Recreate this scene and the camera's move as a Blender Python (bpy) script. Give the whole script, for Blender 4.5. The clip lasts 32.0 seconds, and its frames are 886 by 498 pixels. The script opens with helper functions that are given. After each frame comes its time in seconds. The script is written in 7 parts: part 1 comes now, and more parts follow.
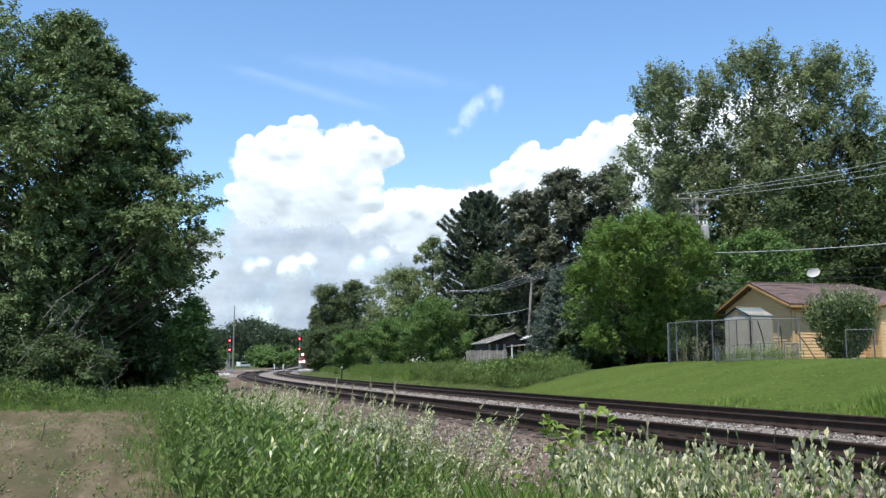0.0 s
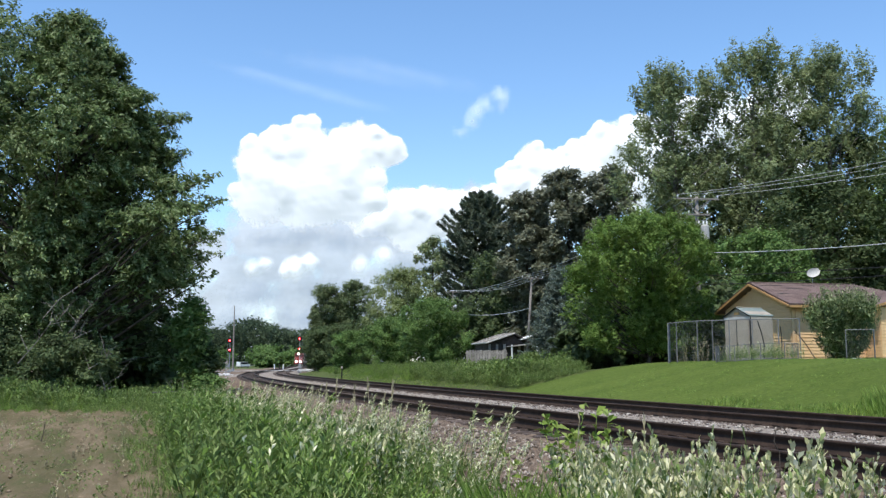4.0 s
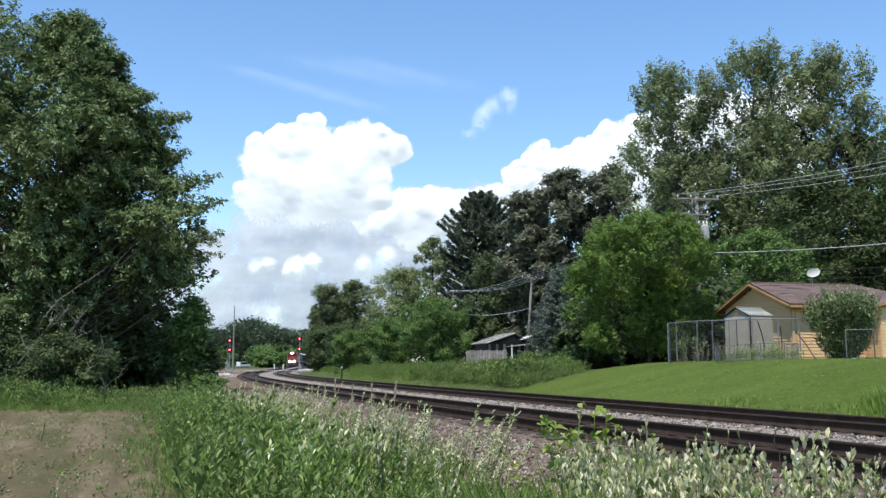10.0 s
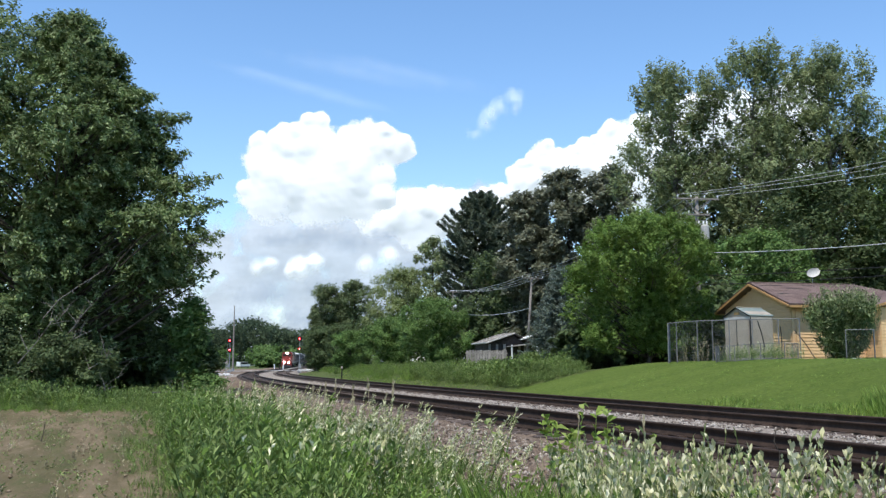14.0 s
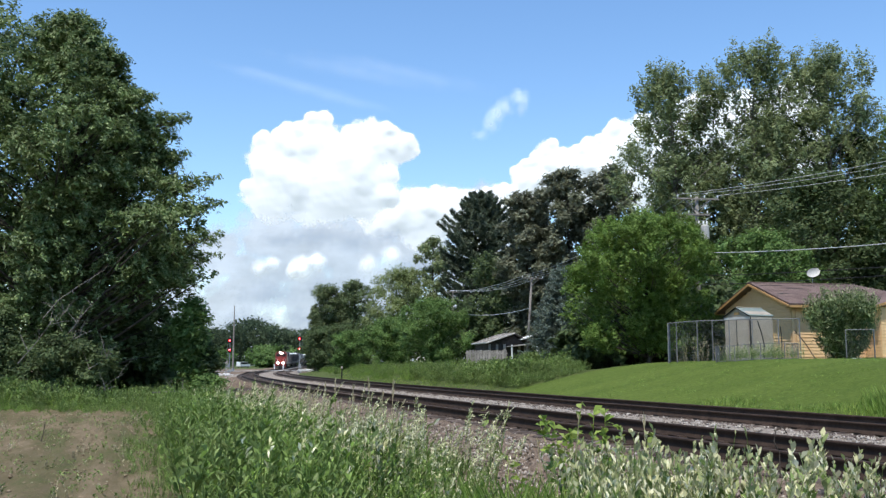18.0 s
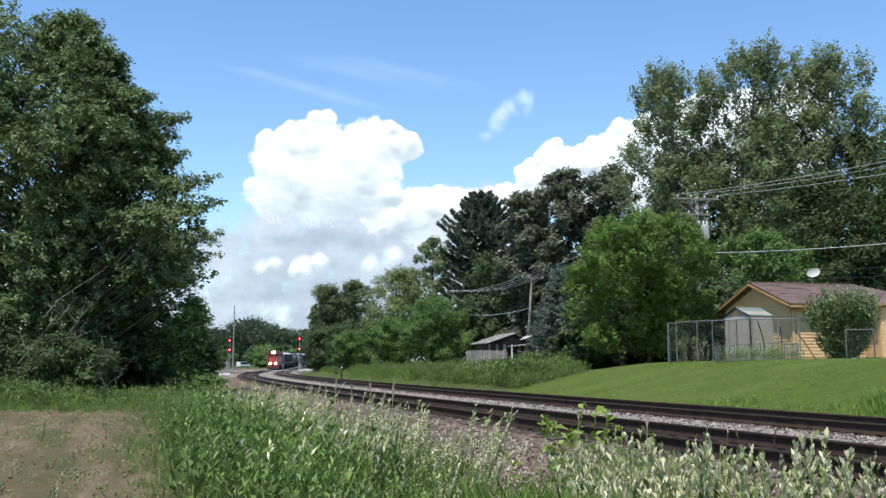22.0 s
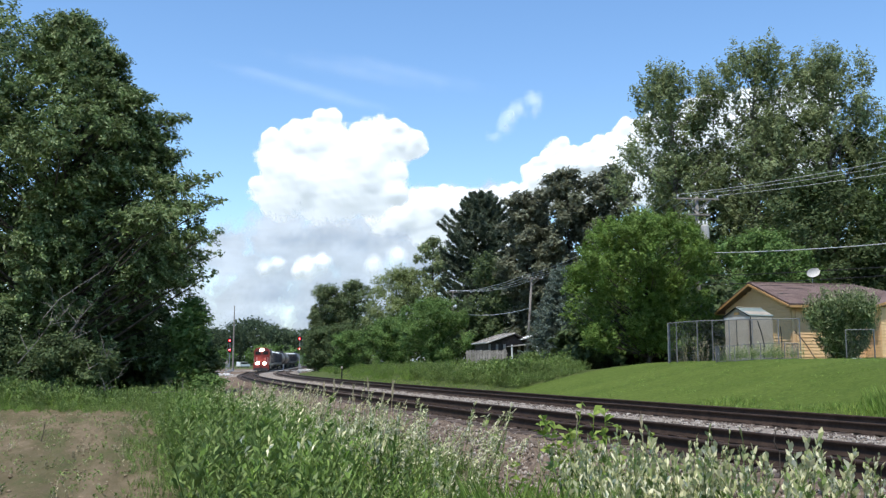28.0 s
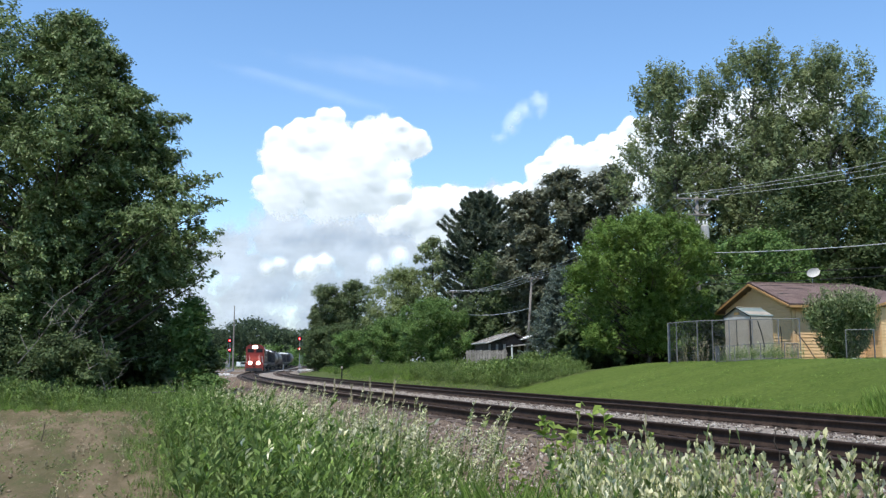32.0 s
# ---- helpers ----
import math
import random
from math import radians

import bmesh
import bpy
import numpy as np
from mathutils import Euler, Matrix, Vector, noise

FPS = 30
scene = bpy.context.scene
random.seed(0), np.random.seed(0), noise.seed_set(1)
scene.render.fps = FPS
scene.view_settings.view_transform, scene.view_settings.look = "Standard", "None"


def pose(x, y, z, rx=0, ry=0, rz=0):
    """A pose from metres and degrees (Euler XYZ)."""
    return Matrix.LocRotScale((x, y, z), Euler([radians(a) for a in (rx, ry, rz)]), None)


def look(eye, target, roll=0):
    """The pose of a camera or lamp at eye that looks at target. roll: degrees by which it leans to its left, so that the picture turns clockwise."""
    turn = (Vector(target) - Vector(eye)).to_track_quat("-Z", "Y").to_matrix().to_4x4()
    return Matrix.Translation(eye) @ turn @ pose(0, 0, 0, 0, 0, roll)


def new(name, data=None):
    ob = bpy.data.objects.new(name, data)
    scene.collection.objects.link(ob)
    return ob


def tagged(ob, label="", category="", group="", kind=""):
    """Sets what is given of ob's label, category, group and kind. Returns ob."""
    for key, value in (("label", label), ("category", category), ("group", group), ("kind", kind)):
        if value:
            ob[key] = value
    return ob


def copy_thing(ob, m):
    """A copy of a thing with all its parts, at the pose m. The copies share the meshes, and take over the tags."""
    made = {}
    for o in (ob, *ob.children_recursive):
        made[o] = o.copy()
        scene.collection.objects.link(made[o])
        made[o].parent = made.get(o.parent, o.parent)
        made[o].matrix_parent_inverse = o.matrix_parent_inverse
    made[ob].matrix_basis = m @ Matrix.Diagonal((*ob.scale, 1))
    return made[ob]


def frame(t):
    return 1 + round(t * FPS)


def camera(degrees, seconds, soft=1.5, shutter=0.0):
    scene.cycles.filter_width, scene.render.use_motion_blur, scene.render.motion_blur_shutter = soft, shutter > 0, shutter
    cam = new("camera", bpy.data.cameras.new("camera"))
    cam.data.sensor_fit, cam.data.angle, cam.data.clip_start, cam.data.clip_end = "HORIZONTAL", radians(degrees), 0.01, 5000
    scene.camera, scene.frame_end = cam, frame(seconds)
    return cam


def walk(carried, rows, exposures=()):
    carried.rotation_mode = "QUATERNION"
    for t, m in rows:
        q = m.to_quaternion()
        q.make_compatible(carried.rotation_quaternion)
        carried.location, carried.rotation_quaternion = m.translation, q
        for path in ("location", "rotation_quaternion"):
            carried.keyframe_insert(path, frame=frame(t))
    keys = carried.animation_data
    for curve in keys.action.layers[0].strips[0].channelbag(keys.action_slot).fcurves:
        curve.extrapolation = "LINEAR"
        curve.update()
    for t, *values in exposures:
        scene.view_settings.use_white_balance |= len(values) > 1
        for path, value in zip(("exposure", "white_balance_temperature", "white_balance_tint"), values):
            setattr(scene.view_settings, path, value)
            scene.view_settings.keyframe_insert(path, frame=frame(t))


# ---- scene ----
# ---- camera: a tripod beside a field, held still ----
EYE = 0.90
cam = camera(50.0, 32.0, 1.35)
CAM_POSE = pose(0, 0, EYE, 90 + 6.976, 0, 0)
walk(cam, [(0, CAM_POSE), (32, CAM_POSE)])

# ---- daylight ----
SUN_TO = Vector((-0.14, -0.39, 0.91)).normalized()
world = bpy.data.worlds.new("sky")
scene.world = world
world.use_nodes = True
wn = world.node_tree.nodes
sky = wn.new("ShaderNodeTexSky")
sky.sky_type = "NISHITA"
sky.sun_disc = False
sky.sun_elevation = math.asin(SUN_TO.z)
sky.sun_rotation = math.atan2(SUN_TO.x, SUN_TO.y)
sky.air_density, sky.dust_density, sky.ozone_density = 1.0, 0.3, 3.0
tone = wn.new("ShaderNodeHueSaturation")
tone.inputs["Saturation"].default_value, tone.inputs["Value"].default_value = 1.12, 1.15
world.node_tree.links.new(sky.outputs[0], tone.inputs["Color"])
world.node_tree.links.new(tone.outputs[0], wn["Background"].inputs[0])
wn["Background"].inputs[1].default_value = 0.15
sun = new("sun", bpy.data.lights.new("sun", "SUN"))
sun.data.energy, sun.data.angle, sun.data.color = 4.0, radians(0.55), (1.0, 0.96, 0.88)
sun.matrix_world = look(SUN_TO * 50, (0, 0, 0))
scene.view_settings.exposure = 0.33


# ---- materials ----
def nodes_of(name):
    m = bpy.data.materials.new(name)
    m.use_nodes = True
    t = m.node_tree
    return m, t, t.nodes, t.links, t.nodes["Principled BSDF"]


def ramp(n, l, src, stops):
    r = n.new("ShaderNodeValToRGB")
    e = r.color_ramp.elements
    while len(e) < len(stops):
        e.new(0.5)
    for k, (p, c) in zip(e, stops):
        k.position, k.color = p, (*c, 1)
    l.new(src, r.inputs[0])
    return r


def noise_node(n, l, vec, scale, detail=5, rough=0.6):
    t = n.new("ShaderNodeTexNoise")
    t.inputs["Scale"].default_value, t.inputs["Detail"].default_value, t.inputs["Roughness"].default_value = scale, detail, rough
    l.new(vec, t.inputs["Vector"])
    return t


def surf(name, c1, c2, scale=4.0, rough=0.8, bump=0.3, metal=0.0, fine=40.0, vary=0.15):
    """A grained surface: two colours mixed by coarse and fine noise, relief, and a slight change from piece to piece."""
    m, t, n, l, b = nodes_of(name)
    co = n.new("ShaderNodeTexCoord").outputs["Object"]
    a, f = noise_node(n, l, co, scale), noise_node(n, l, co, fine, 4, 0.7)
    mixv = n.new("ShaderNodeMath")
    mixv.operation = "MULTIPLY_ADD"
    mixv.inputs[1].default_value, mixv.inputs[2].default_value = 0.45, 0.0
    l.new(f.outputs[0], mixv.inputs[0])
    add = n.new("ShaderNodeMath")
    add.operation = "MULTIPLY_ADD"
    add.inputs[1].default_value = 0.55
    l.new(a.outputs[0], add.inputs[0])
    l.new(mixv.outputs[0], add.inputs[2])
    r = ramp(n, l, add.outputs[0], [(0.36, c1), (0.64, c2)])
    hs = n.new("ShaderNodeHueSaturation")
    inf = n.new("ShaderNodeObjectInfo")
    mr = n.new("ShaderNodeMapRange")
    mr.inputs[3].default_value, mr.inputs[4].default_value = 1 - vary, 1 + vary
    l.new(inf.outputs["Random"], mr.inputs[0])
    l.new(mr.outputs[0], hs.inputs["Value"])
    l.new(r.outputs[0], hs.inputs["Color"])
    l.new(hs.outputs[0], b.inputs["Base Color"])
    b.inputs["Roughness"].default_value, b.inputs["Metallic"].default_value = rough, metal
    b.inputs["Specular IOR Level"].default_value = 0.5 if rough < 0.6 else 0.15
    bp = n.new("ShaderNodeBump")
    bp.inputs["Strength"].default_value, bp.inputs["Distance"].default_value = bump, 0.02
    l.new(f.outputs[0], bp.inputs["Height"])
    l.new(bp.outputs[0], b.inputs["Normal"])
    return m


def leaf_mat(name, dark, mid, light, through_amount=0.25, gloss=0.45, drift=0.55, span=(0.72, 1.28)):
    """Leaves: a colour for each leaf, and light that comes through the blade."""
    m, t, n, l, b = nodes_of(name)
    geo = n.new("ShaderNodeNewGeometry")
    r = ramp(n, l, geo.outputs["Random Per Island"], [(0.0, dark), (0.5, mid), (1.0, light)])
    co = n.new("ShaderNodeTexCoord").outputs["Object"]
    big = noise_node(n, l, co, drift, 2)
    hs = n.new("ShaderNodeHueSaturation")
    mr = n.new("ShaderNodeMapRange")
    mr.inputs[1].default_value, mr.inputs[2].default_value = 0.3, 0.7
    mr.inputs[3].default_value, mr.inputs[4].default_value = span
    l.new(big.outputs[0], mr.inputs[0])
    l.new(mr.outputs[0], hs.inputs["Value"])
    l.new(r.outputs[0], hs.inputs["Color"])
    l.new(hs.outputs[0], b.inputs["Base Color"])
    b.inputs["Roughness"].default_value = gloss
    b.inputs["Specular IOR Level"].default_value = 0.22
    tr = n.new("ShaderNodeBsdfTranslucent")
    l.new(hs.outputs[0], tr.inputs[0])
    mx = n.new("ShaderNodeMixShader")
    mx.inputs[0].default_value = through_amount
    l.new(b.outputs[0], mx.inputs[1])
    l.new(tr.outputs[0], mx.inputs[2])
    l.new(mx.outputs[0], n["Material Output"].inputs[0])
    return m


def glow(name, color, strength):
    m, t, n, l, b = nodes_of(name)
    b.inputs["Base Color"].default_value = (*color, 1)
    b.inputs["Emission Color"].default_value = (*color, 1)
    b.inputs["Emission Strength"].default_value = strength
    return m


M_RAIL = surf("rusty_rail", (0.028, 0.019, 0.014), (0.070, 0.045, 0.033), 6, 0.75, 0.2, 0.2, 60)
M_TIE = surf("creosoted_tie", (0.050, 0.038, 0.030), (0.13, 0.10, 0.085), 3, 0.9, 0.6, 0, 30, 0.3)
M_BALLAST = surf("ballast_bed", (0.12, 0.093, 0.072), (0.36, 0.315, 0.265), 8, 0.95, 1.0, 0, 26)
M_SHOULDER = surf("dirty_ballast", (0.055, 0.037, 0.026), (0.270, 0.200, 0.145), 5, 0.95, 1.0, 0, 40)
M_WHITE_STONE = surf("pale_gravel", (0.45, 0.44, 0.42), (0.75, 0.73, 0.70), 3, 0.9, 0.4)
M_ASPHALT = surf("worn_road", (0.36, 0.345, 0.33), (0.55, 0.53, 0.50), 0.6, 0.9, 0.2, 0, 20)
M_BARK = surf("bark", (0.035, 0.028, 0.022), (0.12, 0.10, 0.08), 5, 0.95, 0.8)
M_PALE_BARK = surf("pale_bark", (0.10, 0.09, 0.08), (0.28, 0.25, 0.22), 5, 0.95, 0.8)
M_POLE = surf("weathered_pole", (0.13, 0.115, 0.10), (0.28, 0.255, 0.23), 3, 0.9, 0.5)
M_GALV = surf("galvanised_steel", (0.20, 0.205, 0.21), (0.36, 0.365, 0.37), 5, 0.5, 0.1, 0.6)
M_DARKSTEEL = surf("black_steel", (0.012, 0.012, 0.013), (0.035, 0.035, 0.035), 5, 0.6, 0.1, 0.2)
M_WIRE = surf("bare_wire", (0.42, 0.42, 0.42), (0.60, 0.60, 0.60), 5, 0.7, 0.1)
M_FENCE = surf("dull_fence_steel", (0.11, 0.11, 0.11), (0.22, 0.22, 0.22), 5, 0.7, 0.1)
M_CABLE = surf("dark_cable", (0.02, 0.02, 0.02), (0.05, 0.05, 0.05), 5, 0.6, 0.1)
M_SIDING = surf("tan_siding", (0.70, 0.452, 0.238), (0.76, 0.518, 0.29), 1.5, 0.7, 0.15, 0, 25, 0.04)
M_TRIM = surf("tan_trim", (0.36, 0.21, 0.088), (0.47, 0.285, 0.125), 2, 0.7, 0.15)
M_SHINGLE = surf("brown_shingle", (0.11, 0.075, 0.068), (0.205, 0.148, 0.132), 1.2, 0.95, 0.6, 0, 30, 0.06)
M_SHED = surf("pale_shed_metal", (0.34, 0.29, 0.23), (0.46, 0.40, 0.33), 1.5, 0.6, 0.1, 0.1, 12)
M_SHEDROOF = surf("green_shed_roof", (0.11, 0.145, 0.125), (0.24, 0.275, 0.245), 1.5, 0.5, 0.1, 0.1, 12)
M_GREYWOOD = surf("grey_boards", (0.16, 0.145, 0.13), (0.38, 0.35, 0.32), 3, 0.9, 0.5, 0, 25, 0.2)
M_TINROOF = surf("pale_roofing", (0.34, 0.33, 0.31), (0.58, 0.56, 0.53), 1.5, 0.6, 0.2, 0, 12)
M_WHITE = surf("white_paint", (0.66, 0.66, 0.65), (0.82, 0.82, 0.81), 2, 0.5, 0.05, 0, 20, 0.05)
M_DARKWALL = surf("dark_boards", (0.03, 0.027, 0.025), (0.08, 0.07, 0.065), 3, 0.9, 0.4)
M_ORANGE = surf("red_orange_paint", (0.15, 0.016, 0.012), (0.23, 0.028, 0.018), 1, 0.45, 0.05, 0, 10)
M_LOCOBLACK = surf("black_hood_paint", (0.018, 0.016, 0.016), (0.05, 0.045, 0.045), 1, 0.5, 0.05, 0, 10)
M_CARGREY = surf("grey_car_paint", (0.060, 0.059, 0.060), (0.110, 0.108, 0.108), 0.8, 0.7, 0.1, 0, 8)
M_GLASS = surf("dark_window_glass", (0.012, 0.014, 0.016), (0.03, 0.034, 0.038), 1, 0.08, 0.0)
M_RED_LAMP = glow("red_signal_light", (1.0, 0.012, 0.018), 4.0)
M_LAMP_CORE = glow("signal_lamp_core", (1.0, 0.45, 0.45), 9.0)
M_HEADLAMP = glow("headlamp_light", (1.0, 0.95, 0.85), 26.0)

L_BOX = leaf_mat("maple_leaf", (0.074, 0.115, 0.036), (0.122, 0.178, 0.058), (0.290, 0.352, 0.180), 0.28, 0.6)
L_COTTON = leaf_mat("poplar_leaf", (0.152, 0.195, 0.085), (0.215, 0.262, 0.122), (0.310, 0.350, 0.188), 0.40, 0.6)
L_OAK = leaf_mat("oak_leaf", (0.112, 0.122, 0.078), (0.168, 0.180, 0.118), (0.275, 0.285, 0.198), 0.40, 0.6)
L_ROUND = leaf_mat("round_tree_leaf", (0.105, 0.176, 0.034), (0.150, 0.236, 0.050), (0.230, 0.325, 0.090), 0.40, 0.6)
L_LIGHT = leaf_mat("light_green_leaf", (0.085, 0.158, 0.038), (0.130, 0.216, 0.060), (0.200, 0.290, 0.100), 0.40, 0.6)
L_MID = leaf_mat("bank_tree_leaf", (0.088, 0.120, 0.050), (0.128, 0.168, 0.072), (0.205, 0.248, 0.125), 0.40, 0.6)
L_PINE = leaf_mat("pine_needle", (0.048, 0.064, 0.038), (0.074, 0.096, 0.058), (0.132, 0.158, 0.104), 0.25)
L_SPRUCE = leaf_mat("blue_spruce_needle", (0.080, 0.105, 0.078), (0.135, 0.172, 0.135), (0.22, 0.26, 0.215), 0.2)
L_FAR = leaf_mat("far_wood_leaf", (0.063, 0.094, 0.036), (0.089, 0.128, 0.050), (0.137, 0.176, 0.078), 0.40, 0.6)
L_WOODS = leaf_mat("distant_wood_leaf", (0.062, 0.090, 0.050), (0.070, 0.100, 0.055), (0.082, 0.112, 0.063), 0.4, 0.9, 0.02)
L_WEED = leaf_mat("weed_leaf", (0.080, 0.138, 0.030), (0.148, 0.222, 0.052), (0.275, 0.345, 0.125), 0.12, gloss=0.75, drift=1.1, span=(0.55, 1.45))
L_PALE = leaf_mat("pale_weed_leaf", (0.230, 0.280, 0.100), (0.570, 0.550, 0.295), (0.900, 0.850, 0.600), 0.2, gloss=0.75, drift=1.5, span=(0.65, 1.3))
L_GRASS = leaf_mat("grass_blade", (0.085, 0.150, 0.022), (0.145, 0.235, 0.040), (0.250, 0.335, 0.085), 0.15, drift=2.0, span=(0.6, 1.35))
L_BRUSH = leaf_mat("bank_weed_leaf", (0.080, 0.130, 0.030), (0.148, 0.214, 0.055), (0.245, 0.308, 0.108))
L_PALE_TREE = leaf_mat("pale_tree_leaf", (0.147, 0.19, 0.07), (0.221, 0.27, 0.11), (0.326, 0.37, 0.18), 0.40, 0.6)
L_PLUME = leaf_mat("bush_leaf", (0.065, 0.105, 0.032), (0.120, 0.172, 0.060), (0.36, 0.42, 0.21))
L_YELLOW = leaf_mat("yellow_green_leaf", (0.13, 0.20, 0.030), (0.22, 0.30, 0.052), (0.35, 0.42, 0.11))
L_FLOWER = leaf_mat("white_flower", (0.42, 0.40, 0.27), (0.58, 0.56, 0.41), (0.74, 0.72, 0.58))
L_DRY = leaf_mat("dry_stalk", (0.240, 0.200, 0.115), (0.360, 0.310, 0.190), (0.500, 0.450, 0.300), 0.1)


# ---- mesh building ----
class Build:
    """Collects faces for one mesh."""

    def __init__(self):
        self.v, self.f = [], []

    def add(self, verts, faces):
        k = len(self.v)
        self.v += [tuple(p) for p in verts]
        self.f += [tuple(i + k for i in q) for q in faces]

    def box(self, c, s, m=None, cut=0.0):
        """A box round c with sides s, its edges cut off by cut."""
        hx, hy, hz = s[0] / 2, s[1] / 2, s[2] / 2
        b = min(cut, hx * 0.8, hy * 0.8, hz * 0.8)
        if b <= 0:
            vs = [(x, y, z) for x in (-hx, hx) for y in (-hy, hy) for z in (-hz, hz)]
            fs = [(0, 1, 3, 2), (4, 6, 7, 5), (0, 4, 5, 1), (2, 3, 7, 6), (0, 2, 6, 4), (1, 5, 7, 3)]
        else:
            bm = bmesh.new()
            bmesh.ops.create_cube(bm, size=1)
            for q in bm.verts:
                q.co = (q.co.x * s[0], q.co.y * s[1], q.co.z * s[2])
            bmesh.ops.bevel(bm, geom=bm.edges[:], offset=b, segments=1, affect="EDGES")
            bm.verts.index_update()
            vs, fs = [tuple(q.co) for q in bm.verts], [[q.index for q in g.verts] for g in bm.faces]
            bm.free()
        vs = [Vector(p) for p in vs]
        if m is not None:
            vs = [m @ p for p in vs]
        self.add([p + Vector(c) for p in vs], fs)
        return self

    def tube(self, pts, radii, sides=8):
        """A round rod along pts, capped at both ends."""
        pts = [Vector(p) for p in pts]
        rings = []
        for i, p in enumerate(pts):
            d = (pts[min(i + 1, len(pts) - 1)] - pts[max(i - 1, 0)]).normalized()
            u = d.cross(Vector((0.31, 0.17, 0.93)) if abs(d.z) < 0.9 else Vector((1, 0, 0))).normalized()
            w = d.cross(u)
            r = radii[i] if isinstance(radii, (list, tuple)) else radii
            rings.append([p + (u * math.cos(a) + w * math.sin(a)) * r for a in [2 * math.pi * k / sides for k in range(sides)]])
        vs = [p for r in rings for p in r]
        fs = [(i * sides + k, i * sides + (k + 1) % sides, (i + 1) * sides + (k + 1) % sides, (i + 1) * sides + k)
              for i in range(len(pts) - 1) for k in range(sides)]
        fs += [tuple(range(sides))[::-1], tuple((len(pts) - 1) * sides + k for k in range(sides))]
        self.add(vs, fs)
        return self

    def prism(self, outline, y0, y1, m=None):
        """An outline in x and z, pushed from y0 to y1."""
        k = len(outline)
        vs = [Vector((x, y, z)) for y in (y0, y1) for x, z in outline]
        if m is not None:
            vs = [m @ p for p in vs]
        fs = [tuple(range(k)), tuple(range(k, 2 * k))[::-1]] + [(i, k + i, k + (i + 1) % k, (i + 1) % k) for i in range(k)]
        self.add(vs, fs)
        return self

    def mesh(self, name, smooth=False):
        me = bpy.data.meshes.new(name)
        me.from_pydata(self.v, [], self.f)
        bm = bmesh.new()
        bm.from_mesh(me)
        bmesh.ops.recalc_face_normals(bm, faces=bm.faces[:])
        bm.to_mesh(me)
        bm.free()
        if smooth:
            me.polygons.foreach_set("use_smooth", [True] * len(me.polygons))
        return me


def raw_mesh(name, verts, faces, smooth=False):
    """A mesh straight from arrays: verts n x 3, faces n x 3 or n x 4."""
    me = bpy.data.meshes.new(name)
    n, k = faces.shape
    me.vertices.add(len(verts))
    me.vertices.foreach_set("co", np.asarray(verts, np.float32).ravel())
    me.loops.add(n * k)
    me.loops.foreach_set("vertex_index", np.asarray(faces, np.int32).ravel())
    me.polygons.add(n)
    me.polygons.foreach_set("loop_start", np.arange(0, n * k, k, dtype=np.int32))
    me.polygons.foreach_set("loop_total", np.full(n, k, np.int32))
    if smooth:
        me.polygons.foreach_set("use_smooth", np.ones(n, bool))
    me.update(calc_edges=True)
    return me


def part(name, me, mat, parent=None, label=""):
    """One mesh object, under a thing or a part."""
    if isinstance(me, Build):
        me = me.mesh(name)
    if mat is not None and not me.materials:
        me.materials.append(mat)
    ob = new(name, me)
    ob.parent = parent
    return tagged(ob, label)


def thing(name, m, label, category, group="", kind=""):
    ob = new(name)
    ob.matrix_world = m
    return tagged(ob, label, category, group, kind)


# ---- the line of the tracks ----
SPACING, GAUGE = 4.51, 1.50
_S = np.arange(-140.0, 520.01, 1.0)
_c = np.clip(_S, -50, 375)
_TH = radians(18.45) - (1.338e-3 * _c - 3.565e-6 * _c * _c / 2)
_X, _Y = np.cumsum(-np.sin(_TH)), np.cumsum(np.cos(_TH))
_X += 3.545 - np.interp(0, _S, _X)
_Y += 12.73 - np.interp(0, _S, _Y)


def level(s):
    """Height of the rail tops along the line."""
    e = np.clip(np.asarray(s, float) - 170, 0, 140)
    return -0.0013 * np.asarray(s, float) + 0.00006 * e * e


def line(s, q=0.0):
    """The point at s along the near track's middle and q to its right, and the heading to the left of +y."""
    th = float(np.interp(s, _S, _TH))
    return (float(np.interp(s, _S, _X)) + q * math.cos(th), float(np.interp(s, _S, _Y)) + q * math.sin(th), float(level(s)), th)


def beside(x, y):
    """s and q of ground points."""
    x, y = np.asarray(x, float).ravel(), np.asarray(y, float).ravel()
    s, q = np.empty(len(x)), np.empty(len(x))
    for a in range(0, len(x), 20000):
        dx, dy = x[a:a + 20000, None] - _X[None, ::2], y[a:a + 20000, None] - _Y[None, ::2]
        k = np.argmin(dx * dx + dy * dy, 1) * 2
        th = _TH[k]
        dx, dy = x[a:a + 20000] - _X[k], y[a:a + 20000] - _Y[k]
        s[a:a + 20000] = _S[k] - np.sin(th) * dx + np.cos(th) * dy
        q[a:a + 20000] = np.cos(th) * dx + np.sin(th) * dy
    return s, q


def step(a, b, v):
    t = np.clip((v - a) / (b - a), 0, 1)
    return t * t * (3 - 2 * t)


def bumps(x, y, size, seed=0):
    """Gentle uneven ground: sums of waves."""
    r = np.random.RandomState(seed)
    z = 0
    for _ in range(7):
        a, k, p = r.uniform(0, 6.28), r.uniform(0.6, 1.7) / size, r.uniform(0, 6.28)
        z = z + np.sin((x * math.cos(a) + y * math.sin(a)) * k * 6.28 + p)
    return z / 7


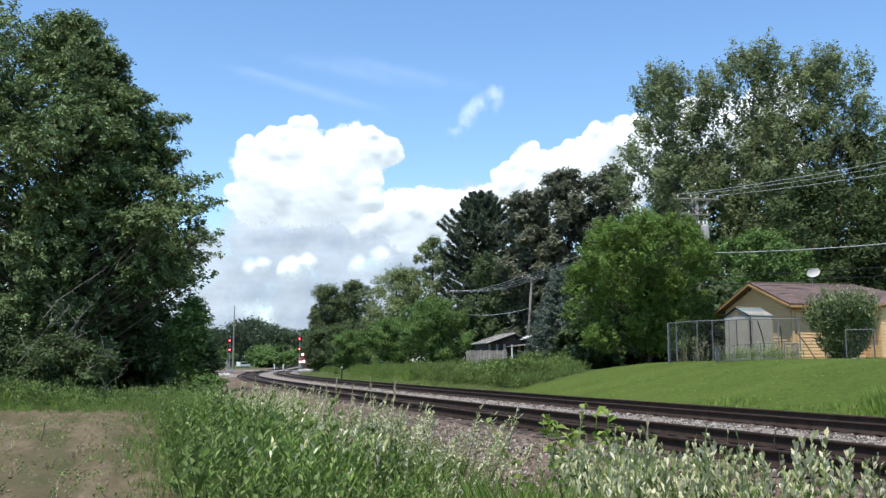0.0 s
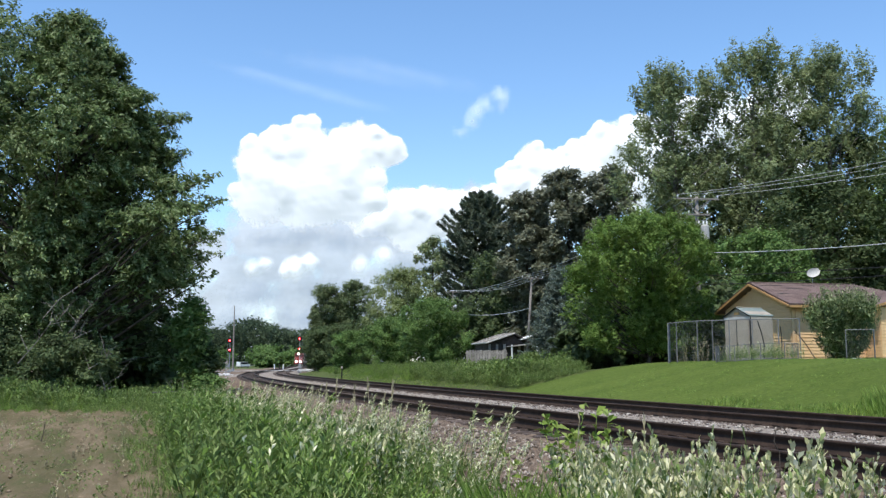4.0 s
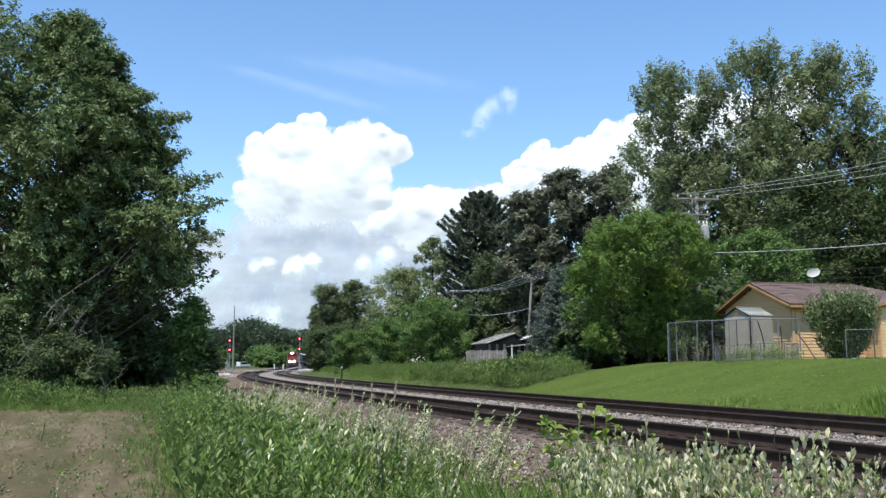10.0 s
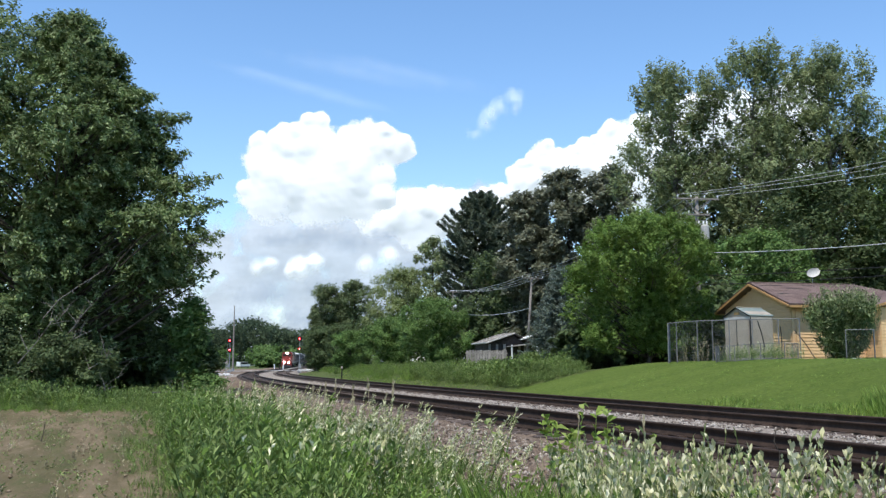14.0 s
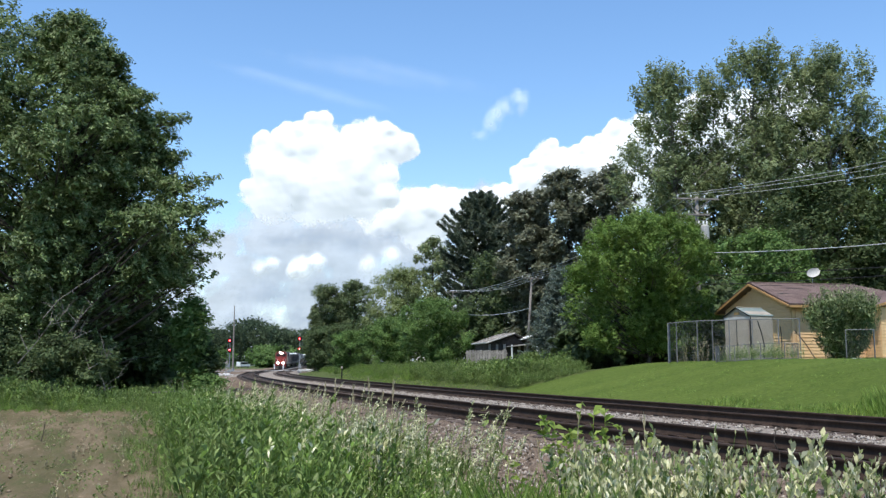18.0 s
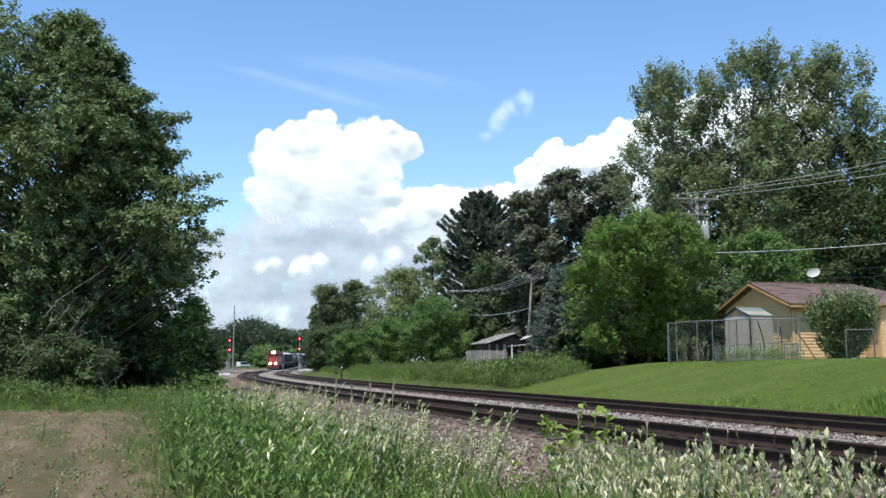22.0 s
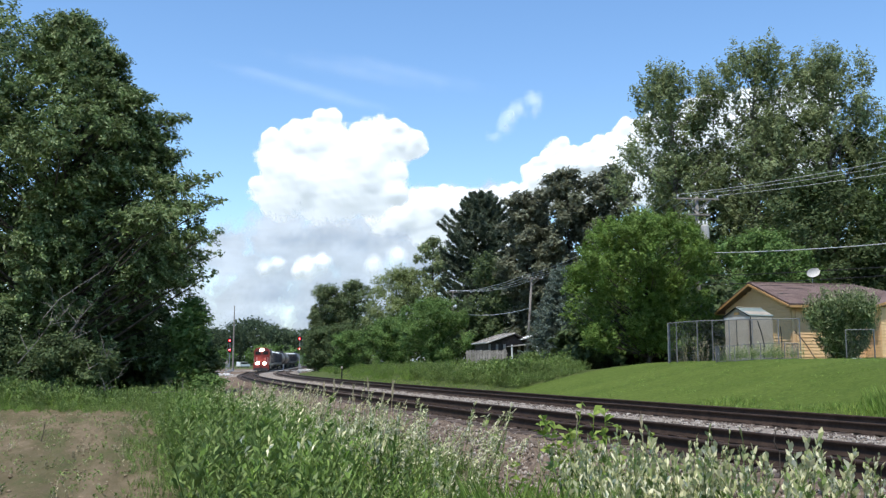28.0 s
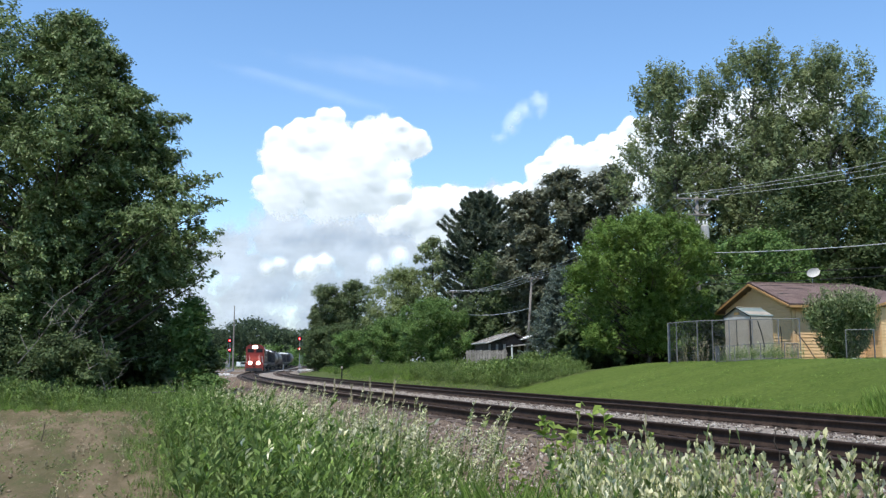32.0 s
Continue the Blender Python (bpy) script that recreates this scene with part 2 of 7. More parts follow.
def ground_z(x, y):
    x, y = np.asarray(x, float), np.asarray(y, float)
    s, q = beside(x, y)
    s, q = s.reshape(x.shape), q.reshape(x.shape)
    base = level(np.clip(s, -60, 420))
    cross = step(165, 180, s) * (1 - step(225, 245, s))
    left = -0.70 + 0.40 * cross
    z = left + (-0.48 - left) * step(-4.3, -2.3, q)
    z = z + 1.60 * step(7.0, 15.3, q) + 0.008 * np.clip(q - 17, 0, 200)
    # the bank sinks a little towards the lawn's end
    z = z - 0.42 * step(25.5, 36, s) * (1 - step(42, 52, s)) * step(9, 14.5, q) * (1 - step(24, 34, q))
    z = z + bumps(x, y, 9, 3) * 0.07 * (step(7.5, 11, q) + 1 - step(-9, -5, q))
    return base + z


def gz(x, y):
    return float(ground_z(np.array([x]), np.array([y]))[0])


# ---- ground: one sheet to the horizon ----
def ground_material():
    m, t, n, l, b = nodes_of("ground_cover")
    co = n.new("ShaderNodeTexCoord").outputs["Object"]
    coarse, mid, fine = noise_node(n, l, co, 0.35, 4), noise_node(n, l, co, 3.0, 5), noise_node(n, l, co, 28.0, 4, 0.7)

    def mixed(src, stops):
        return ramp(n, l, src, stops).outputs[0]

    def blend(fac, a, c):
        x = n.new("ShaderNodeMix")
        x.data_type = "RGBA"
        l.new(fac, x.inputs["Factor"])
        l.new(a, x.inputs["A"])
        l.new(c, x.inputs["B"])
        return x.outputs["Result"]

    def mask(name):
        a = n.new("ShaderNodeAttribute")
        a.attribute_name = name
        wob = n.new("ShaderNodeMath")
        wob.operation = "MULTIPLY_ADD"
        wob.inputs[1].default_value, wob.inputs[2].default_value = 0.7, -0.35
        l.new(mid.outputs[0], wob.inputs[0])
        s = n.new("ShaderNodeMath")
        l.new(a.outputs["Fac"], s.inputs[0])
        l.new(wob.outputs[0], s.inputs[1])
        r = n.new("ShaderNodeMapRange")
        r.inputs[1].default_value, r.inputs[2].default_value = 0.35, 0.65
        l.new(s.outputs[0], r.inputs[0])
        return r.outputs[0]

    under = mixed(mid.outputs[0], [(0.35, (0.045, 0.070, 0.020)), (0.65, (0.11, 0.13, 0.045))])
    stretch = n.new("ShaderNodeMapping")
    stretch.vector_type = "TEXTURE"
    stretch.inputs["Rotation"].default_value = (0, 0, radians(-8))
    stretch.inputs["Scale"].default_value = (4.0, 1.6, 1.0)
    l.new(co, stretch.inputs["Vector"])
    mown = noise_node(n, l, stretch.outputs[0], 1.0, 3)
    lawn = mixed(mown.outputs[0], [(0.35, (0.071, 0.107, 0.018)), (0.65, (0.120, 0.160, 0.032))])
    tuft = noise_node(n, l, co, 8.0, 6, 0.75)
    lawn2 = mixed(tuft.outputs[0], [(0.38, (0.040, 0.066, 0.012)), (0.62, (0.138, 0.192, 0.044))])
    half = n.new("ShaderNodeValue")
    half.outputs[0].default_value = 0.5
    lawn = blend(half.outputs[0], lawn, lawn2)
    soil = mixed(mid.outputs[0], [(0.30, (0.100, 0.074, 0.043)), (0.70, (0.185, 0.140, 0.088))])
    soil2 = mixed(fine.outputs[0], [(0.3, (0.045, 0.034, 0.020)), (0.7, (0.27, 0.21, 0.14))])
    soil = blend(half.outputs[0], soil, soil2)
    rows = n.new("ShaderNodeMapping")
    rows.vector_type = "TEXTURE"
    rows.inputs["Rotation"].default_value = (0, 0, radians(17.5))
    rows.inputs["Scale"].default_value = (0.8, 4.0, 1.0)
    l.new(co, rows.inputs["Vector"])
    streak = noise_node(n, l, rows.outputs[0], 1.0, 6, 0.7)
    sprout = mixed(streak.outputs[0], [(0.38, (0.075, 0.098, 0.028)), (0.50, (0.145, 0.122, 0.062)), (0.62, (0.27, 0.205, 0.13))])
    third = n.new("ShaderNodeValue")
    third.outputs[0].default_value = 0.62
    soil = blend(third.outputs[0], soil, sprout)
    grit = mixed(fine.outputs[0], [(0.3, (0.085, 0.060, 0.042)), (0.7, (0.27, 0.205, 0.155))])
    c = blend(mask("lawn"), under, lawn)
    c = blend(mask("field"), c, soil)
    c = blend(mask("grit"), c, grit)
    l.new(c, b.inputs["Base Color"])
    b.inputs["Roughness"].default_value = 0.95
    b.inputs["Specular IOR Level"].default_value = 0.08
    bp = n.new("ShaderNodeBump")
    bp.inputs["Strength"].default_value, bp.inputs["Distance"].default_value = 0.8, 0.06
    lump = n.new("ShaderNodeMath")
    lump.operation = "MULTIPLY_ADD"
    lump.inputs[1].default_value = 3.0
    l.new(mid.outputs[0], lump.inputs[0])
    l.new(fine.outputs[0], lump.inputs[2])
    l.new(lump.outputs[0], bp.inputs["Height"])
    l.new(bp.outputs[0], b.inputs["Normal"])
    return m


def field_mask(x, y):
    """1 inside the ploughed field on the camera's side."""
    edge = -3.0 - (y - 11.4) * 0.315 + bumps(x, y, 5, 8) * 0.5
    return (1 - step(-0.35, 0.35, x - edge)) * (1 - step(35.5, 36.8, y + bumps(x, y, 6, 5) * 0.5))


def lawn_mask(x, y):
    """1 on the mown grass below the house."""
    s, q = beside(x, y)
    edge = 31.4 - 0.30 * (q - 7) + bumps(x, y, 7, 6) * 0.5
    return step(6.6, 7.2, q) * (1 - step(-0.6, 0.6, s - edge)) * (1 - step(60, 75, q))


def make_ground():
    fan = np.concatenate([np.arange(-32, 32, 0.28), np.arange(32, 328, 4.0)])
    a = np.radians(fan)
    r = np.concatenate([[0.0], 1.2 * 1.034 ** np.arange(0, 246)])
    A, R = np.meshgrid(a, r)
    X, Y = (R * np.sin(A)).ravel(), (R * np.cos(A)).ravel()
    Z = ground_z(X, Y)
    fm = field_mask(X, Y)
    Z = Z + fm * 0.026 * np.sin((X * 0.95 + Y * 0.30) * 6.283 / 0.76) * (1 - step(40, 60, Y))
    na, nr = len(a), len(r)
    i, j = np.meshgrid(np.arange(nr - 1), np.arange(na), indexing="ij")
    k = (j + 1) % na
    F = np.stack([i * na + j, (i + 1) * na + j, (i + 1) * na + k, i * na + k], -1).reshape(-1, 4)
    me = raw_mesh("ground", np.stack([X, Y, Z], 1), F, True)
    s, q = beside(X, Y)
    cross = (step(178, 184, s) * (1 - step(280, 300, s))) * step(-60, -50, q) * (1 - step(18, 24, q))
    for name, val in (("field", fm), ("lawn", lawn_mask(X, Y)), ("grit", np.maximum(np.maximum(step(-4.6, -3.6, q) * (1 - step(6.8, 7.6, q)), step(-9.5, -7.5, q) * (1 - step(6.8, 7.6, q)) * step(60, 90, s)), cross))):
        at = me.attributes.new(name, "FLOAT", "POINT")
        at.data.foreach_set("value", val.astype(np.float32))
    me.materials.append(ground_material())
    tagged(new("ground", me), "field, weedy verge, lawn and railway bank", "ground", kind="structure")


make_ground()


# ---- tracks ----
def swept(profile, s0, s1, ds, q0, name, closed=True, rough=0.0, smooth=False):
    """A profile of (across, up) run along the line, its q counted from q0."""
    ss = np.arange(s0, s1 + ds / 2, ds)
    P = np.array(profile, float)
    th, X, Y, Z = np.interp(ss, _S, _TH), np.interp(ss, _S, _X), np.interp(ss, _S, _Y), level(ss)
    q = q0 + P[None, :, 0]
    V = np.stack([X[:, None] + q * np.cos(th)[:, None], Y[:, None] + q * np.sin(th)[:, None], Z[:, None] + P[None, :, 1]], -1)
    if rough:
        V[..., 2] += np.random.RandomState(4).normal(0, rough, V.shape[:2])
    n, k = len(ss), len(P)
    i, j = np.meshgrid(np.arange(n - 1), np.arange(k if closed else k - 1), indexing="ij")
    jn = (j + 1) % k
    F = np.stack([i * k + j, i * k + jn, (i + 1) * k + jn, (i + 1) * k + j], -1).reshape(-1, 4)
    return raw_mesh(name, V.reshape(-1, 3), F, smooth)


RAIL = [(-0.070, -0.172), (0.070, -0.172), (0.070, -0.160), (0.012, -0.140), (0.009, -0.045), (0.034, -0.036), (0.036, -0.006),
        (0.028, 0.0), (-0.028, 0.0), (-0.036, -0.006), (-0.034, -0.036), (-0.009, -0.045), (-0.012, -0.140), (-0.070, -0.160)]

bed = [(-4.0, -0.72), (-3.1, -0.50), (-2.3, -0.30), (-1.7, -0.215), (-1.2, -0.205), (-0.5, -0.215), (0.5, -0.215), (1.3, -0.205), (2.0, -0.20), (2.6, -0.20),
       (3.3, -0.205), (4.1, -0.215), (5.1, -0.215), (5.8, -0.21), (6.4, -0.24), (7.0, -0.36), (7.6, -0.50)]
bed_fine = [(a + (b - a) * k / 4, c + (d - c) * k / 4) for (a, c), (b, d) in zip(bed, bed[1:]) for k in range(4)]
side = [p for p in bed_fine if p[0] < -0.9]
top = [p for p in bed_fine if p[0] >= side[-1][0]]
shoulder = tagged(part("ballast_shoulder", swept(side, -14, 90, 0.16, 0, "ballast", False, 0.020), M_SHOULDER), "brown dirty gravel shoulder below the near track", "gravel", kind="structure")
me = swept(top, -14, 90, 0.16, 0, "ballast", False, 0.020)
ballast = tagged(part("ballast", me, M_BALLAST), "grey and brown crushed-stone ballast bed under both tracks", "ballast", kind="structure")
tagged(part("ballast", swept(bed, 90, 430, 2.0, 0, "ballast", False), M_BALLAST), "grey and brown crushed-stone ballast bed of the far curve", "ballast", kind="structure")


def make_stones():
    """Loose stones on the near stretch of the bed."""
    r = np.random.RandomState(11)
    n = 21000
    s = -12 + 60 * r.rand(n) ** 1.6
    q = np.where(r.rand(n) < 0.46, r.uniform(0.95, 3.6, n), np.where(r.rand(n) < 0.75, r.uniform(-4.1, -1.6, n), r.uniform(-3.9, 6.3, n)))
    # more of them on the bare stretch of the near shoulder
    bare = 4500
    s[:bare], q[:bare] = r.uniform(-6, 9, bare), r.uniform(-4.2, -1.6, bare)
    th, X, Y = np.interp(s, _S, _TH), np.interp(s, _S, _X), np.interp(s, _S, _Y)
    zb = np.interp(q, [p[0] for p in bed], [p[1] for p in bed]) + level(s)
    C = np.stack([X + q * np.cos(th), Y + q * np.sin(th), zb + 0.012], 1)
    o = np.array([(1, 0, 0), (-1, 0, 0), (0, 1, 0), (0, -1, 0), (0, 0, 1), (0, 0, -1)], float)
    low = q < -1.5
    V = o[None] * (r.uniform(0.016, 0.036, (n, 1, 1)) * np.where(low, 0.85, 1.0)[:, None, None]) * r.uniform(0.6, 1.3, (n, 6, 1)) + r.normal(0, 0.006, (n, 6, 3)) + C[:, None]
    f = np.array([(0, 2, 4), (2, 1, 4), (1, 3, 4), (3, 0, 4), (2, 0, 5), (1, 2, 5), (3, 1, 5), (0, 3, 5)])
    for sel, name, stops, bed_part in ((~low, "loose_stone", [(0, (0.10, 0.076, 0.058)), (0.45, (0.26, 0.225, 0.185)), (1, (0.42, 0.375, 0.325))], ballast),
                                       (low, "dirty_stone", [(0, (0.08, 0.058, 0.042)), (0.5, (0.20, 0.155, 0.115)), (1, (0.42, 0.36, 0.30))], shoulder)):
        F = (f[None] + (np.arange(sel.sum()) * 6)[:, None, None]).reshape(-1, 3)
        m, t, nn, l, b = nodes_of(name)
        g = nn.new("ShaderNodeNewGeometry")
        c = ramp(nn, l, g.outputs["Random Per Island"], stops)
        l.new(c.outputs[0], b.inputs["Base Color"])
        b.inputs["Roughness"].default_value = 0.9
        tagged(part("stone", raw_mesh("stone", V[sel].reshape(-1, 3), F), m, bed_part), kind="stuff")


make_stones()


def make_track(q0, label):
    track = thing("railroad_track", Matrix(), label, "railroad track", "tracks side by side", "structure")
    for side in (-0.75, 0.75):
        part("rail", swept(RAIL, -14, 60, 1.0, q0 + side, "rail"), M_RAIL, track, "rusty steel rail")
        part("rail", swept(RAIL, 60, 430, 4.0, q0 + side, "rail"), M_RAIL, track, "rusty steel rail")
    tie = Build().box((0, 0, -0.26), (2.6, 0.23, 0.17), None, 0.015).mesh("tie")
    tie.materials.append(M_TIE)
    plate = Build().box((0, 0, -0.172), (0.34, 0.19, 0.022), None, 0.004).mesh("tie_plate")
    plate.materials.append(M_RAIL)
    r = random.Random(5 + int(q0))
    far = Build()
    s = -13.0
    k = 0
    while s < 420:
        x, y, z, th = line(s, q0)
        m = Matrix.Translation((x, y, z + r.uniform(-0.012, 0.004))) @ Matrix.Rotation(th + r.uniform(-0.015, 0.015), 4, "Z")
        if k < 140:
            ob = part("tie", tie, None, track)
            ob.matrix_basis = m
            if k < 70:
                for side in (-0.75, 0.75):
                    part("tie_plate", plate, None, ob).location = (side, 0, 0)
        else:
            far.box((x, y, z - 0.26), (2.6, 0.23, 0.17), Matrix.Rotation(th, 3, "Z"))
        s += 0.51 + r.uniform(-0.02, 0.02)
        k += 1
    tagged(part("tie", far, M_TIE, track), kind="stuff")


make_track(0.0, "nearer railway track with rusty rails on dark wooden ties")
make_track(SPACING, "farther railway track with rusty rails on dark wooden ties")

# road that crosses the tracks beyond the signals' feet
rd = swept([(-46, -0.26), (-12, -0.22), (-2.4, -0.10), (2.4, -0.035), (6.9, -0.10), (11, -0.26), (18, 0.1)], 196, 206, 1.0, 0, "road", False)
tagged(part("road", rd, M_ASPHALT), "grey worn asphalt road at a level crossing", "road", kind="structure")


# ---- leaves, boughs, trees ----
def leaf_quads(C, N, length, width, r, droop=0.0, along=None):
    """Pointed leaves at C, their blades roughly across N: each a folded pair of triangles joined as a kite."""
    n = len(C)
    t = r.normal(0, 1, (n, 3))
    if along is not None:
        t = along + 0.45 * t
    t[:, 2] -= droop
    N = N / np.maximum(np.linalg.norm(N, axis=1, keepdims=True), 1e-6)
    t -= (t * N).sum(1, keepdims=True) * N
    t /= np.maximum(np.linalg.norm(t, axis=1, keepdims=True), 1e-6)
    b = np.cross(N, t)
    L = length * r.uniform(0.65, 1.35, (n, 1))
    W = width * r.uniform(0.65, 1.35, (n, 1))
    V = np.stack([C - t * L * 0.5, C + b * W * 0.5 + N * W * 0.15, C + t * L * 0.5, C - b * W * 0.5 + N * W * 0.15], 1)
    F = np.arange(n * 4).reshape(n, 4)
    return V.reshape(-1, 3), F


def clump_leaves(centers, radii, count, r, length, width, flat=0.8, droop=0.0, shell=0.55):
    """Leaves in clumps: most near each clump's skin, thinner below."""
    vol = radii ** 2
    k = r.choice(len(centers), count, p=vol / vol.sum())
    d = r.normal(0, 1, (count, 3))
    d /= np.linalg.norm(d, axis=1, keepdims=True)
    inner = r.rand(count) < 0.15
    low = d[:, 2] < -0.35
    d[low, 2] *= -0.6
    rad = radii[k] * (shell + (1 - shell) * r.rand(count) ** 0.5) * (1 + 0.16 * r.normal(0, 1, count)) * np.where(inner, 0.45, 1.0)
    C = centers[k] + d * rad[:, None] * np.array([1, 1, flat])
    N = d + r.normal(0, 0.38, (count, 3)) + np.array([0, 0, 0.35])
    return leaf_quads(C, N, length, width, r, droop)


def spray_leaves(centers, radii, out, count, r, length, width, rise=0.35, fan=0.55, droop=0.0, twigs=8):
    """Leaves along twigs that fan outwards from each clump."""
    K = len(centers)
    k = np.repeat(np.arange(K), twigs)
    d = out[k] + r.normal(0, fan, (K * twigs, 3)) + np.array([0, 0, rise])
    d /= np.maximum(np.linalg.norm(d, axis=1, keepdims=True), 1e-6)
    R = radii[k]
    root = centers[k] + r.normal(0, 0.30, (K * twigs, 3)) * R[:, None]
    L = R * r.uniform(0.7, 1.45, K * twigs)
    w = R ** 2 * r.uniform(0.4, 1.0, K * twigs)
    j = r.choice(K * twigs, count, p=w / w.sum())
    u = r.rand(count) ** 0.8
    C = root[j] + d[j] * (L[j] * u)[:, None] + r.normal(0, 0.16, (count, 3)) * (R[j] * (1.15 - 0.75 * u))[:, None]
    N = 0.55 * out[j // twigs] + r.normal(0, 0.42, (count, 3)) + np.array([0, 0, 0.75])
    return leaf_quads(C, N, length, width, r, droop, d[j])


def limb(bd, a, b, r0, r1, rnd, sides=6):
    a, b = Vector(a), Vector(b)
    mid1, mid2 = a.lerp(b, 0.35), a.lerp(b, 0.7)
    w = (b - a).length * 0.06
    mid1 += Vector((rnd.uniform(-w, w), rnd.uniform(-w, w), rnd.uniform(0, w)))
    mid2 += Vector((rnd.uniform(-w, w), rnd.uniform(-w, w), rnd.uniform(0, w)))
    bd.tube([a, mid1, mid2, b], [r0, r0 * 0.75 + r1 * 0.25, r0 * 0.4 + r1 * 0.6, r1], sides)


SWAY = []


def tree(name, x, y, height, crown_from, profile, leaves, leaf, mat, label, seed, bark=None, lobes=60, lobe=0.30, droop=0.0,
         category="tree", trunk=0.035, group="", spread=0.80, rough=0.13, low=0.9, core=0.10, rise=0.35, fan=0.55, twigs=8, hollow=0.0):
    """A tree with trunk, limbs and clumped leaves. profile: (share of the crown's height, radius) pairs."""
    r, rnd = np.random.RandomState(seed), random.Random(seed)
    z0 = gz(x, y) - 0.05
    ob = thing(name, pose(x, y, z0), label, category, group)
    leaves = int(leaves)
    bark = bark or M_BARK
    h0, h1 = crown_from, height
    fr, rr = [p[0] for p in profile], [p[1] for p in profile]
    rmax = max(rr)
    tr = max(0.06, height * trunk * 0.5)
    bd = Build()
    top = h0 + (h1 - h0) * 0.86
    n = 7
    bend = [(rnd.uniform(-0.02, 0.02) * height * min(1, k / 2), rnd.uniform(-0.02, 0.02) * height * min(1, k / 2)) for k in range(n)]
    pts = [(bend[k][0], bend[k][1], top * k / (n - 1)) for k in range(n)]
    bd.tube([(0, 0, -0.3)] + pts, [tr * 1.5] + [tr * (1 - 0.9 * k / (n - 1)) + 0.012 for k in range(n)], 9)
    # clumps through the crown
    u = r.rand(lobes) ** low
    area = np.interp(u, fr, rr)
    keep = r.rand(lobes) < 0.25 + 0.75 * area / rmax
    u = u[keep]
    R = np.interp(u, fr, rr) * (1 + rough * r.normal(0, 1, len(u)))
    ang = np.arange(len(u)) * 2.39996 + r.uniform(0, 0.8, len(u))
    lr = np.maximum(rmax * lobe * (0.55 + 0.65 * r.rand(len(u))) * (0.5 + 0.5 * R / rmax), 0.10 * rmax)
    dist = np.maximum(R - lr * 0.75, 0) * np.where(r.rand(len(u)) < spread, 1.0, r.rand(len(u)))
    # a crown may be hollow below on the side of the open field
    dist = dist * (1 - hollow * np.clip(-1.3 * np.sin(ang), 0, 1) * np.clip((0.55 - u) / 0.25, 0, 1))
    zc = h0 + (h1 - h0) * u
    ax, ay = np.interp(zc, [p[2] for p in pts], [p[0] for p in pts]), np.interp(zc, [p[2] for p in pts], [p[1] for p in pts])
    C = np.stack([ax + dist * np.cos(ang), ay + dist * np.sin(ang), np.minimum(zc, h1 - lr * 0.75)], 1)
    out = np.stack([np.cos(ang), np.sin(ang), 0.9 * np.maximum(u - 0.45, -0.15)], 1)
    # limbs to about half the clumps
    bl = bd
    for k in range(0, len(C), 2):
        c = C[k]
        zs = max(min(c[2] - dist[k] * 0.6, top * 0.95), h0 * 0.5 + 0.3)
        a = (np.interp(zs, [p[2] for p in pts], [p[0] for p in pts]), np.interp(zs, [p[2] for p in pts], [p[1] for p in pts]), zs)
        w = tr * 0.32 * (1 - 0.6 * zs / height) + 0.012
        limb(bl, a, c, w, 0.012, rnd, 5)
    part("trunk", bl.mesh("trunk", True), bark, ob)
    # big inner leaves that close the heart of the crown
    n = int(leaves * core)
    uc = r.rand(n)
    rc = np.interp(uc, fr, rr) * 0.58 * np.sqrt(r.rand(n))
    ac = r.uniform(0, 6.283, n)
    zc = h0 + (h1 - h0) * uc * 0.93
    P = np.stack([np.interp(zc, [p[2] for p in pts], [p[0] for p in pts]) + rc * np.cos(ac), np.interp(zc, [p[2] for p in pts], [p[1] for p in pts]) + rc * np.sin(ac), zc], 1)
    VC, FC = leaf_quads(P, r.normal(0, 1, (n, 3)), leaf[0] * 1.1, leaf[1] * 1.3, r)
    V, F = spray_leaves(C, lr, out, leaves - n, r, leaf[0], leaf[1], rise, fan, droop, twigs)
    part("crown", raw_mesh("crown", np.concatenate([V, VC]), np.concatenate([F, FC + len(V)])), mat, ob)
    return ob


